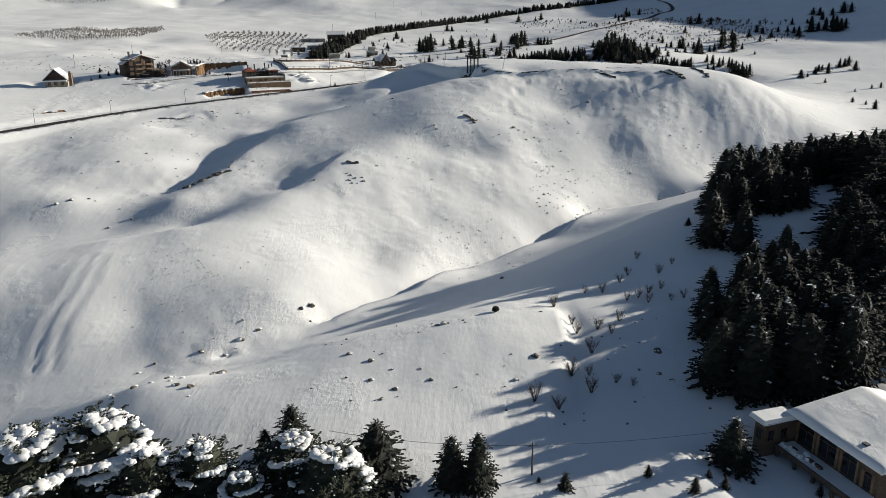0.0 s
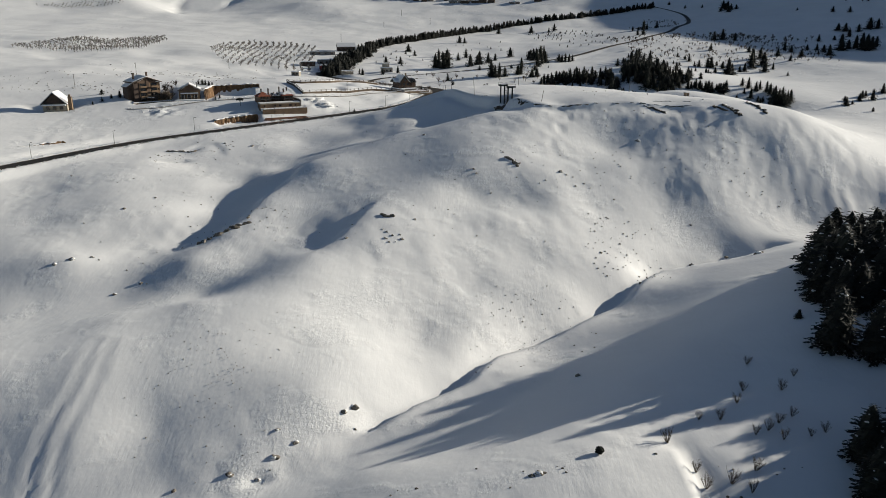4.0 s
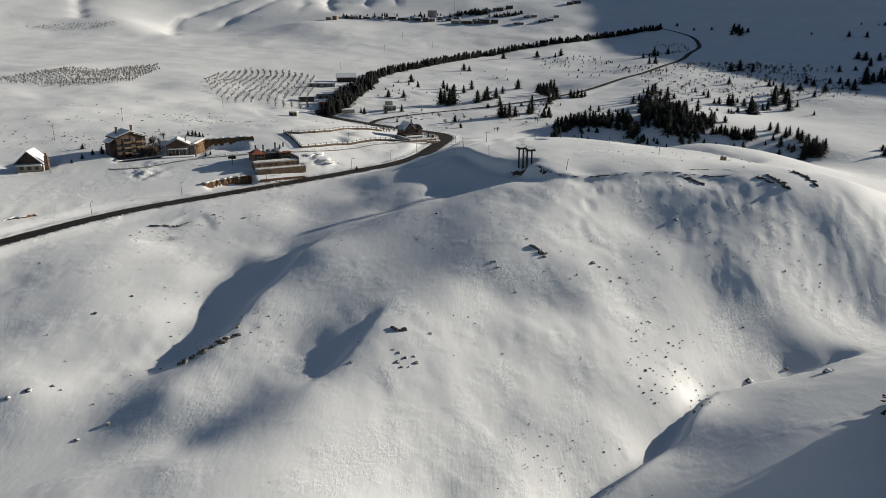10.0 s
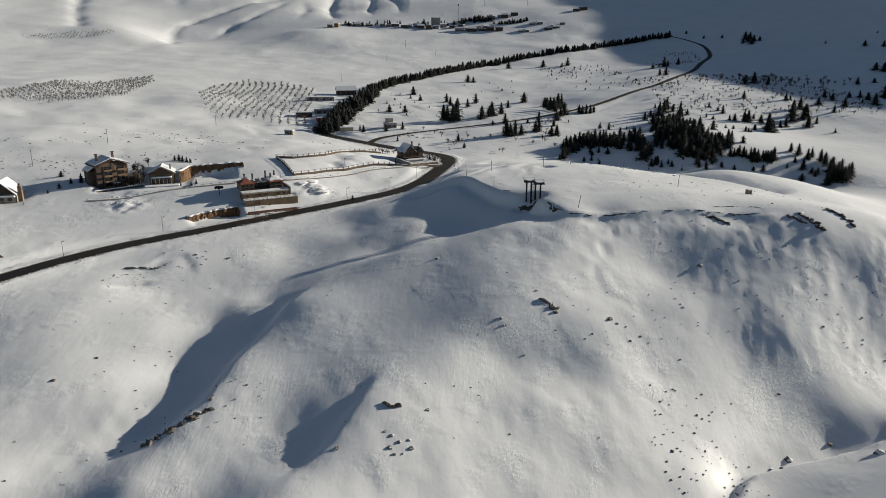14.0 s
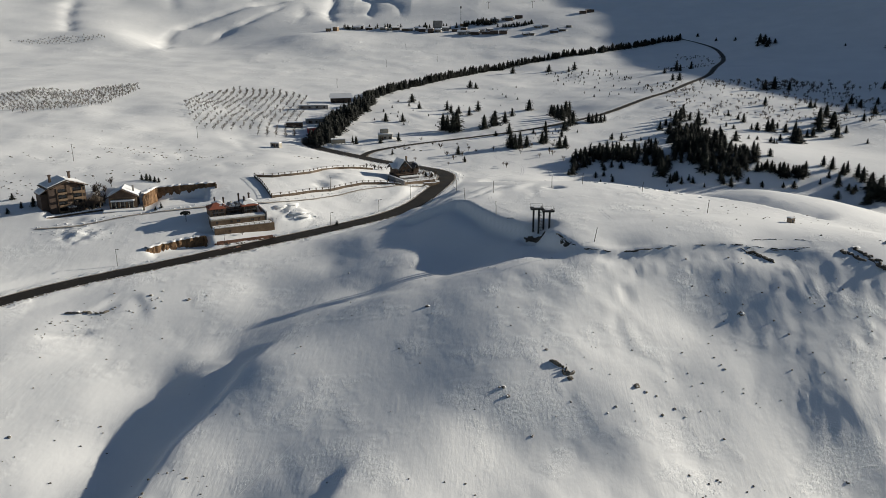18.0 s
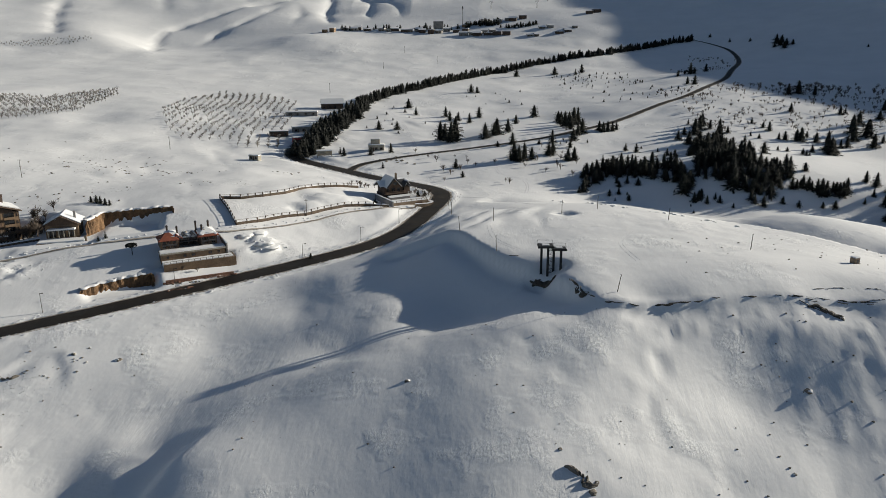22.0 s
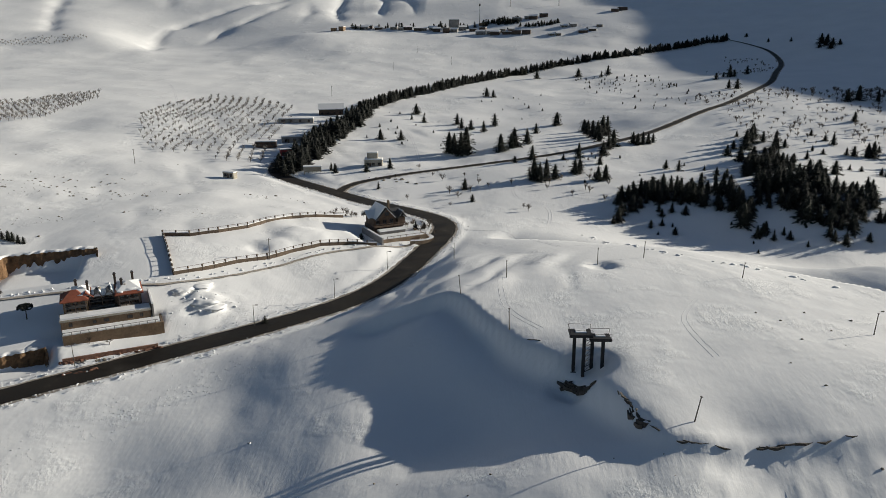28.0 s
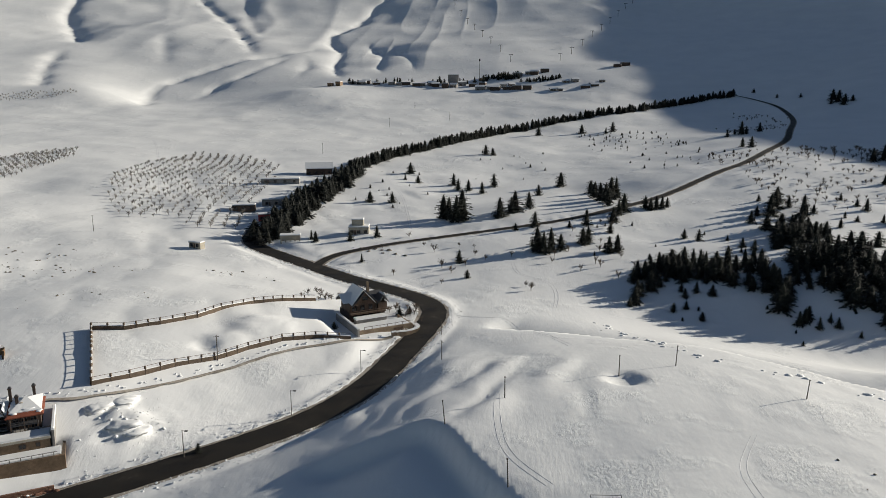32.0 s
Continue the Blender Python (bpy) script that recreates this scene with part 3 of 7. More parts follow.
# ravines and stream banks of the far slopes: depth, width, line in plan
MOUNTAIN_GULLIES = [(9, 9, [(-110, 2000, 0), (-175, 1813, 0), (-203, 1719, 0), (-224, 1612, 0), (-246, 1560, 0), (-234, 1494, 0), (-204, 1421, 0), (-199, 1343, 0), (-194, 1301, 0), (-172, 1232, 0)]),
                    (8, 9, [(-660, 1930, 0), (-556, 1801, 0), (-469, 1666, 0), (-410, 1559, 0), (-344, 1407, 0), (-322, 1350, 0)]), (5, 12, [(-520, 1930, 0), (-472, 1828, 0), (-414, 1651, 0), (-347, 1492, 0)]),
                    (6, 5, [(-360, 1050, 0), (-381, 1097, 0), (-404, 1181, 0), (-402, 1215, 0), (-378, 1255, 0), (-351, 1293, 0), (-328, 1328, 0), (-274, 1381, 0), (-230, 1440, 0)]),
                    (5, 6, [(-345, 1140, 0), (-328, 1221, 0), (-307, 1254, 0), (-287, 1299, 0), (-262, 1360, 0)]), (13, 14, [(-830, 1830, 0), (-774, 1725, 0), (-742, 1623, 0), (-680, 1524, 0), (-592, 1371, 0)]),
                    (7, 8, [(-600, 1340, 0), (-586, 1290, 0), (-564, 1229, 0), (-514, 1122, 0), (-490, 1080, 0)]), (6, 9, [(-175, 1500, 0), (-166, 1460, 0), (-138, 1405, 0), (-133, 1310, 0), (-120, 1260, 0)]),
                    (4, 8, [(-250, 1370, 0), (-233, 1304, 0), (-236, 1230, 0)]), (4, 10, [(-140, 1480, 0), (-123, 1431, 0), (-88, 1332, 0), (-79, 1266, 0)]),
                    (4, 10, [(-505, 1490, 0), (-500, 1465, 0), (-440, 1315, 0), (-425, 1270, 0)])]
PADS = [(-75.5, 344.4, 28, 11.5, 5.2, 50.2, 1.6), (-105.5, 370, 18, 9.5, 6.8, 55.4, 1.5), (-124, 362, 16, 9.5, 10, 54.6, 4), (-141, 364, 22, 9, 10, 53.3, 4), (-92, 331.6, 36, 9, 2.6, 46.9, 1.6), (64, 36, -72, 10, 9, 28.6, 6), (-19, 427.6, 30, 11, 9.5, 52.3, 3), (-184, 342, 12, 9, 8, 51.4, 4)]
GROOVES = [[(-71, 134, 0), (-69.5, 120, 0), (-71, 109, 0), (-69, 98, 0)], [(-68, 133, 0), (-66.5, 120, 0), (-67.5, 108, 0), (-65, 98, 0)]]


def land_sheet(points, stiff):
    """A thin plate through the plan's lines: returns a function of place that gives the height."""
    p = np.array(points, float)
    xy, z = p[:, :2] / 100, p[:, 2]

    def kernel(r2):
        return 0.5 * r2 * np.log(r2 + 1e-9)
    n = len(p)
    k = kernel(((xy[:, None] - xy[None]) ** 2).sum(-1)) + stiff * np.eye(n)
    a = np.zeros((n + 3, n + 3))
    a[:n, :n], a[:n, n], a[:n, n + 1:] = k, 1, xy
    a[n, :n], a[n + 1:, :n] = 1, xy.T
    w = np.linalg.solve(a, np.concatenate([z, np.zeros(3)]))

    def height(x, y):
        x, y = np.asarray(x, float).ravel() / 100, np.asarray(y, float).ravel() / 100
        out = np.zeros(len(x))
        for s in range(0, len(x), 20000):
            u, v = x[s:s + 20000], y[s:s + 20000]
            r2 = (u[:, None] - xy[None, :, 0]) ** 2 + (v[:, None] - xy[None, :, 1]) ** 2
            out[s:s + 20000] = kernel(r2) @ w[:n] + w[n] + w[n + 1] * u + w[n + 2] * v
        return out
    return height


BASE = land_sheet([p for line in LANDFORMS for p in line], 0.006)


def ground_height(x, y):
    """Height of the snow over the plan, with drifts, runnels, road bed and banks."""
    shape = np.shape(x)
    x, y = np.asarray(x, float).ravel(), np.asarray(y, float).ravel()
    z = BASE(x, y)
    far = smooth(500, 1100, y)
    calm = smooth(-5, 25, y) * (1 - 0.7 * np.exp(-((x + 35) / 36) ** 2 - ((y - 285) / 48) ** 2))
    z = z + fractal(x, y, 24, 4, 3) * 0.14 * (1 - far) * calm + fractal(x, y, 170, 3, 9) * 5 * far * smooth(900, 1400, y)
    for depth, width, line in MOUNTAIN_GULLIES if y.max() > 1000 else []:
        d, high, side, arc = along(rounded(line, 40), x, y)
        ends = smooth(0, 70, arc) * (1 - smooth(arc.max() - 70, arc.max(), arc))
        d = np.abs(d + 4 * value_noise(arc / 24, d * 0, 71))
        z = z - 0.78 * ends * (depth * np.exp(-d / width) + depth * 0.12 * np.exp(-(d / (5 * width)) ** 2))
    for mx, my, wide, long, tall in ((-190, 1120, 70, 62, 8), (-470, 1380, 50, 80, 3), (-120, 1340, 40, 60, 2), (-60, 1420, 45, 110, 2)):
        z = z + tall * np.exp(-((x - mx) / wide) ** 2 - ((y - my) / long) ** 2)
    rise = smooth(1240, 1500, y)
    bend = x + 40 * value_noise(x / 200, y / 200, 31)
    z = z + rise * (2 * (1 - np.abs(value_noise(bend / 110, y / 420, 40))) ** 3 + 0.7 * (1 - np.abs(value_noise(bend / 36, y / 180, 41))) ** 2)
    near = 1 - smooth(330, 520, y)
    z = z + near * calm * 0.38 * fractal(x, y, 48, 2, 19) * smooth(100, 125, y)
    patchy = smooth(-0.1, 0.6, value_noise(x / 33, y / 33, 23))
    z = z + near * calm * patchy * 0.1 * fractal((x + 0.4 * y) / 3.2, (y - 0.4 * x) / 6.5, 1, 3, 29)
    middle = smooth(345, 390, y) * (1 - smooth(620, 800, y)) * (1 - smooth(-10, 20, x))
    z = z + middle * (1.0 * fractal(x, y, 46, 3, 91) + 0.5 * np.abs(value_noise((x + 0.5 * y) / 13, (y - 0.5 * x) / 30, 92)))
    z = z + smooth(470, 560, y) * (1 - smooth(1000, 1250, y)) * (1.3 * fractal(x, y, 95, 3, 95) + 0.5 * fractal(x, y, 26, 2, 96))
    drifts = smooth(-26, -10, x) * (1 - smooth(22, 40, x)) * smooth(345, 352, y) * (1 - smooth(385, 410, y))
    z = z + drifts * 1.1 * (np.abs(value_noise((x - 0.35 * y + 2.5 * value_noise(x / 9, y / 9, 3)) / 6.5, (y + 0.35 * x) / 24, 47)) - 0.3)
    for line, hand, drop, wide in ((RIM_EDGE, -1, 2.4, 2.4), (SOUTH_RIM, -1, 0.9, 3.2), (WEST_EDGE, 1, 1.3, 4.0), (HOLLOW_EDGE, 1, 0.75, 3.0), (GULLY_EDGE, 1, 2.2, 2.4), (BACK_EDGE, 1, 2.6, 4.0), (BENCH_STEP, 1, 1.3, 1.6), (ROAD_CUT, -1, 0.45, 2.2), (CUT_BELOW, -1, 1.0, 1.3)):
        d, high, side, arc = along(line, x, y)
        ends = smooth(0, 9, arc) * (1 - smooth(arc.max() - 9, arc.max(), arc))
        out = d * (side == hand) + 0.25 * value_noise(arc / 3, d * 0, 8) * (side == hand)
        z = z - drop * ends * (side == hand) * np.clip(out / wide, 0, 9) * np.exp(1 - np.clip(out / wide, 0, 9))
    d, high, side, arc = along(RIM_EDGE, x, y)
    ends = smooth(0, 14, arc) * (1 - smooth(arc.max() - 12, arc.max(), arc))
    z = z + 0.9 * ends * np.where(side == -1, np.exp(-d / 1.2), np.exp(-d / 9))
    for line in GROOVES:
        d, high, side, arc = along(rounded(line, 3), x, y)
        z = z - 0.2 * np.exp(-(d / 1.0) ** 2) + 0.08 * np.exp(-((d - 1.9) / 0.8) ** 2)
    for px, py, turn, hx, hy, level, rim in PADS:
        c, s = math.cos(radians(turn)), math.sin(radians(turn))
        u, v = (x - px) * c + (y - py) * s, (y - py) * c - (x - px) * s
        edge = np.maximum(np.abs(u) - hx, np.abs(v) - hy)
        keep = smooth(0, rim, edge)
        z = z * keep + level * (1 - keep)
    gull = smooth(60, 80, x) * (1 - smooth(150, 175, x)) * smooth(222, 240, y) * (1 - smooth(276, 286, y))
    sway = x - 0.3 * y + 1.6 * value_noise(x / 9, y / 7, 60)
    z = z + gull * (0.48 * np.minimum(np.abs(value_noise(sway / 3.8, y / 20, 61)), 0.45) + 0.2 * np.abs(value_noise(sway / 1.7, y / 8, 62)))
    face = smooth(34, 40, x) * (1 - smooth(100, 112, x)) * smooth(276, 280, y) * (1 - smooth(287, 289, y))
    z = z + face * 0.35 * np.abs(value_noise((x - 0.25 * y) / 1.9, y / 9, 63))
    pocks = smooth(36, 44, x) * (1 - smooth(62, 70, x)) * smooth(250, 258, y) * (1 - smooth(276, 284, y))
    z = z - pocks * 0.4 * smooth(0.25, 0.7, value_noise(x / 4.5, y / 6, 66))
    for hx, hy, hr, rough, push in ((-56.5, 361, 7, 1.0, 0.3), (39, 368, 3.5, 0.2, -1.3), (-128, 337, 8, 0.7, 0), (-44, 412, 8, 0.3, 1.3), (-51, 401, 5, 0.2, 0.9), (-54.5, 396.6, 2.6, 0.2, -0.8), (-133, 378, 6, 1.2, 0.2), (-30, 101, 2.2, 0.2, -0.7), (27.0, 311.6, 4.6, 0.2, -2.6)):
        inside = np.exp(-(((x - hx) ** 2 + (y - hy) ** 2) / hr ** 2) ** 2)
        z = z + inside * (push + rough * fractal(x, y, 3.4, 2, 81, 0.8))
    main_road = along(ROAD_CURVE, x, y)[0]
    for curve, wide, clear in ((LOOP_CURVE, 3.6, 1), (ROAD_CURVE, 4.8, 0)):
        d, high, side, arc = along(curve, x, y)
        bed = 1 - smooth(wide, wide + 7, d)
        z = z * (1 - bed) + (high - 0.12) * bed
        bank = np.exp(-((d - wide - 0.9) / 0.7) ** 2) * (0.55 + 0.3 * value_noise(arc / 1.7, d * 0, 5))
        bank = bank * smooth(6, 10, main_road) if clear else bank * smooth(3.6, 5.6, along(LOOP_CURVE, x, y)[0])
        z = z + bank * (1 - smooth(500, 800, y))
    return z.reshape(shape)


# ---- the ground ----
def axis(stops):
    """Grid lines: stops of (place, step from there on)."""
    out = []
    for (a, step), (b, _) in zip(stops[:-1], stops[1:]):
        n = max(1, round((b - a) / step))
        out += [a + (b - a) * k / n for k in range(n)]
    return np.array(out + [stops[-1][0]])


GX = axis([(-2600, 120), (-800, 7), (-320, 5), (-170, 1.25), (160, 4), (330, 14), (800, 90), (2600, 0)])
GY = axis([(-900, 60), (0, 5), (20, 1.2), (120, 1.1), (400, 1.8), (540, 3), (800, 5), (1250, 7), (1850, 12), (2000, 60), (3400, 0)])
gx, gy = np.meshgrid(GX, GY)
gz = np.vstack([ground_height(gx[s:s + 40], gy[s:s + 40]) for s in range(0, len(GY), 40)])


def ground_at(x, y):
    """Height of the ground mesh at a place."""
    i, j = min(max(int(np.searchsorted(GX, x)) - 1, 0), len(GX) - 2), min(max(int(np.searchsorted(GY, y)) - 1, 0), len(GY) - 2)
    u, v = (x - GX[i]) / (GX[i + 1] - GX[i]), (y - GY[j]) / (GY[j + 1] - GY[j])
    return float((gz[j, i] * (1 - u) + gz[j, i + 1] * u) * (1 - v) + (gz[j + 1, i] * (1 - u) + gz[j + 1, i + 1] * u) * v)


def sheet(name, x, y, z, mat):
    h, w = x.shape
    me = bpy.data.meshes.new(name)
    idx = np.arange(h * w).reshape(h, w)
    quads = np.stack([idx[:-1, :-1], idx[:-1, 1:], idx[1:, 1:], idx[1:, :-1]], -1).reshape(-1, 4)
    me.vertices.add(h * w)
    me.vertices.foreach_set("co", np.stack([x, y, z], -1).astype(np.float32).ravel())
    me.loops.add(quads.size)
    me.loops.foreach_set("vertex_index", quads.astype(np.int32).ravel())
    me.polygons.add(len(quads))
    me.polygons.foreach_set("loop_start", np.arange(0, quads.size, 4, dtype=np.int32))
    me.polygons.foreach_set("use_smooth", np.ones(len(quads), dtype=bool))
    me.update(calc_edges=True)
    me.materials.append(mat)
    return new(name, me)


ground = tagged(sheet("ground", gx, gy, gz, SNOW), "snow-covered mountain hillside and valley floor", "snow ground", kind="structure")

# ---- trees ----
def crown_geo(rng, width, tiers, arms, sprays, low=0.1, blunt=0.85, flat=False, fine=1.0):
    """A crown for a tree one metre high: whorls of arms set with needle sprays round an uneven dark core."""
    g = Geo()
    core = []
    rows = max(5, tiers // 2)
    for i in range(rows + 1):
        u = i / rows
        rad = width * (0.74 if flat else 0.6 if fine < 0.5 else 0.42) * (1 - u) ** blunt * (0.75 if i == 0 else 1)
        core.append([(rad * (1 + rng.uniform(-0.25, 0.2)) * math.cos(2 * math.pi * k / 8 + i), rad * (1 + rng.uniform(-0.25, 0.2)) * math.sin(2 * math.pi * k / 8 + i), low + 0.04 + (0.93 - low) * u) for k in range(8)])
    flat_core = [p for ring in core for p in ring]
    faces = [(i * 8 + k, i * 8 + (k + 1) % 8, (i + 1) * 8 + (k + 1) % 8, (i + 1) * 8 + k) for i in range(rows) for k in range(8)]
    g.add(flat_core, faces + [tuple(range(8))[::-1]])
    lean = (rng.uniform(-0.02, 0.02), rng.uniform(-0.02, 0.02))
    for i in range(tiers):
        u = (i + rng.uniform(0, 0.7)) / tiers
        reach = width * ((1 - u) ** blunt) * rng.uniform(0.82, 1.15) + 0.012
        z = low + (1 - low) * u
        count = max(4, round(arms * (1 - 0.55 * u)))
        start = rng.uniform(0, 6.28)
        for k in range(count):
            a = start + 2 * math.pi * (k + rng.uniform(-0.3, 0.3)) / count
            long = reach * rng.uniform(0.62, 1.18)
            drop = (-0.12 if flat else -0.32) + 0.35 * u + rng.uniform(-0.12, 0.12)
            out = Vector((math.cos(a), math.sin(a), drop)).normalized()
            side = Vector((-math.sin(a), math.cos(a), 0))
            for s in range(sprays):
                f = (0.32 + 0.68 * (s + rng.uniform(0.2, 1)) / sprays)
                c = Vector((lean[0] * u, lean[1] * u, z)) + out * long * f + side * rng.uniform(-0.22, 0.22) * long * (1.2 - f)
                size = (long * rng.uniform(0.22, 0.36) + 0.012) * fine
                d = (out + side * rng.uniform(-0.9, 0.9) + Vector((0, 0, rng.uniform(-0.35, 0.25)))).normalized()
                w = d.cross(Vector((0, 0, 1))).normalized() * size * rng.uniform(0.32, 0.5)
                lift = Vector((0, 0, size * rng.uniform(0.05, 0.25)))
                b = c - d * size * 0.5
                g.add([b, b + d * size * 0.55 + w - lift, b + d * size, b + d * size * 0.5 - w - lift, b + d * size * 0.5 + lift * 0.6], [(0, 1, 4), (1, 2, 4), (2, 3, 4), (3, 0, 4)])
    return g


def trunk_geo(width=0.028, top=0.9):
    g = Geo()
    g.tube((0, 0, -0.06), (0, 0, 0.08), width * 1.25, width, 7)
    g.tube((0, 0, 0.08), (0.005, 0.004, top), width, 0.006, 7)
    return g


def snow_pads_geo(rng, width, count, low, big, blunt=0.85):
    """Cushions of snow lying on the outer arms."""
    g = Geo()
    for k in range(count):
        u = rng.uniform(low, 0.97)
        a = rng.uniform(0, 6.28)
        rad = width * (1 - u) ** blunt * rng.uniform(0.35, 0.95)
        s = big * rng.uniform(0.5, 1.25) * (1.15 - 0.5 * u)
        for m in range(rng.randint(1, 4)):
            g.blob((rad * math.cos(a) + rng.uniform(-s, s), rad * math.sin(a) + rng.uniform(-s, s), u + 0.02 + rng.uniform(-0.2, 0.15) * s), (s * rng.uniform(0.6, 1.1), s * rng.uniform(0.5, 1.0), s * rng.uniform(0.28, 0.46)), rng, 0.3, 4, 6, -0.35)
    return g


def snow_shelves_geo(rng, width):
    """Thick rounded caps of snow on the crown and draped shelves on its outer arms."""
    g = Geo()

    def band(a, u, rad, s, count):
        """A run of merging lumps along one shelf of branches, with drips at its lower edge."""
        step = s * 0.95 / max(rad, 0.05)
        tilt, bend = rng.uniform(-0.3, 0.3), rng.uniform(-0.5, 0.5)
        for m in range(count):
            t = m - (count - 1) / 2
            b, r = a + t * step, rad * (1 + 0.05 * bend * t + rng.uniform(-0.06, 0.04))
            k = s * rng.uniform(0.8, 1.15) * (1 - 0.35 * abs(t) / max(count, 2))
            z = u + tilt * t * s * 0.6 - 0.012
            g.blob((r * math.cos(b), r * math.sin(b), z), (k * 1.2, k * 1.2, k * rng.uniform(0.5, 0.72)), rng, 0.16, 7, 11, -0.45)
            if rng.random() < 0.6:
                b += rng.uniform(-0.4, 0.4) * step
                g.blob((r * 1.07 * math.cos(b), r * 1.07 * math.sin(b), z - k * 0.3), (k * 0.45, k * 0.45, k * rng.uniform(0.4, 0.7)), rng, 0.2, 5, 7)
    for k in range(5):
        band(rng.uniform(0, 6.28), rng.uniform(0.95, 1.0), width * rng.uniform(0.05, 0.28), 0.05, rng.randint(3, 6))
    for k in range(9):
        u = rng.uniform(0.66, 0.94)
        band(rng.uniform(0, 6.28), u, width * (1 - u) ** 0.36 * rng.uniform(0.84, 0.98), 0.043, rng.randint(4, 11))
    for k in range(18):
        u = rng.uniform(0.25, 0.72)
        band(rng.uniform(0, 6.28), u, width * (1 - u) ** 0.36 * rng.uniform(0.93, 1.03), rng.uniform(0.018, 0.034), rng.randint(2, 5))
    for m in range(110):
        u, a = rng.uniform(0.12, 0.95), rng.uniform(0, 6.28)
        rad, k = width * (1 - u) ** 0.36, rng.uniform(0.005, 0.013)
        g.blob((rad * math.cos(a), rad * math.sin(a), u), (k * 1.4, k, k * 0.6), rng, 0.3, 4, 6)
    return g


tree_rng = random.Random(7)
TREE_KINDS = {}
for kind_name, count, setup in (("near", 6, (0.42, 24, 14, 16, 0.03)), ("mid", 8, (0.44, 15, 11, 10, 0.02)), ("far", 6, (0.44, 10, 8, 6, 0.02)), ("cedar", 4, (0.52, 24, 19, 30, 0.05))):
    TREE_KINDS[kind_name] = []
    for n in range(count):
        width, tiers, arms, sprays, low = setup
        width *= tree_rng.uniform(0.85, 1.2)
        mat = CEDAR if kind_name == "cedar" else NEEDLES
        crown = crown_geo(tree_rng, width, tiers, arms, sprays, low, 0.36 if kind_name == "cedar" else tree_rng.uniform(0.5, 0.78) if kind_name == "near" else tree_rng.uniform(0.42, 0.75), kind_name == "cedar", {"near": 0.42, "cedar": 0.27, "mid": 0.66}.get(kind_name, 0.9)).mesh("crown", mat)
        trunk = trunk_geo(0.034 if kind_name == "cedar" else 0.022).mesh("trunk", BARK)
        pads = None
        if kind_name == "cedar":
            pads = snow_shelves_geo(tree_rng, width * 1.02).mesh("snow_load", SNOW, True)
        elif kind_name == "near":
            pads = snow_pads_geo(tree_rng, width, 16, 0.1, 0.03).mesh("snow_load", SNOW, True)
        TREE_KINDS[kind_name].append((trunk, crown, pads))


def plant(kind, x, y, h, name, label, category, group, pads=True, sink=0.0):
    trunk, crown, load = TREE_KINDS[kind][tree_rng.randrange(len(TREE_KINDS[kind]))]
    ob = root(name, x, y, ground_at(x, y) - 0.05 - sink, tree_rng.uniform(0, 360), h, label, category, group)
    w = tree_rng.uniform(0.85, 1.18)
    ob.scale = (h * w, h * w, h)
    part("trunk", trunk, BARK, ob)
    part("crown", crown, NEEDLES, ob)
    if load and pads:
        tagged(part("snow_load", load, SNOW, ob, "cushions of fresh snow on the branches", True), kind="stuff")
    return ob


def inside(poly, x, y):
    """Whether a place lies within a polygon in plan."""
    hit = False
    for (ax, ay), (bx, by) in zip(poly, poly[1:] + poly[:1]):
        if (ay > y) != (by > y) and x < (bx - ax) * (y - ay) / (by - ay) + ax:
            hit = not hit
    return hit


# snow-laden cedars at the near edge of the bench: x, y, height
for x, y, h in [(-31, 31, 17), (-23.5, 34.5, 15.5), (-17.5, 31.5, 12), (-27.5, 38, 11.5), (-11.5, 34, 10.5), (-1.5, 36, 8.6), (4.2, 31.5, 9.6), (-6, 31, 8)]:
    plant("cedar", x, y, h, "cedar_tree", "old cedar tree heavily loaded with fresh snow", "cedar tree", "snow-laden cedars on the bench")
for x, y, h in [(-3.2, 44.5, 7.2), (-6.6, 43.5, 4.6), (8.6, 37.5, 9), (17.8, 36.5, 7.2), (21, 36, 7.8), (53.6, 41.4, 7.2)]:
    plant("near", x, y, h, "conifer_tree", "dark green conifer with snow-dusted branches", "conifer tree", "conifers beside the cedars", True)
for x, y, h in [(31.5, 35.3, 2.6), (42, 37.5, 1.7), (49.2, 36.9, 1.2), (55, 37.5, 0.9), (50.3, 34.4, 2.0), (46.5, 33.7, 2.2), (62, 35, 1.8), (28.5, 37, 0.8)]:
    plant("mid", x, y, h, "conifer_sapling", "small dark green conifer sapling in the snow", "conifer sapling", "saplings below the villa")

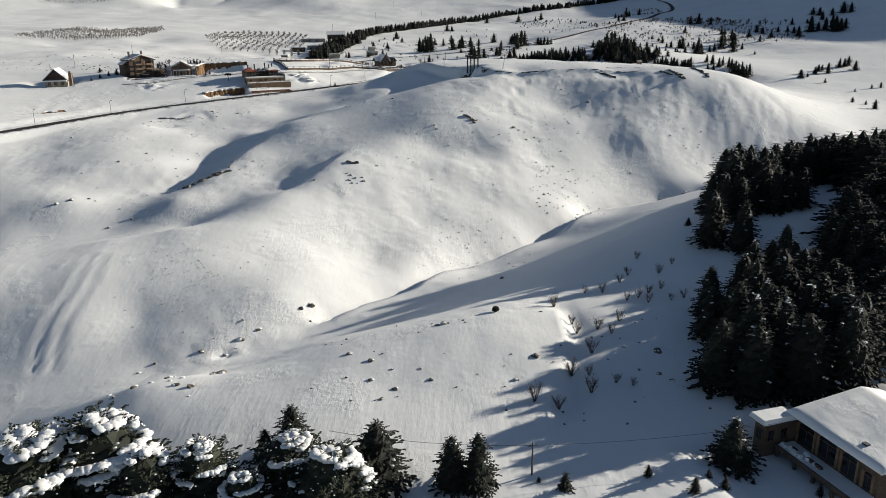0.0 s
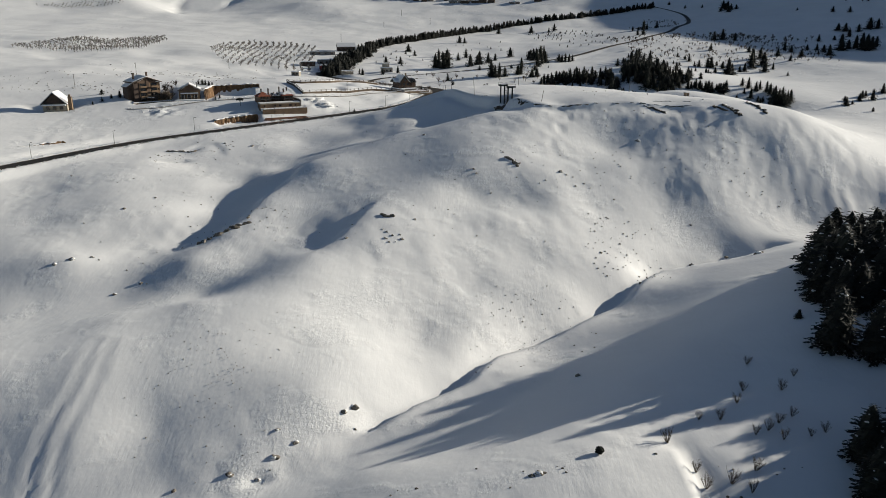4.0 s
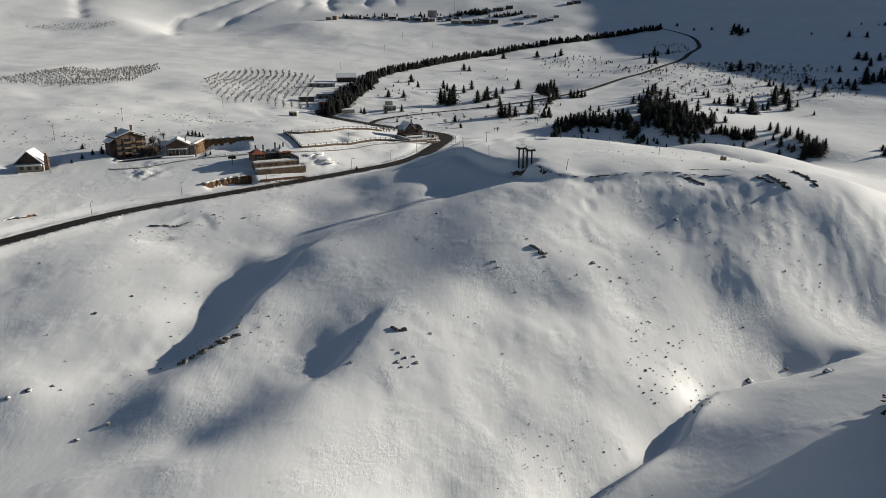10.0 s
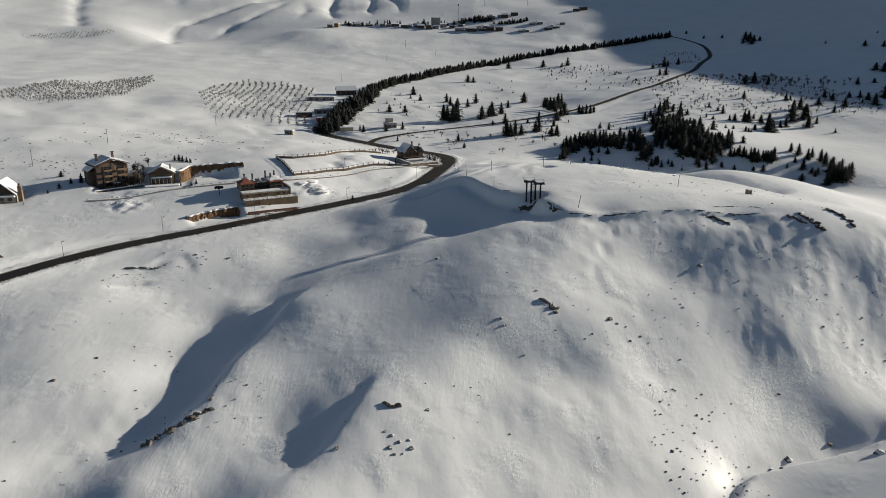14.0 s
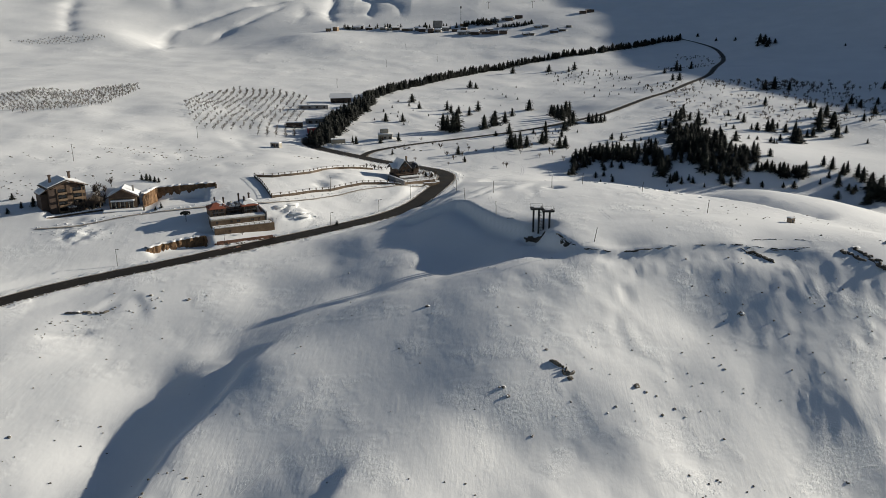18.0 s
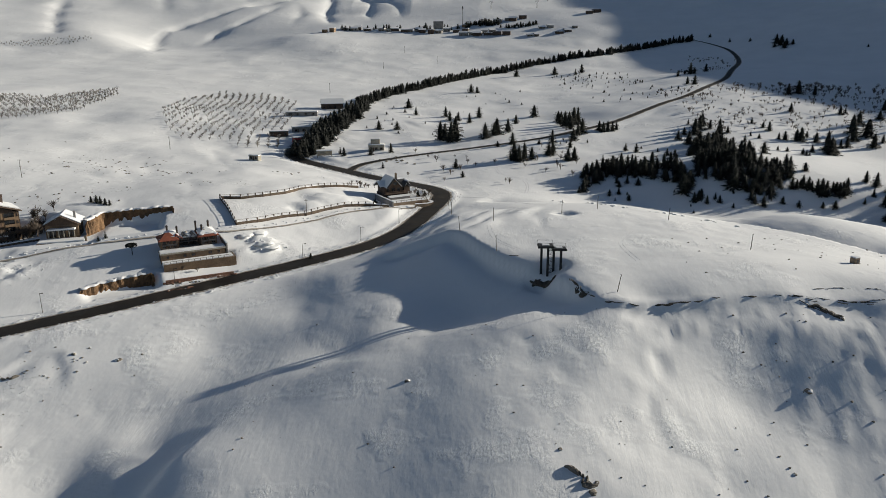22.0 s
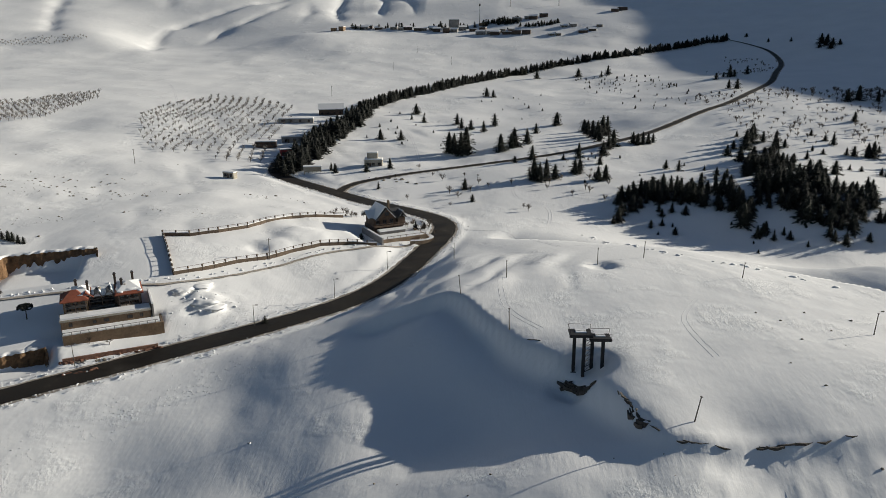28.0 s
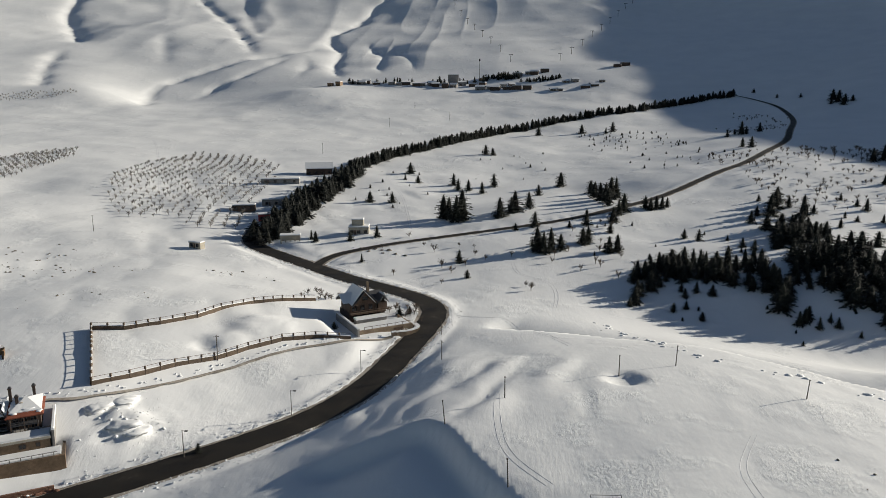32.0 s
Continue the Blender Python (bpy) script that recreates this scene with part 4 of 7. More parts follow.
# the dark cedar wood on the knoll: edges first, then its depth
WOOD_EDGE = [(74.6, 115, 12), (79.6, 110.5, 11.2), (84.5, 141, 10), (94.2, 141, 9.5), (102.7, 142, 10.2), (109, 146, 9.6), (117.5, 150, 9.5), (118.7, 134, 11), (84, 100, 9.6), (63.8, 83, 9.2), (70, 84.6, 10.6),
             (79, 94.3, 9), (57.8, 60, 11), (62, 56.6, 11), (68.7, 56, 12.4), (75.4, 57, 13), (73, 88.2, 11.4), (82.5, 93, 9), (92, 160, 10.5), (98.3, 149, 11), (99.4, 128, 10), (111, 151, 9.8)]
wood = list(WOOD_EDGE)
for poly, count, gap in ((((64, 62), (60, 76), (74, 82), (90, 92), (104, 84), (98, 56), (80, 52)), 60, 2.9), (((82, 116), (78, 132), (90, 150), (112, 160), (132, 150), (128, 128), (104, 120)), 44, 3.4),
                         (((96, 96), (90, 106), (110, 118), (134, 112), (130, 92), (112, 86)), 26, 4.4), (((126, 160), (118, 176), (134, 190), (156, 186), (158, 162), (142, 150)), 18, 5.0)):
    tries = 0
    made = 0
    px, py = [p[0] for p in poly], [p[1] for p in poly]
    deep = len(wood)
    while made < count and tries < 2500:
        tries += 1
        x, y = tree_rng.uniform(min(px), max(px)), tree_rng.uniform(min(py), max(py))
        if inside(poly, x, y) and all((x - q[0]) ** 2 + (y - q[1]) ** 2 > gap ** 2 for q in wood):
            wood.append((x, y, tree_rng.uniform(8.5, 13)))
            made += 1
# unseen trees off to the right, added so the wood shades the bench solidly
for k in range(60):
    wood.append((tree_rng.uniform(92, 135), tree_rng.uniform(62, 104), tree_rng.uniform(10, 13)))
# fill behind the edge, added to close gaps in the wood's cast shade
wood_depth = []
for k in range(620):
    x, y = tree_rng.uniform(96, 146), tree_rng.uniform(84, 172)
    if x > 94 + 0.3 * abs(y - 130) and (x - 101) ** 2 + (y - 131) ** 2 > 64 and (x - 107) ** 2 + (y - 143) ** 2 > 36 and all((x - q[0]) ** 2 + (y - q[1]) ** 2 > 8.5 for q in wood_depth):
        wood_depth.append((x, y, tree_rng.uniform(8.5, 12)))
for k in range(90):
    x, y = tree_rng.uniform(80, 100), tree_rng.uniform(126, 168)
    if x > 82 + 0.35 * abs(y - 132) and (x - 101) ** 2 + (y - 131) ** 2 > 64 and all((x - q[0]) ** 2 + (y - q[1]) ** 2 > 7 for q in wood):
        wood.append((x, y, tree_rng.uniform(10.5, 14)))
WOOD_GAP = [(73, 118), (75, 112.5), (82, 111), (88, 127), (95, 123.5), (106, 147), (112, 147), (117, 140), (114, 127), (93, 104), (87, 97), (78, 93), (70, 88), (60, 88)]
KNOLL_GAP = [(126, 157), (120, 178), (134, 200), (158, 200), (158, 168), (146, 156)]
wood = WOOD_EDGE + [p for p in wood[len(WOOD_EDGE):] if not inside(WOOD_GAP, p[0], p[1]) and not inside(KNOLL_GAP, p[0], p[1])]
wood_depth = [p for p in wood_depth if not inside(WOOD_GAP, p[0], p[1]) and not inside(KNOLL_GAP, p[0], p[1])]
wood = [p for p in wood if not (p[0] > 76 and p[1] < 0.45 * p[0] + 27)]
hidden_wood = [p for p in wood if p[0] > 98 or (p[1] < 90 and p[0] > 84)]
for x, y, h in [p for p in wood if p not in hidden_wood]:
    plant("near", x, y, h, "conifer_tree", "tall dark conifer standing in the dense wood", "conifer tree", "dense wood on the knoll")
plant("near", 73, 126.2, 2.0, "conifer_sapling", "lone dark conifer sapling on the shaded snow", "conifer sapling", "", False)

# trees of the back valley: x, y, height
VALLEY_TREES = [(-5, 675, 7.7), (-1.9, 661, 7.4), (4, 661, 6.7), (11.8, 653, 7.3), (18.9, 673, 8.3), (0, 569, 13), (2.5, 572, 15), (-3.7, 577, 11), (-6.5, 580, 12), (20, 574, 9.7), (25.6, 582, 8.3),
                (27.4, 585, 10.6), (34.5, 593, 8.5), (31, 554, 7.2), (26, 546.6, 3.5), (57.6, 668, 8.8), (43, 643, 6.4), (33, 516, 10), (35.3, 513, 9), (38.3, 515.5, 9.9), (42.3, 518, 6.8), (31.5, 521, 3.2),
                (52, 526, 7), (54.3, 528, 7), (60.7, 515.5, 6.8), (64.1, 517, 7.2), (56.7, 551, 7.6), (49, 548, 3), (3.1, 503, 5.2), (6.4, 484, 3.3)]
VALLEY_WEST = [(-33.8, 709, 7.5), (-26.7, 680, 4.9), (-35, 685.5, 3.6), (-48, 625, 6.2), (-36, 624.5, 6.2), (-32.6, 538, 5.4), (-57.2, 531, 4.8), (-59.8, 535, 4.4), (-33.5, 502, 3.5),
               (-43, 532.4, 4.4), (65.4, 541.7, 4.4), (-5.8, 875, 8.9), (14.8, 786, 7.7), (19.8, 783, 6), (62.3, 908, 8.3), (101, 912, 8.3), (120, 898, 6.1), (127.7, 909, 9.3)]
VALLEY_EAST = [(94, 534, 4.5), (99, 531, 5), (111, 515, 4.3), (113, 508, 4.2), (120, 506, 4.7), (127, 553, 5.9), (134, 566, 4.8), (143, 590, 3.8), (130, 543, 7.4), (140, 566, 10.3), (146, 577, 9.3),
               (150, 586, 8.2), (152, 577, 5.6), (153, 563, 10.2), (159, 567, 4.2), (88, 581, 6.3), (90, 579, 6.3), (93, 581, 6.9), (96, 582, 6.3), (99, 585, 5.1), (197, 812, 5.7), (206, 823, 3.9),
               (211, 823, 10.6), (214, 821, 6.7), (187, 748, 6.9), (191, 742, 7.7), (226, 827, 7.8)]
EAST_FIELD = [(237, 675, 8.3), (246, 680, 9.9), (255, 674, 7.5), (216, 619, 6.1), (245, 614, 5.3), (249, 616, 4), (246, 592, 8.9), (233, 573, 12.2), (227, 559, 11.8), (181, 590, 3.8),
              (184, 580, 3.7), (185, 573, 6.1), (161, 545, 4.6), (170, 561, 3), (173, 556, 2.9), (184, 556, 4.1), (187, 555, 5.3), (193, 554, 7.6), (196, 555, 8.2), (203, 564, 3.6), (204, 554, 5.9),
              (202, 536, 11.2), (199, 528, 8.8), (198, 523, 9.8), (202, 529, 7.7), (213, 544, 5.2), (217, 545, 6.9), (156, 505, 6.2), (169, 520, 2.7), (173, 518, 2.7), (178, 511, 3.7),
              (179, 509, 3.1)]
EAST_ROW = [(189, 525, 4.4), (181, 510, 2.1), (161, 469, 4.2), (155, 476, 5.7), (157, 476, 4.8), (148, 451, 4.9), (150, 451, 4.4), (152, 452, 4), (153, 452, 5.8), (155, 451, 5.7), (156, 450, 4.4),
            (158, 449, 6.1), (159, 447, 7.4), (159, 446, 6.5), (161, 447, 6.5), (165, 450, 4.4), (166, 449, 4.8), (166, 446, 6.5), (168, 447, 6.1), (170, 448, 7.4), (140, 440, 3.4), (146, 438, 3),
            (156, 438, 3), (161, 438, 3.8), (128, 439, 4.3), (131, 437, 4.7), (136, 443, 3.9), (133, 447, 3.5)]
EAST_END = [(184, 460, 5.6), (186, 455, 6.8), (181, 437, 6.5), (188, 448, 6.1), (191, 450, 6.1), (192, 442, 7.2), (192, 437, 7.1), (183, 414, 7.3), (189, 425, 8.1), (191, 427, 8.1), (187, 417, 8.5),
            (189, 417, 9.6), (193, 422, 8), (191, 414, 7.9), (193, 415, 8.5), (196, 418, 7.4), (176, 426, 4.1), (174, 440, 3), (183, 427, 3.5), (185, 429, 3.5), (180, 445, 3.6), (183, 431, 3.5)]
VALLEY_SHRUB_TREES = [(347, 969, 9), (340, 966, 6), (352, 965, 8)]
EAST_SLOPE = [(308, 1082, 5), (320, 1047, 4.9), (337, 1029, 4.9), (349, 984, 10.9), (354, 982, 9.4), (345, 952, 7.6), (358, 963, 6.1), (409, 908, 3.7), (434, 874, 6.6), (444, 856, 7.2),
              (466, 913, 3.1), (477, 897, 3), (481, 892, 4.5), (381, 749, 7.5), (384, 741, 8.7), (374, 713, 8.4), (393, 734, 8.1), (408, 743, 11.4), (415, 742, 10.2), (337, 693, 6.9),
              (353, 697, 4.7), (324, 625, 14)]
EAST_CLUMPS = [(334, 633, 8.6), (341, 635, 11.9), (352, 646, 13.2), (344, 623, 13.8), (351, 629, 10.8), (360, 639, 9.9), (239, 567, 11), (264, 603, 6.4), (279, 627, 7.2), (280, 616, 6.1),
               (279, 595, 6.9), (297, 626, 5.2), (304, 624, 6.2), (306, 616, 6.2), (304, 602, 9.1), (297, 606, 4), (263, 577, 5.7), (241, 528, 3.5)]
EAST_FOOT = [(241, 554, 5.4), (231, 544, 8.8), (228, 421, 3.6), (238, 424, 5.1), (224, 411, 5.3), (229, 414, 3), (244, 433, 4.8), (248, 437, 4), (247, 427, 7.1), (263, 446, 6.6), (268, 450, 5.8),
             (272, 453, 6.7), (268, 436, 6.5), (231, 396, 2.9), (234, 368, 2.1), (247, 376, 2.9), (253, 378, 3.6), (213, 329, 3.2), (217, 324, 2.5), (215, 312, 4.9)]
ROADSIDE_CLUMP = [(71.8, 645, 7.7), (71, 625, 9.2), (71.8, 611.6, 10), (73, 602, 10.4), (78, 616, 12), (81, 619, 11.5), (72, 589, 9.5), (73.2, 577, 9), (73.3, 567.4, 7.9), (69.3, 558, 7.2)]
for trees, group in ((VALLEY_TREES, "scattered conifers of the valley"), (VALLEY_WEST, "scattered conifers of the valley"), (VALLEY_EAST, "scattered conifers of the valley"), (EAST_FIELD, "conifers of the eastern slope"), (EAST_ROW, "row of conifers beside the grove"), (EAST_END, "row of conifers beside the grove"),
                     (ROADSIDE_CLUMP, "conifer clump by the loop road")):
    for x, y, h in trees:
        if min(along(LOOP_CURVE, np.array([x]), np.array([y]))[0][0], along(ROAD_CURVE, np.array([x]), np.array([y]))[0][0]) < 4.2:
            x, y = x + 3.5, y - 3.5
        plant("mid", x, y, h, "conifer_tree", "dark conifer standing in open snow", "conifer tree", group)

# the grove on the shaded mound behind the plateau
GROVE_FRONT = [(63, 480, 8), (65, 483, 10), (67.4, 482.5, 10), (70.3, 487, 9.4), (73.6, 489, 10.3), (75, 483.6, 10.9), (77, 482, 12), (78.5, 480, 9.9), (83, 492, 11.4), (85.6, 490, 10.3), (86.4, 484, 12), (87, 480, 12.7), (88.5, 476, 11.7),
               (91, 477, 10.8), (96.5, 487, 11), (97.7, 482, 8), (95.8, 475.6, 5.8), (101.3, 484, 10), (105, 486.4, 10), (99.7, 473.7, 4.2), (107.6, 486, 8.1), (103.6, 471, 11.4), (104.9, 468, 11.3), (105, 463.6, 12), (102.6, 453.4, 13),
               (106.2, 459.4, 10.9)]
GROVE_MIDDLE = [(117.6, 485, 12), (117.4, 479, 11.8), (118.5, 476, 12.8), (117, 472, 9.5), (122, 479, 11.7), (114.6, 463, 5.5), (125, 484, 11), (124.6, 478, 11.7), (125, 473.8, 13), (127.5, 473, 14.5), (130, 474, 14.5), (125.6, 460.5, 15),
                (123.8, 452.7, 13.5), (135.8, 477, 15), (136.5, 472, 11.4), (134, 464, 9.2), (134, 460, 10.9), (135, 457, 10.8), (133, 452, 8.8), (128, 515, 11), (128, 511.5, 13), (130, 510.5, 13), (126, 516, 13), (138, 520.7, 11), (140, 520, 11), (144, 525, 9)]
GROVE_EDGE = [(104.7, 445, 6.9), (107, 446.4, 6.9), (108.5, 448, 6.2), (109.3, 442, 6.1), (113.6, 445, 4.8), (114.6, 442, 5.1), (127.7, 442, 7.7), (118.3, 436, 3.6), (101.4, 433.5, 2.3), (102.3, 441, 2), (58.4, 461, 4.8), (71.3, 457.6, 4.7),
              (76.7, 470, 5), (75.6, 459, 4.4), (77, 466.3, 4.9), (72.5, 451, 2.1), (79, 457.5, 2.5), (78.5, 451.4, 4.3), (85.6, 466, 5.6), (81.2, 468.5, 6.1), (99, 455, 2.1), (146, 524.5, 8.2), (136, 530, 13), (140, 534, 11.8), (133, 494, 10.3),
              (138.7, 498.6, 8.4), (140, 492.6, 12), (143.5, 492, 12), (129.3, 494.7, 10)]
def stand(poly, gap, low, high, taken):
    """Places for trees that fill a polygon, no closer than the gap."""
    out, px, py = [], [p[0] for p in poly], [p[1] for p in poly]
    for k in range(1600):
        x, y = tree_rng.uniform(min(px), max(px)), tree_rng.uniform(min(py), max(py))
        if inside(poly, x, y) and all((x - q[0]) ** 2 + (y - q[1]) ** 2 > gap ** 2 for q in out + taken):
            out.append((x, y, tree_rng.uniform(low, high)))
    return out


GROVE_ARC = [(58, 459), (67.3, 484), (78.5, 500), (90.6, 493), (106.4, 479), (109, 462.4), (103, 451), (101.5, 464.5), (88.7, 473.5), (75.4, 477.7), (65.9, 470.7)]
GROVE_CORE = [(110, 464), (116.3, 480), (125.6, 487), (142.2, 499), (146, 474), (157, 475), (149, 456), (137.2, 446), (129.6, 449), (123, 456)]
GROVE_BACK = [(121, 506), (132, 542), (149, 558), (153, 537), (142, 508), (129, 496)]
grove, grove_depth = GROVE_FRONT + GROVE_MIDDLE + GROVE_EDGE, []
for poly, gap, low, high in ((GROVE_ARC, 3.0, 3.8, 6.5), (GROVE_CORE, 3.2, 4.2, 6.8), (GROVE_BACK, 6, 4.5, 7.5)):
    grove_depth += stand(poly, gap, low, high, grove)
for x, y, h in grove:
    plant("mid", x, y, h * 0.68, "conifer_tree", "dark conifer of the grove on the shaded mound", "conifer tree", "grove on the shaded mound")


for x, y, h in [(-140, 372, 4.2), (-141.5, 376, 3.4), (-142.5, 380, 3.0), (-138.6, 369, 3.6), (-130, 396, 2.6), (-127.5, 395, 3.2), (-125.6, 394, 3.0), (-123.4, 393, 2.6), (-121.6, 392.6, 2.2), (-164, 355, 2.4), (-160, 366, 3.0), (-162, 361, 2.6), (-158, 362, 3.4), (-171, 371, 2.8),
                (-166, 349, 2.0), (-108, 358.6, 2.4), (-109.6, 357, 1.8), (-42.5, 358, 2.2), (-12.4, 437, 3.4), (-9.8, 440.5, 2.6), (-29, 424, 2.2)]:
    plant("mid", x, y, h, "garden_conifer", "small dark conifer beside the houses", "conifer tree", "garden conifers by the houses")


def joined_trees(name, places, kind, label, category, parts=(1,)):
    """A far wood, nobody could count: one mesh of whole trees."""
    verts, faces, n = [], [], 0
    for x, y, h in places:
        me = TREE_KINDS[kind][tree_rng.randrange(len(TREE_KINDS[kind]))][1]
        co = np.empty(len(me.vertices) * 3)
        me.vertices.foreach_get("co", co)
        co = co.reshape(-1, 3)
        a = tree_rng.uniform(0, 6.28)
        w = h * tree_rng.uniform(0.95, 1.35)
        px = (co[:, 0] * math.cos(a) - co[:, 1] * math.sin(a)) * w + x
        py = (co[:, 0] * math.sin(a) + co[:, 1] * math.cos(a)) * w + y
        verts += list(zip(px, py, co[:, 2] * h + ground_at(x, y) - 0.3))
        faces += [tuple(n + i for i in p.vertices) for p in me.polygons]
        n += len(co)
    g = Geo()
    g.v, g.f = verts, faces
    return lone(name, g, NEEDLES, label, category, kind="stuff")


joined_trees("eastern_trees", EAST_SLOPE + EAST_CLUMPS + EAST_FOOT + VALLEY_SHRUB_TREES, "mid", "dark conifers scattered over the far eastern slope", "tree group")
joined_trees("grove_trees", grove_depth, "mid", "dark conifers deep in the grove on the mound", "tree group")
joined_trees("wood_trees", hidden_wood, "mid", "dark conifers deep in the wood on the knoll", "tree group")
joined_trees("wood_trees", wood_depth, "mid", "dark conifers deep in the wood on the knoll", "tree group")

# the avenue of conifers along the upper road
AVENUE = [(-81, 537, 0), (-80, 565, 0), (-79, 596, 0), (-76, 626, 0), (-71, 658, 0), (-70, 701, 0), (-68, 727, 0), (-51, 779, 0), (-29, 822, 0), (-13, 859, 0), (11, 899, 0), (36, 929, 0), (64, 951, 0), (93, 976, 0), (123, 994, 0),
          (152, 1005, 0), (186, 1032, 0), (220, 1053, 0), (254, 1071, 0), (284, 1074, 0)]
avenue = []
for p in rounded(AVENUE, 2.4):
    for k in range(2 if p[1] > 640 else 3):
        thick = 3.0 if p[1] > 700 else 6.5
        avenue.append((p[0] + tree_rng.uniform(-thick, thick), p[1] + tree_rng.uniform(-thick, thick), tree_rng.uniform(4.5, 9.0) * (1.15 if p[1] < 660 else 1)))
joined_trees("tree_row", avenue, "far", "long dense row of dark conifers along the upper road", "tree row")
village_trees = [(tree_rng.uniform(12, 60), tree_rng.uniform(1212, 1236), tree_rng.uniform(4.5, 7.5)) for k in range(60)]
village_trees += [(tree_rng.uniform(60, 112), tree_rng.uniform(1186, 1200), tree_rng.uniform(4, 6)) for k in range(36)]
village_trees += [(tree_rng.uniform(-160, 10), 1206 + tree_rng.uniform(-6, 10), tree_rng.uniform(4, 8)) for k in range(30)]
joined_trees("village_trees", village_trees, "far", "dark conifers among the far village roofs", "tree group")
saplings = []
for x0, x1, y0, y1, count in ((95, 165, 790, 900, 90), (100, 175, 690, 760, 26), (5, 60, 690, 800, 14), (-60, -10, 600, 720, 16), (20, 130, 500, 560, 14)):
    for k in range(count):
        saplings.append((tree_rng.uniform(x0, x1), tree_rng.uniform(y0, y1), tree_rng.uniform(1.0, 2.8)))
joined_trees("conifer_saplings", saplings, "far", "sparse young conifer saplings poking through the snow", "saplings")


# ---- bare shrubs and orchards ----
def shrub_geo(rng, stems, twigs, spread, stout=1.0, fork=0.0):
    """A leafless shrub, or with a fork above the ground a small bare tree, one metre high."""
    g = Geo()
    if fork:
        g.tube((0, 0, -0.1), (0.01, 0.01, fork), 0.034 * stout, 0.028 * stout, 5)
    for k in range(stems):
        a = rng.uniform(0, 6.28)
        base = Vector((rng.uniform(-0.06, 0.06) * (fork == 0), rng.uniform(-0.06, 0.06) * (fork == 0), fork - 0.08))
        tip = Vector((math.cos(a) * spread * rng.uniform(0.3, 1), math.sin(a) * spread * rng.uniform(0.3, 1), rng.uniform(0.55, 1.0)))
        mid = base.lerp(tip, 0.45) + Vector((rng.uniform(-0.06, 0.06), rng.uniform(-0.06, 0.06), 0.03))
        g.tube(base, mid, 0.026 * stout, 0.017 * stout, 4)
        g.tube(mid, tip, 0.017 * stout, 0.007 * stout, 4)
        for t in range(twigs):
            s = mid.lerp(tip, rng.uniform(0, 0.8))
            e = s + Vector((rng.uniform(-0.22, 0.22), rng.uniform(-0.22, 0.22), rng.uniform(0.05, 0.28)))
            g.tube(s, e, 0.009 * stout, 0.004 * stout, 3)
    return g


shrub_rng = random.Random(23)
SHRUBS = [shrub_geo(shrub_rng, 16, 9, 0.72, 0.8).mesh("shrub", TWIG) for k in range(4)]
SHRUB_PLACES = [(58.2, 113, 1.9), (60.4, 103.3, 2.2), (64, 107, 1.6), (54.2, 104, 2.1), (51.7, 100, 1.9), (47.3, 95, 2.2), (51, 90, 1.9), (53.3, 91, 2), (55.7, 93, 2), (58.5, 94.7, 1.9), (54.6, 88.4, 2), (59, 89, 1.6), (61.6, 90, 1.8),
                (37.1, 88.8, 2.6), (39.4, 82, 2.0), (39.7, 78.3, 2.2), (43.3, 78.5, 2.4), (47.5, 81, 2.4), (45.3, 76.3, 2), (41, 71, 3.0), (36.8, 65, 3.0), (39.6, 64.7, 1.9), (39, 59.8, 3.0), (44, 95.5, 1.6), (43.2, 62, 1.8), (45.6, 61.2, 1.5), (30, 56, 3.2), (33.5, 55.5, 2.6)]
for i, (x, y, h) in enumerate(SHRUB_PLACES):
    ob = lone("bare_shrub", SHRUBS[i % 4], TWIG, "leafless brown shrub standing in shaded snow", "shrub", "bare shrubs on the bench")
    ob.matrix_basis = pose(x, y, ground_at(x, y), 0, 0, 47 * i) @ Matrix.Diagonal((h * 0.8, h * 0.8, h, 1))


def fruit_tree_geo(rng):
    """A leafless fruit tree, one metre high: a short stem and a round crown of fine twigs."""
    g = Geo()
    g.tube((0, 0, -0.1), (0.01, 0, 0.26), 0.04, 0.032, 4)
    for k in range(9):
        a, lift = rng.uniform(0, 6.28), rng.uniform(0.1, 1.3)
        tip = Vector((math.cos(a) * math.cos(lift), math.sin(a) * math.cos(lift), math.sin(lift))) * rng.uniform(0.3, 0.46)
        mid = Vector((0, 0, 0.26)) + tip * 0.5 + Vector((0, 0, 0.1))
        g.tube((0, 0, 0.24), mid, 0.026, 0.018, 3)
        for t in range(5):
            g.tube(mid, mid + tip * 0.55 + Vector((rng.uniform(-0.2, 0.2), rng.uniform(-0.2, 0.2), rng.uniform(0.0, 0.24))), 0.016, 0.008, 3)
    return g


def joined_shrubs(name, places, label, category):
    g = Geo()
    rng = random.Random(5)
    kinds = [fruit_tree_geo(rng) for k in range(6)]
    z = ground_height(np.array([p[0] for p in places]), np.array([p[1] for p in places]))
    for (x, y, h), low in zip(places, z):
        k, a = kinds[rng.randrange(6)], rng.uniform(0, 6.28)
        g.add([((p[0] * math.cos(a) - p[1] * math.sin(a)) * h + x, (p[0] * math.sin(a) + p[1] * math.cos(a)) * h + y, p[2] * h + low) for p in k.v], k.f)
    return lone(name, g, TWIG, label, category, kind="stuff")


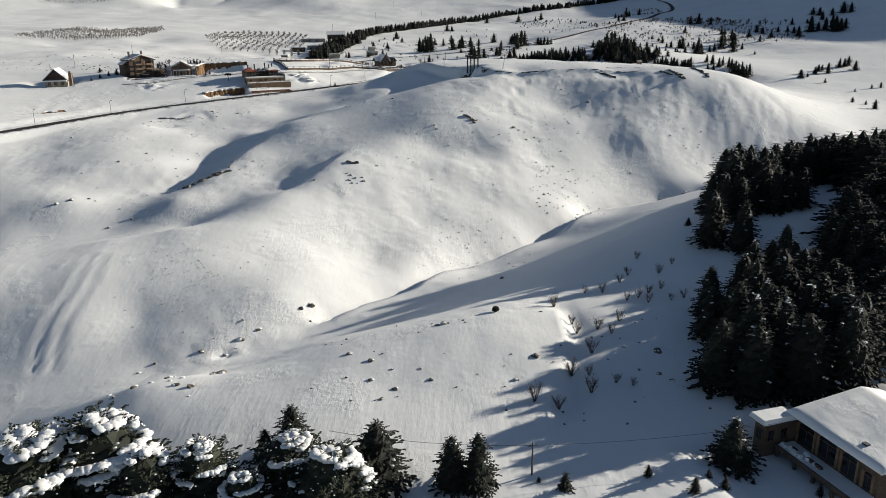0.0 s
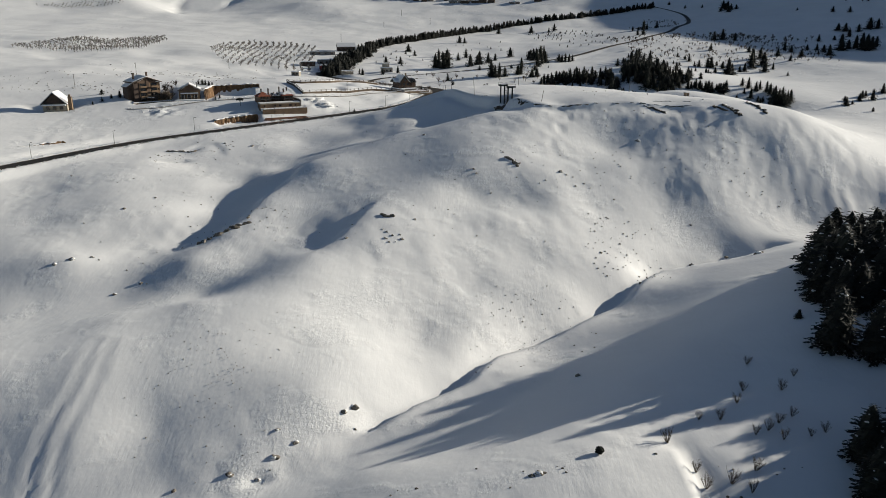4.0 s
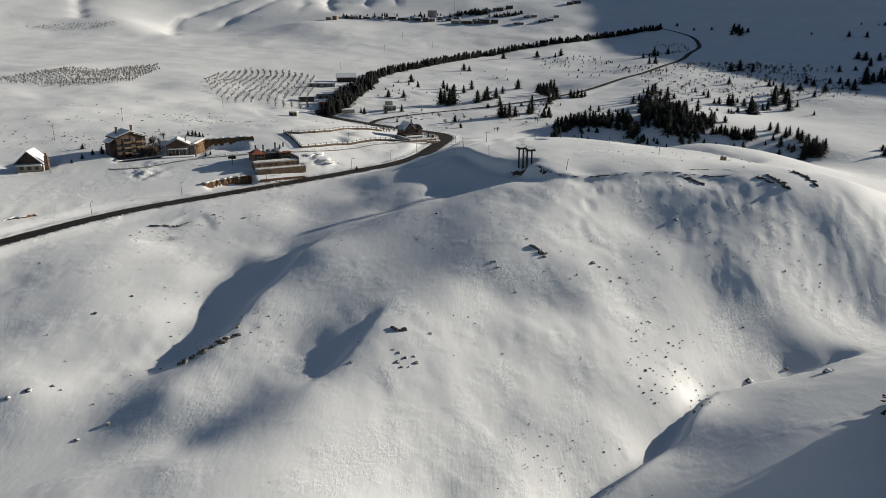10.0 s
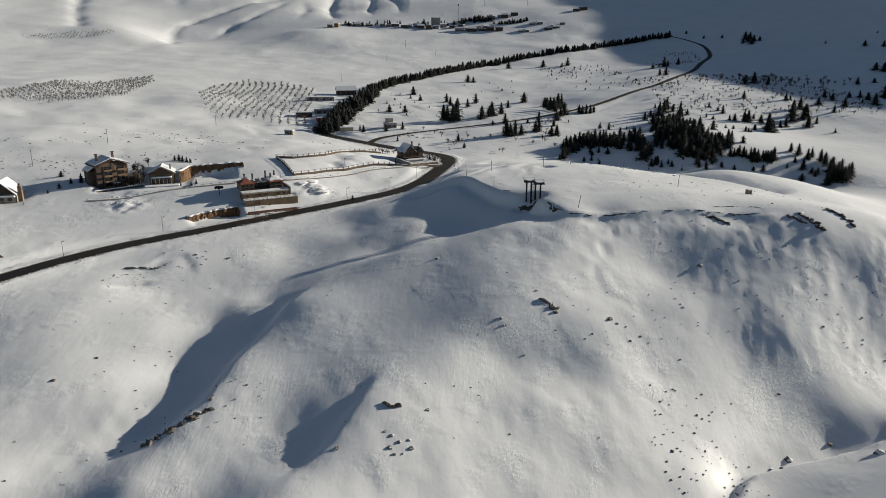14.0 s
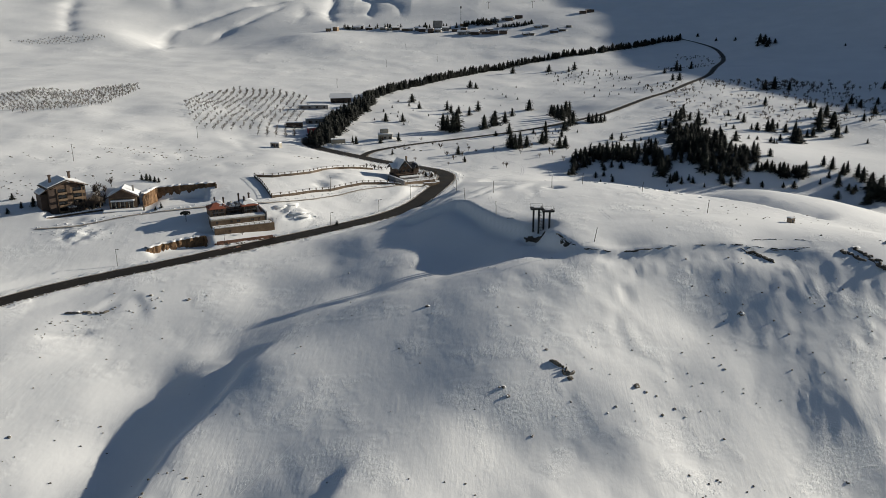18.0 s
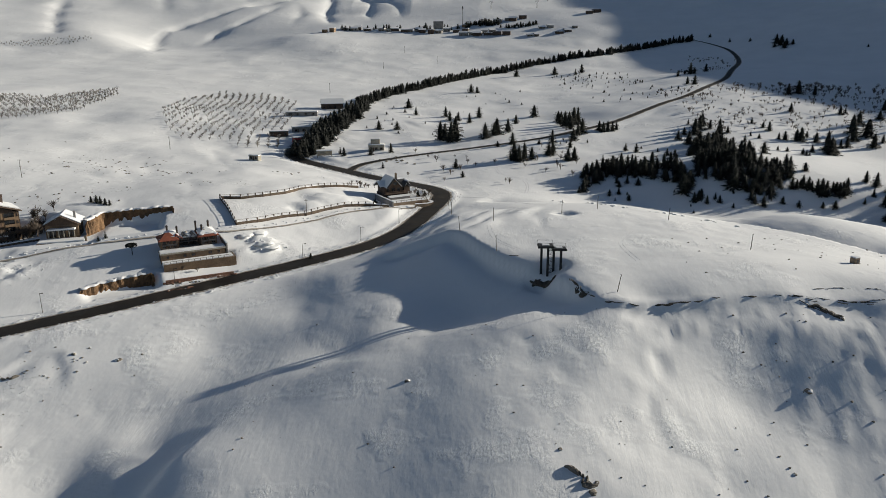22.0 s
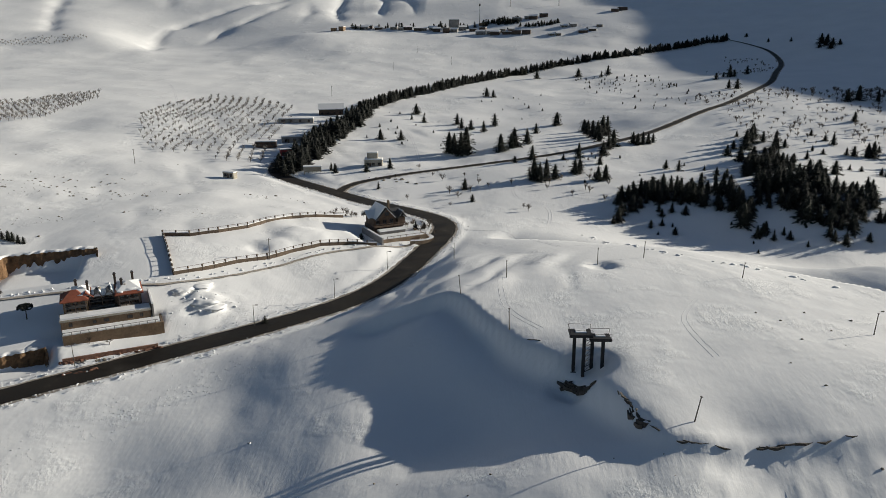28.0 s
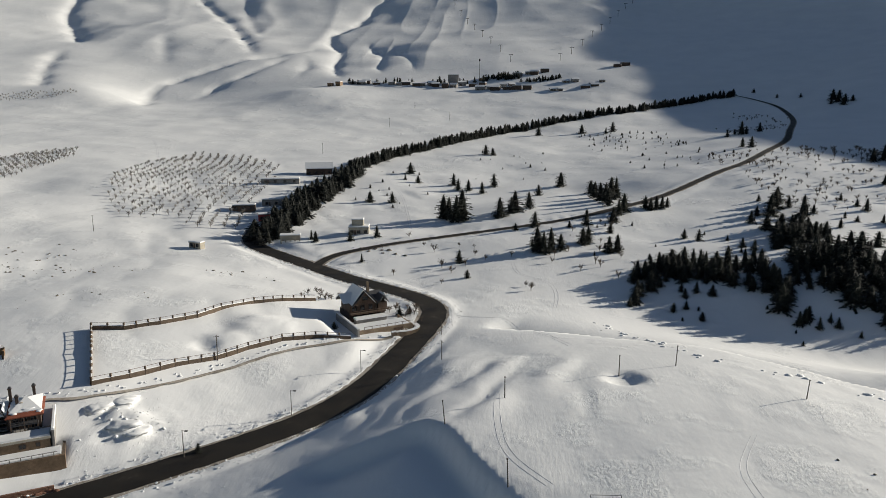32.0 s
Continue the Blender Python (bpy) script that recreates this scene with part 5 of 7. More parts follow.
def orchard_rows(name, poly, origin, turn, along_row, between, low, high, label):
    """Fruit trees in rows that bend slightly with the slope, inside a polygon."""
    rng, g = random.Random(len(poly) + int(between * 10)), Geo()
    kinds = [fruit_tree_geo(rng) for k in range(5)]
    c, s_ = math.cos(radians(turn)), math.sin(radians(turn))
    for i in range(-30, 31):
        for j in range(-60, 61):
            u, v = i * between, j * along_row
            u += 9 * math.sin(v / 55) + rng.uniform(-0.4, 0.4)
            x, y = origin[0] + u * c - v * s_, origin[1] + u * s_ + v * c + rng.uniform(-0.5, 0.5)
            if inside(poly, x, y) and rng.random() < 0.94:
                k, a, h = kinds[rng.randrange(5)], rng.uniform(0, 6.28), rng.uniform(low, high)
                z = ground_at(x, y)
                g.add([((p[0] * math.cos(a) - p[1] * math.sin(a)) * h + x, (p[0] * math.sin(a) + p[1] * math.cos(a)) * h + y, p[2] * h + z) for p in k.v], k.f)
    return lone(name, g, FROSTED, label, "orchard", kind="stuff")


orchard_rows("orchard_trees", [(-204, 657), (-182, 604), (-153, 560), (-138, 572), (-118, 552), (-97, 560), (-112, 672), (-122, 720), (-153, 760), (-200, 778), (-208, 715)], (-150, 650), 12, 6.2, 5.6, 2.3, 3.4, "rows of leafless orchard trees on the snowy slope")
orchard_rows("upper_orchard_trees", [(-345, 600), (-330, 690), (-301, 690), (-293, 730), (-277, 756), (-262, 725), (-253, 639), (-262, 616), (-290, 592)], (-290, 660), 8, 5.6, 4.4, 2.4, 3.8, "dense strip of leafless orchard trees higher up the slope")
orchard_rows("far_orchard_trees", [(-545, 1035), (-520, 1052), (-500, 1068), (-450, 1084), (-440, 1074), (-462, 1050), (-506, 1030)], (-490, 1055), -30, 5.5, 6, 2.2, 3.4, "far strip of leafless orchard trees under the mountain")
thicket = [(shrub_rng.uniform(150, 300), shrub_rng.uniform(570, 720), shrub_rng.uniform(1.5, 3.4)) for k in range(430)]
thicket += [(shrub_rng.uniform(-30, 110), shrub_rng.uniform(470, 560), shrub_rng.uniform(1.8, 4.0)) for k in range(40)]
thicket += [(shrub_rng.uniform(205, 265), shrub_rng.uniform(838, 880), shrub_rng.uniform(1.5, 2.5)) for k in range(60)]
thicket += [(shrub_rng.gauss(284, 28), shrub_rng.gauss(700, 14), shrub_rng.uniform(2.5, 5)) for k in range(50)] + [(shrub_rng.gauss(266, 10), shrub_rng.gauss(945, 22), shrub_rng.uniform(2, 3)) for k in range(30)]
thicket += [(shrub_rng.gauss(-11, 2.5), shrub_rng.gauss(440, 3), shrub_rng.uniform(1.6, 3.0)) for k in range(12)] + [(shrub_rng.gauss(-37, 5), shrub_rng.gauss(447, 3), shrub_rng.uniform(1.4, 2.6)) for k in range(12)] + [(shrub_rng.gauss(-139, 2), shrub_rng.gauss(370, 6), shrub_rng.uniform(2.5, 5)) for k in range(44)]
thicket = [p for p in thicket if along(LOOP_CURVE, np.array([p[0]]), np.array([p[1]]))[0][0] > 4]
joined_shrubs("bare_thicket", thicket, "thin scatter of leafless trees and bushes in the valley", "bushes")

# ---- buildings ----
def snow_roof(parent, geo, label="thick fresh snow on the roof"):
    return part("roof_snow", geo, SNOW, parent, label, False)


# the stone villa below the bench
house_rng_near = random.Random(17)
villa = root("villa", 62.1, 45.3, 28.6, -72, 1, "stone villa with arched openings under a snow-covered hip roof", "house")
part("wall", Geo().box(0.7, 13.8, 0.7, 14.6, -1.5, 5.4), VILLA_STONE, villa)
part("annex_wall", Geo().box(-1.2, 0.7, -4.2, 0.7, -1.5, 4.7), VILLA_STONE, villa)


def villa_roof(n, x0, x1, y0, y1, base, soft):
    """A broad low roof whose crest runs along the far side, hipped at one end."""
    g = Geo()
    for j in range(n + 1):
        for i in range(n + 1):
            x, y = x0 + (x1 - x0) * i / n, y0 + (y1 - y0) * j / n
            edge = min(i, n - i, j, n - j) / n
            z = 1.35 * min(1.0, max(0.0, y) / 11.0, max(0.0, 15.4 - y) / 4.4 + 0.1) * min(1.0, max(0.0, x1 - x) / 5.0)
            g.v.append((x, y, base + z + soft * (min(1.0, edge / 0.04) ** 0.5 + 0.25 * math.sin(0.5 * x + 0.22 * y) * min(1.0, edge * 6))))
    g.f = [(j * (n + 1) + i, j * (n + 1) + i + 1, (j + 1) * (n + 1) + i + 1, (j + 1) * (n + 1) + i) for j in range(n) for i in range(n)]
    rim = [i for i in range(n + 1)] + [j * (n + 1) + n for j in range(1, n + 1)] + [n * (n + 1) + i for i in range(n - 1, -1, -1)] + [j * (n + 1) for j in range(n - 1, 0, -1)]
    top = len(g.v)
    g.v += [(g.v[k][0], g.v[k][1], base - 0.25 if soft == 0 else g.v[k][2] - 0.22) for k in rim]
    g.f += [(rim[k], top + k, top + (k + 1) % len(rim), rim[(k + 1) % len(rim)]) for k in range(len(rim))]
    return g


part("roof", villa_roof(12, -0.1, 14.6, -0.1, 15.4, 5.5, 0), SLATE, villa)
part("roof_snow", villa_roof(36, -0.3, 14.8, -0.3, 15.6, 5.62, 0.5), SNOW, villa, "thick soft fresh snow draped over the hip roof", True)
part("annex_roof", Geo().box(-1.7, 1.1, -4.8, 0.4, 4.7, 4.9), SLATE, villa)
part("annex_roof_snow", Geo().box(-1.8, 1.2, -4.9, 0.4, 4.9, 5.5, 0.25), SNOW, villa, "fresh snow on the annex roof")
for x, w, hh in ((2.6, 2.6, 2.2), (6.2, 2.8, 2.4), (9.6, 2.2, 2.2), (12.4, 1.2, 1.8)):
    for jamb in (x - w / 2 - 0.3, x + w / 2):
        part("arch_jamb", Geo().box(jamb, jamb + 0.3, 0.52, 0.7, 1.7, 2.0 + hh + 0.3), OCHRE_STONE, villa)
    window(villa, x, 0.7, 1.8, w, hh, "-y", TIMBER, True)
for x in (3.0, 7.0, 11.0):
    window(villa, x, 0.7, -1.0, 1.5, 1.3, "-y", TIMBER, True)
for y in (-3.2, -1.2):
    window(villa, 0.7, y, 2.2, 1.1, 1.6, "+x", TIMBER)
window(villa, -0.3, -4.2, 2.2, 1.2, 1.6, "-y", TIMBER)
part("veranda_slab", Geo().box(0.8, 14.0, -2.4, 0.6, 1.1, 1.4), VILLA_STONE, villa)
part("veranda_snow", Geo().box(0.9, 13.9, -2.3, 0.5, 1.4, 1.7, 0.1), SNOW, villa)
for k in range(5):
    part("veranda_post", Geo().box(1.0 + 3.1 * k, 1.35 + 3.1 * k, -2.4, -2.05, -1.5, 1.1), VILLA_STONE, villa)
part("veranda_parapet", Geo().box(0.8, 14.0, -2.5, -2.3, 1.1, 1.75), VILLA_STONE, villa)
part("roof_hatch", Geo().box(9.8, 10.7, 1.6, 2.4, 5.7, 6.45, 0.1), SLATE, villa)
for k in range(12):
    u = house_rng_near.uniform(1.2, 7.5)
    part("snow_heap", Geo().blob((u, house_rng_near.uniform(-1.9, -0.3), 1.75), (house_rng_near.uniform(0.25, 0.6), house_rng_near.uniform(0.2, 0.45), house_rng_near.uniform(0.15, 0.4)), house_rng_near, 0.25, 6, 9), SNOW, villa)
for u in (2.2, 5.0, 6.4):
    part("stored_plank", Geo().box(u, u + 1.1, -1.4, -0.9, 1.7, 2.0, 0.05), TIMBER, villa)

# the apartment house with four storeys
flats = root("apartment_house", -149.2, 357.8, 53.2, 43, 0.87, "four-storey brown and ochre apartment house with snow on its gabled roof", "apartment house")
part("wall", Geo().box(0, 15, 0, 12, 0, 11.0), BROWN, flats)
part("front_cladding", Geo().box(3.2, 7.2, -0.25, 0, 0.4, 10.9).box(8.8, 14.6, -0.25, 0, 0.4, 10.9), OCHRE_STONE, flats, "ochre stone cladding of the front")
part("stair_tower", Geo().box(7.2, 8.8, -0.5, 0, 0, 12.4), TIMBER, flats)
for f in range(4):
    part("balcony", Geo().box(3.4, 7.0, -1.5, -0.25, 2.7 * f + 0.35, 2.7 * f + 0.6).box(3.4, 7.0, -1.5, -1.38, 2.7 * f + 0.6, 2.7 * f + 1.25), OCHRE_STONE, flats)
    part("balcony", Geo().box(9.6, 13.4, -1.5, -0.25, 2.7 * f + 0.35, 2.7 * f + 0.6).box(9.6, 13.4, -1.5, -1.38, 2.7 * f + 0.6, 2.7 * f + 1.25), OCHRE_STONE, flats)
    window(flats, 5.2, -0.25, 2.7 * f + 0.6, 3.4, 2.1)
    window(flats, 11.4, -0.25, 2.7 * f + 0.6, 3.6, 2.1)
    window(flats, 14.1, -0.25, 2.7 * f + 1.0, 0.7, 1.3)
    for k in range(2):
        window(flats, 0, 3.5 + 5 * k, 2.7 * f + 0.9, 1.6, 1.4, "-x")
        window(flats, 15, 3.5 + 5 * k, 2.7 * f + 0.9, 1.6, 1.4, "+x")
part("roof", Geo().gable(-0.9, 15.9, -1.4, 12.8, 11.0, 13.9, 0.3, False), TIMBER, flats)
snow_roof(flats, Geo().gable(-0.2, 15.7, 0.2, 12.9, 11.5, 14.3, 0.4, False))
part("chimney", Geo().box(2.4, 3.3, 6, 7, 12, 15.9).box(2.2, 3.5, 5.8, 7.2, 15.9, 16.2), BROWN, flats)
part("chimney", Geo().box(11.2, 12.1, 9, 10, 12, 16.0).box(11.0, 12.3, 8.8, 10.2, 16.0, 16.3), BROWN, flats)
part("side_roof", Geo().gable(-3.4, 2.6, 1.5, 9.5, 8.6, 10.4, 0.25, False), TIMBER, flats)
part("side_wing", Geo().box(-2.8, 0.0, 2.2, 9.0, 0, 8.8), BROWN, flats)
part("side_roof_snow", Geo().gable(-3.3, 2.4, 1.7, 9.6, 8.95, 10.75, 0.35, False), SNOW, flats)
part("porch", Geo().box(6.6, 9.4, -4.2, -1.6, 2.6, 2.9).box(6.8, 7.1, -4.0, -3.7, 0, 2.6).box(8.9, 9.2, -4.0, -3.7, 0, 2.6), TIMBER, flats)
part("porch_snow", Geo().box(6.5, 9.5, -4.3, -1.5, 2.9, 3.3, 0.2), SNOW, flats)

part("gable_panel", Geo().add([(1.0, -0.3, 11.0), (14.0, -0.3, 11.0), (7.5, -0.3, 13.7), (1.0, 0.0, 11.0), (14.0, 0.0, 11.0), (7.5, 0.0, 13.7)], [(0, 1, 2), (5, 4, 3), (0, 2, 5, 3), (1, 4, 5, 2)]), TIMBER, flats)
part("garden_wall", Geo().box(-4.0, 19.0, -7.4, -7.0, -1.5, 0.9), VILLA_STONE, flats)
part("garden_wall_snow", Geo().box(-4.1, 19.1, -7.5, -6.9, 0.9, 1.3, 0.12), SNOW, flats)

# the gabled house with a glazed front
lodge = root("gabled_house", -128.4, 360.0, 54.6, 16, 0.82, "pale gabled house with a glazed porch and snowy terrace", "house")
part("wall", Geo().box(0, 12, 2.4, 12, 0, 5.2), OCHRE_STONE, lodge)
part("gable_wall", Geo().add([(0.1, 2.4, 5.2), (11.9, 2.4, 5.2), (6, 2.4, 8.6), (0.1, 2.7, 5.2), (11.9, 2.7, 5.2), (6, 2.7, 8.6)], [(0, 1, 2), (5, 4, 3), (0, 2, 5, 3), (1, 4, 5, 2)]), TIMBER, lodge)
part("roof", Geo().gable(-0.9, 12.9, 1.2, 12.6, 5.0, 8.7, 0.25, False), TIMBER, lodge)
snow_roof(lodge, Geo().gable(-0.7, 13.0, 2.2, 12.7, 5.45, 9.05, 0.35, False))
part("porch_roof", Geo().box(1.0, 11, 0, 2.6, 3.4, 3.6), SLATE, lodge)
part("porch_snow", Geo().box(0.9, 11.1, -0.1, 2.5, 3.6, 4.1, 0.15), SNOW, lodge)
for k in range(6):
    part("porch_post", Geo().box(1.1 + 1.9 * k, 1.35 + 1.9 * k, 0.1, 0.35, 0, 3.4), PALE, lodge)
for k in range(3):
    window(lodge, 2.4 + 3.4 * k, 2.4, 0.3, 2.6, 2.6)
window(lodge, 12, 5.2, 1.2, 1.4, 1.4, "+x")
window(lodge, 12, 9.0, 1.2, 1.4, 1.4, "+x")
part("chimney", Geo().box(10, 10.8, 6, 6.8, 6, 9.8), GREY, lodge)
part("terrace", Geo().box(-2, 15, -5.5, 0, -1.6, 0.0), STONE, lodge)
part("terrace_snow", Geo().box(-1.9, 14.9, -5.4, -0.02, 0.0, 0.45, 0.15), SNOW, lodge)
part("gate_pillar", Geo().box(15.2, 16.0, -5.2, -4.4, -1.6, 2.0), STONE, lodge)

# the stepped house of three bays over garden terraces
stepped = root("terrace_house", -85.8, 347.4, 51.2, 28, 1, "three-bay house with red tiled roofs above stone terraces", "house")
part("wall", Geo().box(0, 5.2, 1, 9, 3.3, 6.3), OCHRE_STONE, stepped, "tan rendered bay")
part("wall", Geo().box(11.4, 16.8, 1, 9, 3.3, 6.3), BROWN, stepped)
part("wall", Geo().box(5.2, 11.4, 3.4, 9, 3.3, 6.0), BROWN, stepped)
part("roof", Geo().hip(-0.6, 5.5, 0.1, 7.2, 6.25, 8.0, 2.6, 0.2), RED_TILE, stepped)
part("roof", Geo().gable(3.4, 6.6, 1.6, 8.6, 6.2, 7.5, 0.2, False), RED_TILE, stepped)
part("roof", Geo().hip(11.0, 17.4, 0.3, 9.4, 6.25, 7.7, 2.8, 0.2), RED_TILE, stepped)
part("roof", Geo().box(5.6, 11.4, 2.6, 9.4, 6.0, 6.22), SLATE, stepped)
part("roof_snow", Geo().hip(1.9, 5.9, 2.0, 9.6, 6.9, 8.2, 1.8, 0.25), SNOW, stepped, "fresh snow on the back of the roof")
part("roof_snow", Geo().hip(11.6, 17.0, 1.5, 9.7, 6.75, 7.95, 2.4, 0.25), SNOW, stepped, "fresh snow on the back of the roof")
part("roof_snow", Geo().box(5.7, 11.3, 2.5, 9.3, 6.22, 6.72, 0.25), SNOW, stepped, "fresh snow on the flat roof")
for x, y, z, a, b in ((0.6, 1.5, 6.75, 0.9, 0.5), (3.8, 2.2, 7.2, 1.0, 0.7), (4.9, 4.6, 7.3, 0.6, 1.4), (12.4, 1.6, 6.8, 0.9, 0.5), (14.8, 2.2, 7.1, 1.3, 0.5), (16.6, 1.6, 6.7, 0.6, 0.8), (11.9, 4.0, 6.9, 0.5, 1.3)):
    part("snow_patch", Geo().blob((x, y, z), (a, b, 0.2), house_rng_near, 0.3, 5, 9), SNOW, stepped, "", True)
for x0, deep in ((0.3, 1.0), (11.8, 1.0), (5.4, 3.4)):
    wide = 5.8 if x0 == 5.4 else 4.6
    for level in (3.55, 4.95):
        part("balcony", Geo().box(x0, x0 + wide, deep - 1.4, deep, level, level + 0.16), SLATE if level > 4 else GREY, stepped)
        part("balcony_rail", Geo().box(x0, x0 + wide, deep - 1.4, deep - 1.34, level + 0.75, level + 0.83), SLATE, stepped)
        for k in range(7):
            u = x0 + (wide - 0.06) * k / 6
            part("baluster", Geo().box(u, u + 0.06, deep - 1.4, deep - 1.34, level + 0.16, level + 0.75), SLATE, stepped)
        for k in range(3):
            window(stepped, x0 + wide * (k + 0.5) / 3, deep, level + 0.2, 1.1, 1.0)
    for k in range(3):
        u = x0 + (wide - 0.2) * k / 2
        part("balcony_post", Geo().box(u, u + 0.2, deep - 1.38, deep - 1.18, 3.7, 6.3), TIMBER, stepped)
for y, z in ((3.6, 3.9), (6.4, 4.9)):
    window(stepped, 16.8, y, z, 1.3, 1.2, "+x")
for x, y, top in ((5.5, 4.6, 9.3), (3.0, 8.2, 8.9), (11.6, 7.4, 9.6), (12.9, 4.4, 8.9), (15.6, 8.4, 9.2)):
    part("chimney", Geo().box(x - 0.26, x + 0.26, y - 0.26, y + 0.26, 6.0, top).box(x - 0.36, x + 0.36, y - 0.36, y + 0.36, top, top + 0.16), BROWN, stepped)
    part("chimney_cap", Geo().box(x - 0.28, x + 0.28, y - 0.28, y + 0.28, top + 0.18, top + 0.5, 0.08), SLATE, stepped)
part("lower_floor", Geo().box(-0.8, 18.2, -3.6, 1.0, 0.2, 3.1), OCHRE_STONE, stepped)
for x0 in (6.4, 9.0):
    part("dormer", Geo().gable(x0, x0 + 1.9, 2.2, 6.2, 6.2, 7.3, 0.16, False), SLATE, stepped)
    part("dormer_snow", Geo().gable(x0 + 0.9, x0 + 2.0, 2.6, 6.3, 6.4, 7.4, 0.22, False), SNOW, stepped)
part("terrace_slab", Geo().box(-1.0, 18.4, -3.9, 1.0, 3.1, 3.55), PALE, stepped)
part("terrace_snow", Geo().box(-0.9, 18.3, -3.7, -0.45, 3.55, 3.9, 0.1), SNOW, stepped)
for k in (0, 2, 3, 5, 6):
    window(stepped, 1.2 + 2.5 * k, -3.6, 1.75, 1.2 if k % 2 else 0.8, 0.9)
part("retaining_wall", Geo().box(-0.6, 20.6, -7.6, -7.1, -2.6, 1.1), OCHRE_STONE, stepped)
part("return_wall", Geo().box(20.1, 20.6, -7.1, 6.0, -2.0, 1.0), VILLA_STONE, stepped)
part("retaining_wall_snow", Geo().box(-0.7, 20.0, -7.2, -3.6, 0.2, 1.35, 0.1), SNOW, stepped)
part("lower_wall", Geo().box(-1.0, 18.6, -12.4, -12.0, -3.4, -2.2), RUBBLE, stepped)
part("side_wall", Geo().box(18.6, 19.0, -3.8, 8.0, 0, 4.6), GREY, stepped)
part("side_wall_snow", Geo().box(18.5, 19.1, -3.9, 8.1, 4.6, 4.95, 0.1), SNOW, stepped)

for k in range(12):
    part("parapet_post", Geo().box(-0.5 + 1.75 * k, -0.35 + 1.75 * k, -7.5, -7.35, 1.1, 1.9), GREY, stepped)
part("parapet_rail", Geo().box(-0.5, 19.4, -7.48, -7.38, 1.85, 1.95), GREY, stepped)
for x0 in (2.2, 8.0, 13.6):
    part("satellite_dish", Geo().tube((x0, 4.2, 6.4), (x0, 4.2, 7.4), 0.05, 0.05, 5).blob((x0, 4.0, 7.6), (0.4, 0.12, 0.4), house_rng_near, 0.05, 5, 8), PALE, stepped)

# the small stone hut on the plateau
hut = root("stone_hut", 104.7, 313.2, ground_at(104.7, 313.2) - 0.3, 24, 0.72, "small square grey stone hut capped with snow", "hut")
part("wall", Geo().box(-1.1, 1.1, -1.1, 1.1, 0, 2.5), STONE, hut)
part("lintel", Geo().box(-0.55, 0.55, -1.16, -1.08, 1.7, 1.95), SLATE, hut)
part("door", Geo().box(-0.45, 0.45, -1.14, -1.06, 0.1, 1.7), SLATE, hut, "dark doorway")
part("roof", Geo().box(-1.25, 1.25, -1.25, 1.25, 2.5, 2.65), GREY, hut)
part("roof_snow", Geo().box(-1.2, 1.2, -1.2, 1.2, 2.65, 2.95, 0.2), SNOW, hut)
part("plinth", Geo().box(-1.7, 1.4, -1.7, 1.2, -0.3, 0.5, 0.15), DARK_ROCK, hut, "dark stone plinth clear of snow")

# the chalet in the road's bend
chalet = root("chalet", -25.6, 428.6, 52.6, 30, 0.86, "dark timber chalet with steep snowy roofs on a stone terrace", "chalet")
part("ground_floor", Geo().box(0, 12.5, 0, 9, 0, 3.0), BROWN, chalet)
part("upper_floor", Geo().box(0.4, 12, 0.4, 8.6, 3.0, 5.8), TIMBER, chalet)
part("gable_wall", Geo().add([(2.0, 0.5, 5.8), (9.6, 0.5, 5.8), (5.8, 0.5, 9.6), (2.0, 8.4, 5.8), (9.6, 8.4, 5.8), (5.8, 8.4, 9.6)], [(0, 1, 2), (5, 4, 3), (0, 2, 5, 3), (1, 4, 5, 2)]), TIMBER, chalet)
part("roof", Geo().gable(1.0, 10.6, -0.8, 9.6, 5.2, 10.0, 0.25, False), SLATE, chalet)
snow_roof(chalet, Geo().gable(0.9, 9.2, -0.3, 9.7, 5.6, 10.3, 0.3, False))
part("side_roof", Geo().gable(-1.2, 13.4, 2.2, 9.4, 5.6, 8.0, 0.22, True), SLATE, chalet)
part("side_roof_snow", Geo().gable(-1.3, 4.4, 2.1, 9.5, 5.95, 8.2, 0.3, True), SNOW, chalet)
part("balcony", Geo().box(0.2, 12.4, -1.6, 0, 2.8, 3.05).box(0.2, 12.4, -1.6, -1.5, 3.9, 4.05), TIMBER, chalet)
for k in range(9):
    part("baluster", Geo().box(0.3 + 1.48 * k, 0.42 + 1.48 * k, -1.58, -1.46, 3.05, 3.9), TIMBER, chalet)
for k in range(4):
    window(chalet, 2.0 + 2.8 * k, 0, 0.8, 1.8, 1.6)
    window(chalet, 2.0 + 2.8 * k, 0.4, 3.4, 1.6, 1.9)
window(chalet, 5.8, 0.5, 6.6, 2.0, 1.6)
part("chimney", Geo().box(8.4, 9.2, 5.4, 6.2, 7, 11.4), STONE, chalet)
part("porch", Geo().box(0.8, 11.6, -4.4, -1.7, 1.6, 1.85).box(1.0, 11.4, -4.2, -1.7, -0.6, 1.6), GREY, chalet)
part("porch_snow", Geo().box(0.7, 11.7, -4.5, -1.7, 1.85, 2.3, 0.12), SNOW, chalet)
part("terrace_wall", Geo().box(-1.2, 17.0, -12.2, -11.7, -2.0, 0.9).box(16.6, 17.0, -11.7, -1.0, -2.0, 0.7), STONE, chalet)
part("terrace_snow", Geo().box(-1.0, 16.6, -11.7, -4.4, -1.4, 0.75, 0.1), SNOW, chalet)
part("garage_door", Geo().box(10.4, 13.6, -12.28, -12.2, -1.8, 0.3), TIMBER, chalet)
part("stair_wall", Geo().box(-2.4, -1.8, -14.0, 6.0, -1.6, 2.2), GREY, chalet)
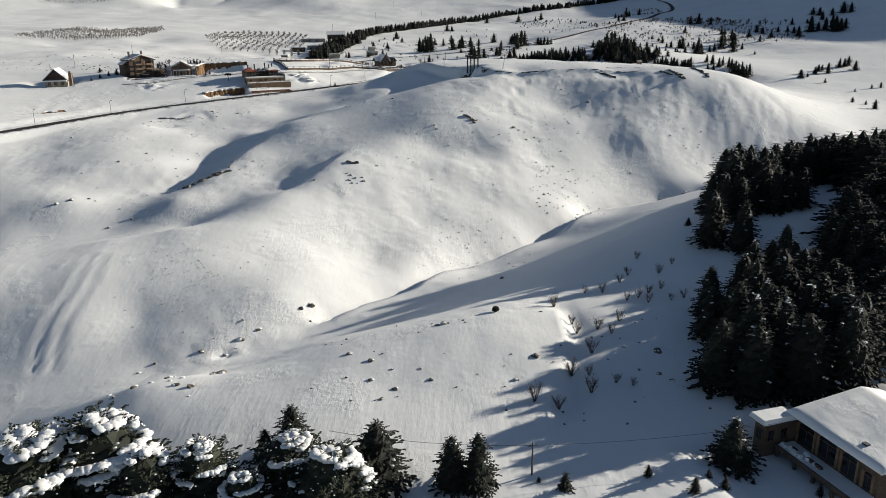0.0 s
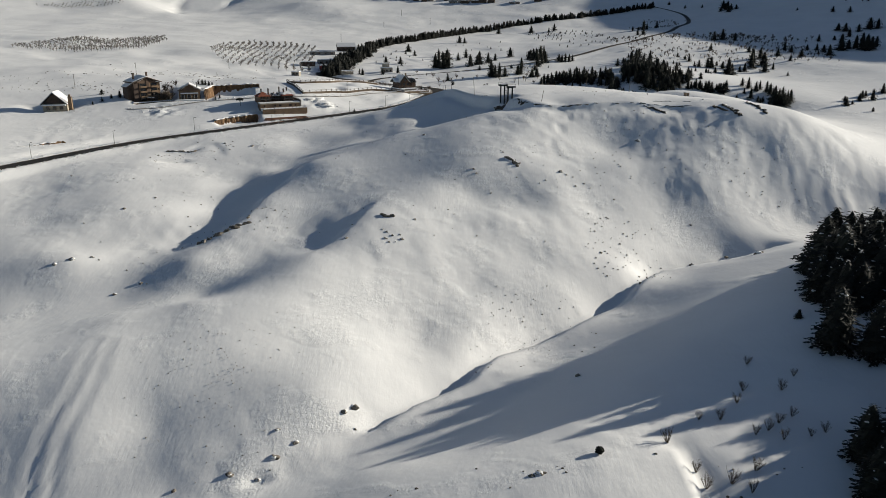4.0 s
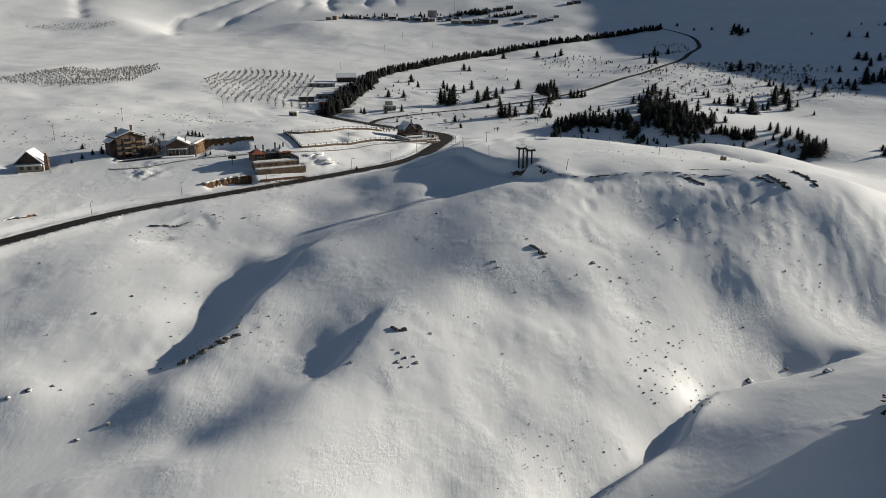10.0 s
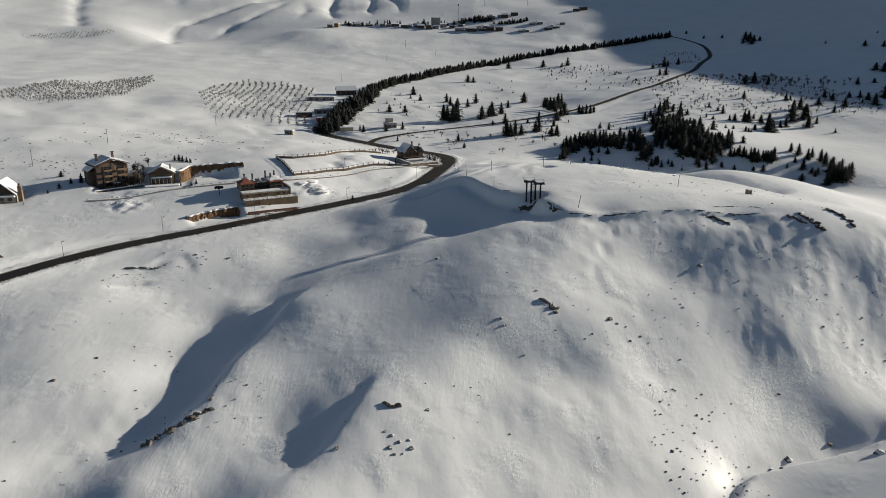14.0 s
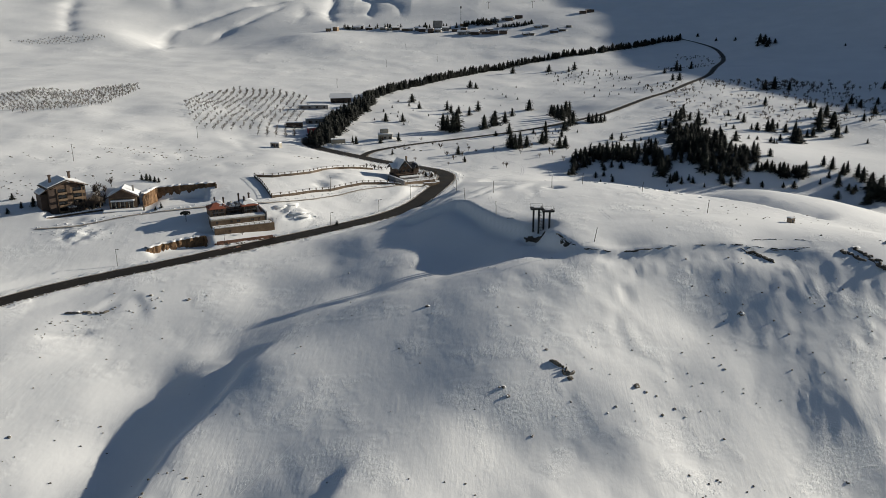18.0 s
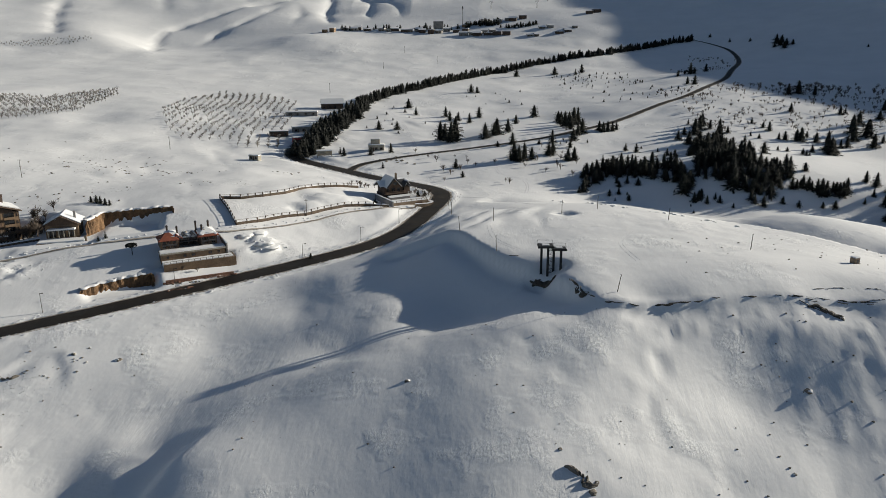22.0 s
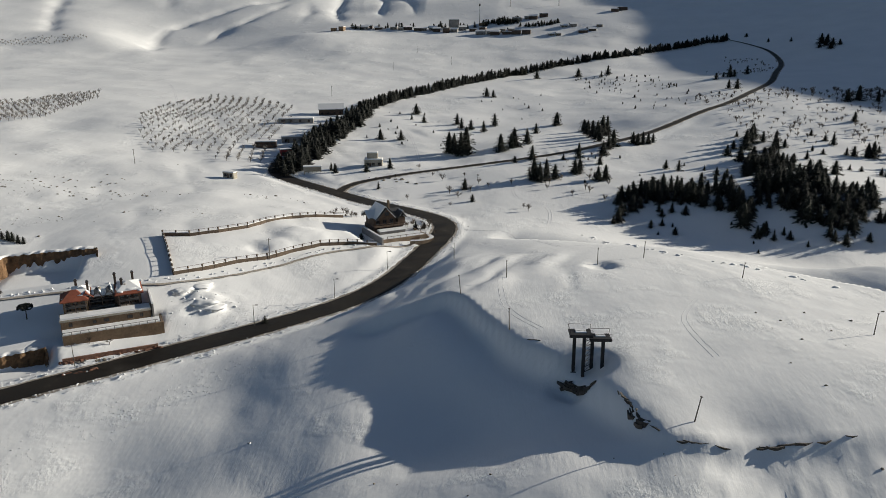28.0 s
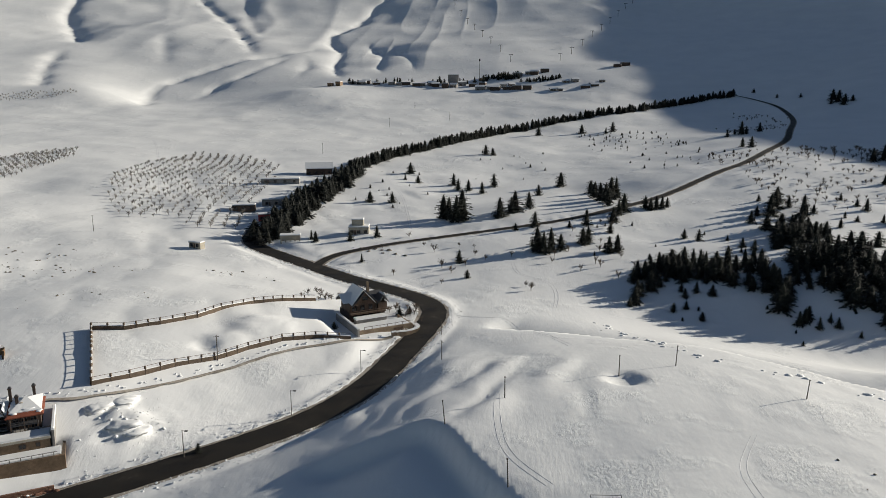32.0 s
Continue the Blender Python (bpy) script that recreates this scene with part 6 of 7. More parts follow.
part("stair_wall_snow", Geo().box(-2.5, -1.7, -14.1, 6.1, 2.2, 2.5, 0.1), SNOW, chalet)

# the walled forecourt in front of the chalet, with steps, a garage and a railing
for k in range(12):
    a = -0.3 + 1.9 * k / 11
    part("forecourt_wall", Geo().box(11.0 + 8.2 * math.sin(a) - 0.8, 11.0 + 8.2 * math.sin(a) + 0.8, -9.6 - 7.4 * math.cos(a) - 0.4, -9.6 - 7.4 * math.cos(a) + 0.4, -2.2, 0.5 - 0.1 * k), STONE, chalet)
    part("forecourt_snow", Geo().box(11.0 + 8.2 * math.sin(a) - 0.85, 11.0 + 8.2 * math.sin(a) + 0.85, -9.6 - 7.4 * math.cos(a) - 0.45, -9.6 - 7.4 * math.cos(a) + 0.45, 0.5 - 0.1 * k, 0.8 - 0.1 * k, 0.1), SNOW, chalet)
for k in range(10):
    part("step", Geo().box(-1.7, -0.2, -13.4 + 1.3 * k, -12.1 + 1.3 * k, -1.8, -1.4 + 0.3 * k), GREY, chalet)
for k in range(7):
    part("railing_post", Geo().box(0.6 + 2.6 * k, 0.72 + 2.6 * k, -11.9, -11.78, 0.75, 1.8), TIMBER, chalet)
part("railing", Geo().box(0.6, 16.4, -11.88, -11.8, 1.7, 1.82), TIMBER, chalet)
part("dormer", Geo().gable(9.8, 13.8, -0.9, 4.0, 5.4, 7.8, 0.22, False), SLATE, chalet)
part("dormer_wall", Geo().box(10.2, 13.2, -0.3, 4.0, 3.0, 5.6), TIMBER, chalet)
part("dormer_snow", Geo().gable(11.4, 13.9, 0.4, 4.1, 5.75, 7.9, 0.3, False), SNOW, chalet)


def low_house(name, x, y, turn, w, d, h, wall, label, flat=True, openings=3, z=None, roof_mat=None, ridge=1.8):
    hs = root(name, x, y, (ground_at(x, y) if z is None else z) - 0.4, turn, 1, label, "house")
    part("wall", Geo().box(0, w, 0, d, 0, h + 0.4), wall, hs)
    if flat:
        part("parapet", Geo().box(-0.2, w + 0.2, -0.2, d + 0.2, h + 0.4, h + 0.65), wall, hs)
        part("roof_snow", Geo().box(-0.1, w + 0.1, -0.1, d + 0.1, h + 0.65, h + 1.05, 0.15), SNOW, hs)
    else:
        part("roof", Geo().gable(-0.5, w + 0.5, -0.6, d + 0.6, h + 0.3, h + 0.3 + ridge, 0.2, True), roof_mat or SLATE, hs)
        part("roof_snow", Geo().gable(-0.6, w + 0.6, -0.7, d + 0.7, h + 0.52, h + 0.55 + ridge, 0.35, True), SNOW, hs)
    for k in range(openings):
        window(hs, w * (k + 0.5) / openings, 0, 1.0, min(1.4, w / openings * 0.5), 1.4)
    part("door", Geo().box(w * 0.5 / openings + 0.9, w * 0.5 / openings + 1.8, -0.06, 0, 0.4, 2.4), TIMBER, hs)
    return hs


white = root("steep_roofed_house", -184.5, 338.5, 51.4, 12, 1, "small tan house with a steep snow-covered roof and a stone tower", "house")
part("wall", Geo().box(0, 10, 0, 9, 0, 3.6), PALE, white)
part("gable_wall", Geo().add([(0.2, 0, 3.6), (9.8, 0, 3.6), (5, 0, 8.2), (0.2, 9, 3.6), (9.8, 9, 3.6), (5, 9, 8.2)], [(0, 1, 2), (5, 4, 3), (0, 2, 5, 3), (1, 4, 5, 2)]), BROWN, white)
part("roof", Geo().gable(-0.8, 10.8, -1.0, 9.8, 3.0, 8.4, 0.22, False), SLATE, white)
part("roof_snow", Geo().gable(-0.9, 10.9, -0.9, 9.9, 3.3, 8.7, 0.35, False), SNOW, white)
part("porch_roof", Geo().box(0, 10.4, -2.4, 0, 2.7, 2.9), PALE, white)
part("porch_snow", Geo().box(-0.1, 10.5, -2.5, -0.02, 2.9, 3.3, 0.12), SNOW, white)
part("tower", Geo().box(10.9, 12.6, 0.5, 2.3, 0, 6.6, 0.15).box(11.3, 12.1, 0.9, 1.8, 6.6, 7.6), OCHRE_STONE, white)
for k in range(3):
    window(white, 2 + 3 * k, 0, 0.9, 1.6, 1.5)
box_house = low_house("flat_roofed_house", -45.2, 541.5, 4, 8.5, 6.5, 3.0, PALE, "small flat-roofed yellow house beside the loop road", True, 3)
part("upper_room", Geo().box(1.2, 6.2, 2.0, 6.4, 3.9, 6.6), PALE, box_house)
part("upper_snow", Geo().box(1.1, 6.3, 1.9, 6.5, 6.6, 7.0, 0.12), SNOW, box_house)
low_house("barn", -97, 690, 12, 16, 10, 3.6, BROWN, "brown barn with a broad snow-covered roof by the orchard", False, 4, None, TIMBER, 3.2)
low_house("long_shed", -117, 660, 6, 22, 5, 2.4, GREY, "long low grey shed under snow", True, 4)
low_house("red_shed", -94.5, 577, 20, 6, 4, 3.0, RED_SHED, "red painted shed with a snow-covered roof", True, 2)
low_house("farm_shed", -112, 592, 10, 11, 5, 2.6, BROWN, "brown farm shed half buried in snow", True, 3)
low_house("farm_shed", -101, 606, 16, 14, 6, 3.0, GREY, "grey farm shed half buried in snow", True, 3)
low_house("container", -104, 514, -24, 6.0, 2.4, 2.2, PALE, "pale container half buried beside the lane", True, 2)
ruin = root("gate_pavilion", -71.5, 529, ground_at(-71.5, 529) - 0.2, 12, 1, "pale roofless pavilion of pillars and low walls", "pavilion")
for k in range(5):
    part("pillar", Geo().box(1.9 * k, 1.9 * k + 0.5, 0, 0.5, 0, 3.4), PALE, ruin)
part("back_wall", Geo().box(0, 8.1, 3.2, 3.6, 0, 3.0), PALE, ruin)
part("lintel", Geo().box(-0.1, 8.2, -0.1, 0.6, 3.4, 3.8), PALE, ruin)
part("snow_cover", Geo().box(-0.2, 8.3, -0.2, 3.8, 3.8, 4.1, 0.1), SNOW, ruin)

# the far village under the mountain
house_rng = random.Random(31)
for x, y, w, h, wall, label in [(-180, 1178, 15, 6, OCHRE_STONE, "far pale yellow house on the snowy slope"), (-158, 1203, 20, 4, GREY, "far low grey building of the village"), (-140, 1205, 22, 4.5, BROWN, "far low brown building of the village"),
                                (-106, 1196, 16, 4, GREY, "far low grey building of the village"), (-88, 1190, 22, 4, BROWN, "far low brown building of the village"), (-66, 1187, 18, 5, GREY, "far low grey building of the village"),
                                (-50, 1184, 20, 6, BROWN, "far low brown building of the village"), (-30, 1200, 16, 12, GREY, "far tall grey hotel of the village"), (-28, 1184, 18, 5, GREY, "far low grey building of the village"),
                                (-4, 1186, 20, 5, BROWN, "far low brown building of the village"), (4, 1160, 22, 5, GREY, "far low grey building of the village"), (22, 1152, 24, 5, BROWN, "far low brown building of the village"),
                                (34, 1166, 18, 5, GREY, "far low grey building of the village"), (48, 1150, 20, 7, BROWN, "far brown building of the village"), (52, 1226, 26, 6, GREY, "far grey building above the trees"),
                                (74, 1230, 24, 6, BROWN, "far brown building above the trees"), (92, 1134, 14, 3.5, GREY, "far low grey hut beside the road"), (128, 1137, 20, 4, BROWN, "far low brown hut beside the road"), (142, 1150, 16, 4, GREY, "far low grey hut"),
                                (110, 1170, 18, 4, GREY, "far low grey building of the village"), (8, 1216, 12, 4, OCHRE_STONE, "far tan hut beside the mast"), (182, 1240, 20, 5, BROWN, "far low brown building in the shade")]:
    for part_of in range(1 if h > 8 else 2):
        long = w * (0.8 if h > 8 else house_rng.uniform(0.38, 0.55))
        low_house("village_house", x + part_of * w * 0.62, y + house_rng.uniform(-9, 9) * part_of, house_rng.uniform(-14, 14), long, house_rng.uniform(7, 10), h * (1 if h > 8 else house_rng.uniform(0.6, 0.95)), wall, label, house_rng.random() < 0.5, max(2, int(long / 4)))
mast = root("radio_mast", 9, 1224, ground_at(9, 1224), 0, 1, "tall thin steel mast above the far village", "mast")
part("shaft", Geo().tube((0, 0, -0.5), (0, 0, 24), 0.35, 0.2, 6), STEEL, mast)
part("head", Geo().box(-0.9, 0.9, -0.5, 0.5, 23, 26), STEEL, mast)

# two drag lifts on the mountain
for line, count in ((((-40, 1740), (52, 1310)), 8), (((290, 1700), (121, 1317)), 9)):
    for k in range(count):
        u = k / (count - 1)
        x, y = line[0][0] + (line[1][0] - line[0][0]) * u, line[0][1] + (line[1][1] - line[0][1]) * u
        ob = root("lift_pylon", x, y, ground_at(x, y), 14, 1, "thin dark T-shaped ski lift pylon on the mountain slope", "lift pylon", "pylons of the drag lifts")
        part("mast", Geo().tube((0, 0, -1), (0, 0, 10), 0.4, 0.3, 6), STEEL, ob)
        part("crossbar", Geo().box(-2.6, 2.6, -0.25, 0.25, 9.6, 10.1), STEEL, ob)
        for side in (-2.4, 2.4):
            part("pulley", Geo().box(side - 0.25, side + 0.25, -1.0, 1.0, 9.1, 9.6), STEEL, ob)

# ---- roads ----
def ribbon(name, curve, half, lift, mat, label, wobble=0.0, kind="structure"):
    """A road surface with a worn, uneven edge and a slight camber."""
    pts = [Vector(p) for p in curve]
    rng = random.Random(len(pts))
    g, rows = Geo(), []
    for i, p in enumerate(pts):
        d = pts[min(i + 1, len(pts) - 1)] - pts[max(i - 1, 0)]
        n = Vector((-d.y, d.x, 0)).normalized()
        l, r = half * (1 + rng.uniform(-wobble, wobble)), half * (1 + rng.uniform(-wobble, wobble))
        rows.append([p + n * s + Vector((0, 0, lift - 0.05 * abs(s) / half)) for s in (-l, -l / 2, 0, r / 2, r)])
    g.v = [tuple(v) for row in rows for v in row]
    g.f = [(i * 5 + k, i * 5 + k + 5, i * 5 + k + 6, i * 5 + k + 1) for i in range(len(rows) - 1) for k in range(4)]
    g.f = [tuple(reversed(f)) for f in g.f]
    return lone(name, g, mat, label, "road", kind=kind, smooth_faces=True)


ribbon("road_shoulder", rounded(ROAD, 1.5), 4.9, 0.03, SLUSH, "dirty brown slush along the road edges", 0.09)
ribbon("loop_shoulder", [p for p in rounded(LOOP_ROAD, 3)], 2.7, 0.04, SLUSH, "dirty slush along the loop road", 0.12)
ribbon("road", rounded(ROAD, 2), 3.7, 0.1, ASPHALT, "wet dark asphalt mountain road cleared of snow", 0.05)
ribbon("road_loop", [p for p in rounded(LOOP_ROAD, 4)], 1.95, 0.12, ASPHALT, "narrow wet asphalt loop road through the valley", 0.06)
LANE = [(-146, 340, 0), (-138, 341.4, 0), (-130, 344, 0), (-116, 352, 0), (-105, 356.4, 0), (-93, 360, 0), (-77, 365, 0), (-69, 367.6, 0), (-59.5, 375, 0), (-47, 388.6, 0), (-34.8, 402, 0), (-20, 412.4, 0), (-11, 421, 0)]
lane = [(x, y, ground_at(x, y)) for x, y, z in rounded(LANE, 2)]
ribbon("lane", lane, 0.75, 0.16, SLUSH, "narrow slushy lane below the fenced yard", 0.25)

TRACKS = [[(14, 361), (14, 346), (15.5, 337), (21, 328)], [(55, 343), (50, 333), (49, 325), (50, 312)], [(-36, 798), (-45, 726), (-46, 685), (-33, 642), (-25, 596), (-20, 554)],
          [(-286, 768), (-283, 822), (-252, 824), (-191, 691), (-157, 613), (-136, 573), (-114, 550), (-91, 540)], [(-194, 535), (-181, 556), (-171, 583)], [(-1, 441), (11, 438), (19, 436), (27, 416), (32, 397)],
          [(23, 502), (25, 489), (34, 480), (36, 468), (34, 453)], [(-150, 300), (-135, 262), (-128, 240), (-118, 205)], [(-28, 226), (-46, 196), (-64, 172), (-84, 150)], [(134, 1122), (173, 1104), (210, 1110), (293, 1109)], [(-179, 462), (-176, 483), (-168, 510), (-156, 535), (-149, 537)]]
for line in TRACKS:
    far = line[0][1] > 500
    for side in (-0.55, 0.55):
        path = [(x + side, y + side * 0.3, 0) for x, y in line]
        ribbon("snow_track", [(x, y, ground_at(x, y)) for x, y, z in rounded(path, 4 if far else 1.5)], 0.34 if far else 0.08, 0.03, TRACK, "narrow packed track across the snow", 0.3)

# ploughed lumps of snow along the road
rng = random.Random(77)
g = Geo()
for curve, half, dense in ((ROAD_CURVE, 4.8, 26), (LOOP_CURVE, 3.5, 6)):
    for p, q in zip(curve[:-1], curve[1:]):
        if p[1] < 180 or p[1] > 640:
            continue
        d = (Vector(q) - Vector(p)).normalized()
        n = Vector((-d.y, d.x, 0))
        for side in (-1, 1):
            for k in range(dense):
                c = Vector(p).lerp(Vector(q), rng.random()) + n * side * (half + abs(rng.gauss(0, 1.2)) - 0.3)
                if min((c.x + 50) ** 2 + (c.y - 505) ** 2, (c.x + 44) ** 2 + (c.y - 512) ** 2) < 120:
                    continue
                s = rng.uniform(0.05, 0.14) + 0.2 * rng.random() ** 7
                g.blob((c.x, c.y, p[2] + 0.25 + rng.uniform(0, 0.35)), (s, s * rng.uniform(0.7, 1.2), s * 0.7), rng, 0.3, 3, 5)
for p, q in zip(lane[:-1], lane[1:]):
    for k in range(2):
        c = Vector(p).lerp(Vector(q), rng.random()) + Vector((rng.uniform(-1.8, -0.6), rng.uniform(0.8, 2.2), 0))
        s = rng.uniform(0.08, 0.34)
        g.blob((c.x, c.y, ground_at(c.x, c.y) + 0.1), (s, s, s * 0.8), rng, 0.3, 3, 5)
lone("ploughed_snow", g, SNOW, "broken lumps of ploughed snow along the road", "snow lumps", kind="stuff")

# ---- the old lift frame on the rim ----
frame_thing = root("lift_tower", 28.0, 313.2, 61.1, 0, 0.92, "dark steel lift frame with two platforms on the snowy rim", "lift tower")
for x, y, z, top in ((-2.4, 0.9, -3.0, 5.4), (-0.8, -0.9, -3.8, 5.4), (1.0, 0.7, -3.2, 4.6), (2.8, -0.7, -3.4, 4.6)):
    part("column", Geo().box(x - 0.3, x + 0.3, y - 0.3, y + 0.3, z - 0.6, top).box(x - 0.55, x + 0.55, y - 0.55, y + 0.55, z - 0.6, z + 0.3), STEEL, frame_thing)
upper = part("platform", Geo().box(-3.6, 0.6, -1.7, 1.7, 5.4, 5.75).box(-3.7, 0.7, -1.8, -1.6, 5.3, 5.9), STEEL, frame_thing)
lower = part("platform", Geo().box(0.2, 4.2, -1.5, 1.5, 4.6, 4.95).box(0.1, 4.3, -1.6, -1.4, 4.5, 5.1), STEEL, frame_thing)
for ob, x0, x1, y0, y1, z in ((upper, -3.6, 0.6, -1.7, 1.7, 5.75), (lower, 0.2, 4.2, -1.5, 1.5, 4.95)):
    part("platform_snow", Geo().box(x0 + 1.2, x1 - 0.9, y0 + 1.4, y1 - 0.2, z, z + 0.12, 0.1), SNOW, ob)
    for a, b in ((x0, y0), (x1, y0), (x0, y1), (x1, y1)):
        part("railing_post", Geo().tube((a, b, z), (a, b, z + 1.0), 0.035, 0.035, 5), STEEL, ob)
    part("railing", Geo().tube((x0, y0, z + 1), (x1, y0, z + 1), 0.03, 0.03, 5).tube((x0, y1, z + 1), (x1, y1, z + 1), 0.03, 0.03, 5).tube((x0, y0, z + 1), (x0, y1, z + 1), 0.03, 0.03, 5), STEEL, ob)
for k in range(8):
    z0 = -3.2 + k * 1.05
    part("brace", Geo().tube((-0.8, -0.9, z0), (1.0, 0.7, z0 + 0.1), 0.09, 0.09, 5).tube((-0.8, -0.9, z0), (1.0, 0.7, z0 + 1.0), 0.05, 0.05, 5), STEEL, frame_thing)
part("beam", Geo().box(0.8, 3.0, -0.2, 0.15, 4.2, 4.6).box(-2.6, -0.6, -0.2, 0.2, 5.0, 5.4), STEEL, frame_thing)

# ---- poles ----
for x, y, h, lean in [(0.5, 421.8, 4.2, 0), (2, 395.3, 4.4, 0), (15.4, 356.8, 4.0, 0), (5, 346.6, 4.2, -5), (38.5, 371, 4.2, 0), (51.1, 376.8, 4.2, 2), (70.2, 359.5, 3.6, 4), (40.5, 290.5, 4.0, 9), (15, 328, 4.4, -2), (83, 325, 4.2, 3)]:
    ob = lone("marker_pole", Geo().tube((0, 0, -0.5), (0, 0, h), 0.11, 0.08, 6).box(-0.14, 0.14, -0.14, 0.14, h, h + 0.12), POLE, "thin weathered wooden pole in the plateau snow", "pole", "poles on the plateau")
    ob.matrix_basis = pose(x, y, ground_at(x, y), 0, lean, 0)
for x, y, h in [(-44.6, 356.2, 5.6), (-28.4, 373.6, 5.6), (-17.2, 395.6, 5.6), (-78, 335.5, 5.6), (-108, 318, 5.6), (-133, 293, 5.6), (-154, 268, 5.6)]:
    ob = root("street_lamp", x, y, ground_at(x, y), 0, 1, "thin grey street lamp on the snowy verge", "street lamp", "street lamps along the road")
    part("pole", Geo().tube((0, 0, -0.4), (0, 0, h), 0.09, 0.06, 6), POLE, ob)
    part("arm", Geo().tube((0, 0, h - 0.1), (0.9, -0.5, h + 0.15), 0.045, 0.04, 5), POLE, ob)
    part("lamp_head", Geo().box(0.7, 1.3, -0.75, -0.4, h + 0.1, h + 0.25, 0.04), STEEL, ob)
for x, y, h in [(-50, 391.5, 6.2), (-151.6, 532, 7), (-107, 789, 8), (-192.8, 388.8, 7.5), (-180.4, 440, 8), (-168.5, 335, 7), (27.8, 38.5, 4.6), (-130, 640, 7), (-76, 950, 8), (-20, 990, 8), (-60, 1050, 8)]:
    ob = root("utility_pole", x, y, ground_at(x, y), 20, 1, "dark wooden utility pole with a short crossarm", "utility pole", "utility poles")
    part("pole", Geo().tube((0, 0, -0.5), (0, 0, h), 0.13, 0.09, 6), POLE, ob)
    part("crossarm", Geo().box(-0.6, 0.6, -0.05, 0.05, h - 0.5, h - 0.38), POLE, ob)
wire = Geo()
span = [Vector((27.8, 38.5, ground_at(27.8, 38.5) + 4.2)), Vector((62, 43, 34.2))]
for a, b in ((span[0], span[1]), (Vector((2, 43, ground_at(2, 43) + 4.0)), span[0])):
    last = a
    for k in range(1, 15):
        u = k / 14
        p = a.lerp(b, u) - Vector((0, 0, 1.4 * 4 * u * (1 - u) * 0.5))
        wire.tube(last, p, 0.02, 0.02, 4)
        last = p
lone("overhead_wire", wire, STEEL, "thin sagging dark cable from pole to villa", "cable")

# ---- the fenced yard ----
YARD = [(-69.7, 371.7), (-64, 377), (-57.4, 385), (-50.7, 391.4), (-44.9, 398.6), (-38.4, 405.2), (-31, 410), (-22.4, 412.4)]
YARD_BACK = [(-83, 398), (-75.9, 400), (-69, 405), (-62.3, 412.3), (-58.8, 420.5), (-52.6, 429.6), (-46, 435), (-38, 442)]
fence = root("yard_fence", -69.7, 371.7, 0, 0, 1, "low brown stone wall with posts and rails round a snowy yard", "fence")
fence.matrix_basis = Matrix.Identity(4)
for line in (YARD, YARD_BACK, [(-69.7, 371.7), (-76.3, 385), (-83, 398)]):
    for a, b in zip(line[:-1], line[1:]):
        a, b = Vector((*a, ground_at(*a))), Vector((*b, ground_at(*b)))
        d = (b - a)
        n = Vector((-d.y, d.x, 0)).normalized() * 0.2
        up = Vector((0, 0, 1.0))
        low = Vector((0, 0, -0.5))
        part("wall_panel", Geo().add([a - n + low, b - n + low, b + n + low, a + n + low, a - n + up, b - n + up, b + n + up, a + n + up], [(3, 2, 1, 0), (4, 5, 6, 7), (0, 1, 5, 4), (1, 2, 6, 5), (2, 3, 7, 6), (3, 0, 4, 7)]), VILLA_STONE, fence)
        cap = n * 1.15
        part("wall_snow", Geo().add([a - cap + up, b - cap + up, b + cap + up, a + cap + up, a - n * 0.6 + up * 1.16, b - n * 0.6 + up * 1.16, b + n * 0.6 + up * 1.16, a + n * 0.6 + up * 1.16], [(4, 5, 6, 7), (0, 1, 5, 4), (1, 2, 6, 5), (2, 3, 7, 6), (3, 0, 4, 7)]), SNOW, fence)
        part("rail", Geo().tube(a + up * 1.75, b + up * 1.75, 0.05, 0.05, 5), TIMBER, fence)
        count = max(1, round(d.length / 3.2))
        for k in range(count):
            c = a.lerp(b, k / count)
            part("post", Geo().box(c.x - 0.2, c.x + 0.2, c.y - 0.2, c.y + 0.2, c.z - 0.3, c.z + 1.8, 0.02), VILLA_STONE, fence)

# ---- rocks ----
def rock_geo(rng_, n=1, spread=0.0, flat=0.6, rough=0.32):
    g_ = Geo()
    for k in range(n):
        s = 1.0 if n == 1 else rng_.uniform(0.4, 1.0)
        g_.blob((rng_.uniform(-spread, spread), rng_.uniform(-spread, spread), 0.12 * s), (s, s * rng_.uniform(0.7, 1.1), s * flat), rng_, rough, 5, 7)
    return g_


def cap_geo(rng_):
    return Geo().blob((0.12, 0.16, 0.34), (0.78, 0.72, 0.32), rng_, 0.22, 5, 8, -0.2)


rock_rng = random.Random(12)
ROCKS = [rock_geo(rock_rng).mesh("rock", ROCK) for k in range(6)]
CAPS = [cap_geo(rock_rng).mesh("snow_cap", SNOW, True) for k in range(4)]


def boulder(x, y, s, label="dark boulder capped with fresh snow", cap=True, group="boulders on the slopes"):
    s *= 0.8
    ob = root("boulder", x, y, ground_at(x, y) - 0.22 * s, rock_rng.uniform(0, 360), s, label, "boulder", group)
    part("rock", ROCKS[rock_rng.randrange(6)], ROCK, ob)
    if cap:
        part("snow_cap", CAPS[rock_rng.randrange(4)], SNOW, ob)


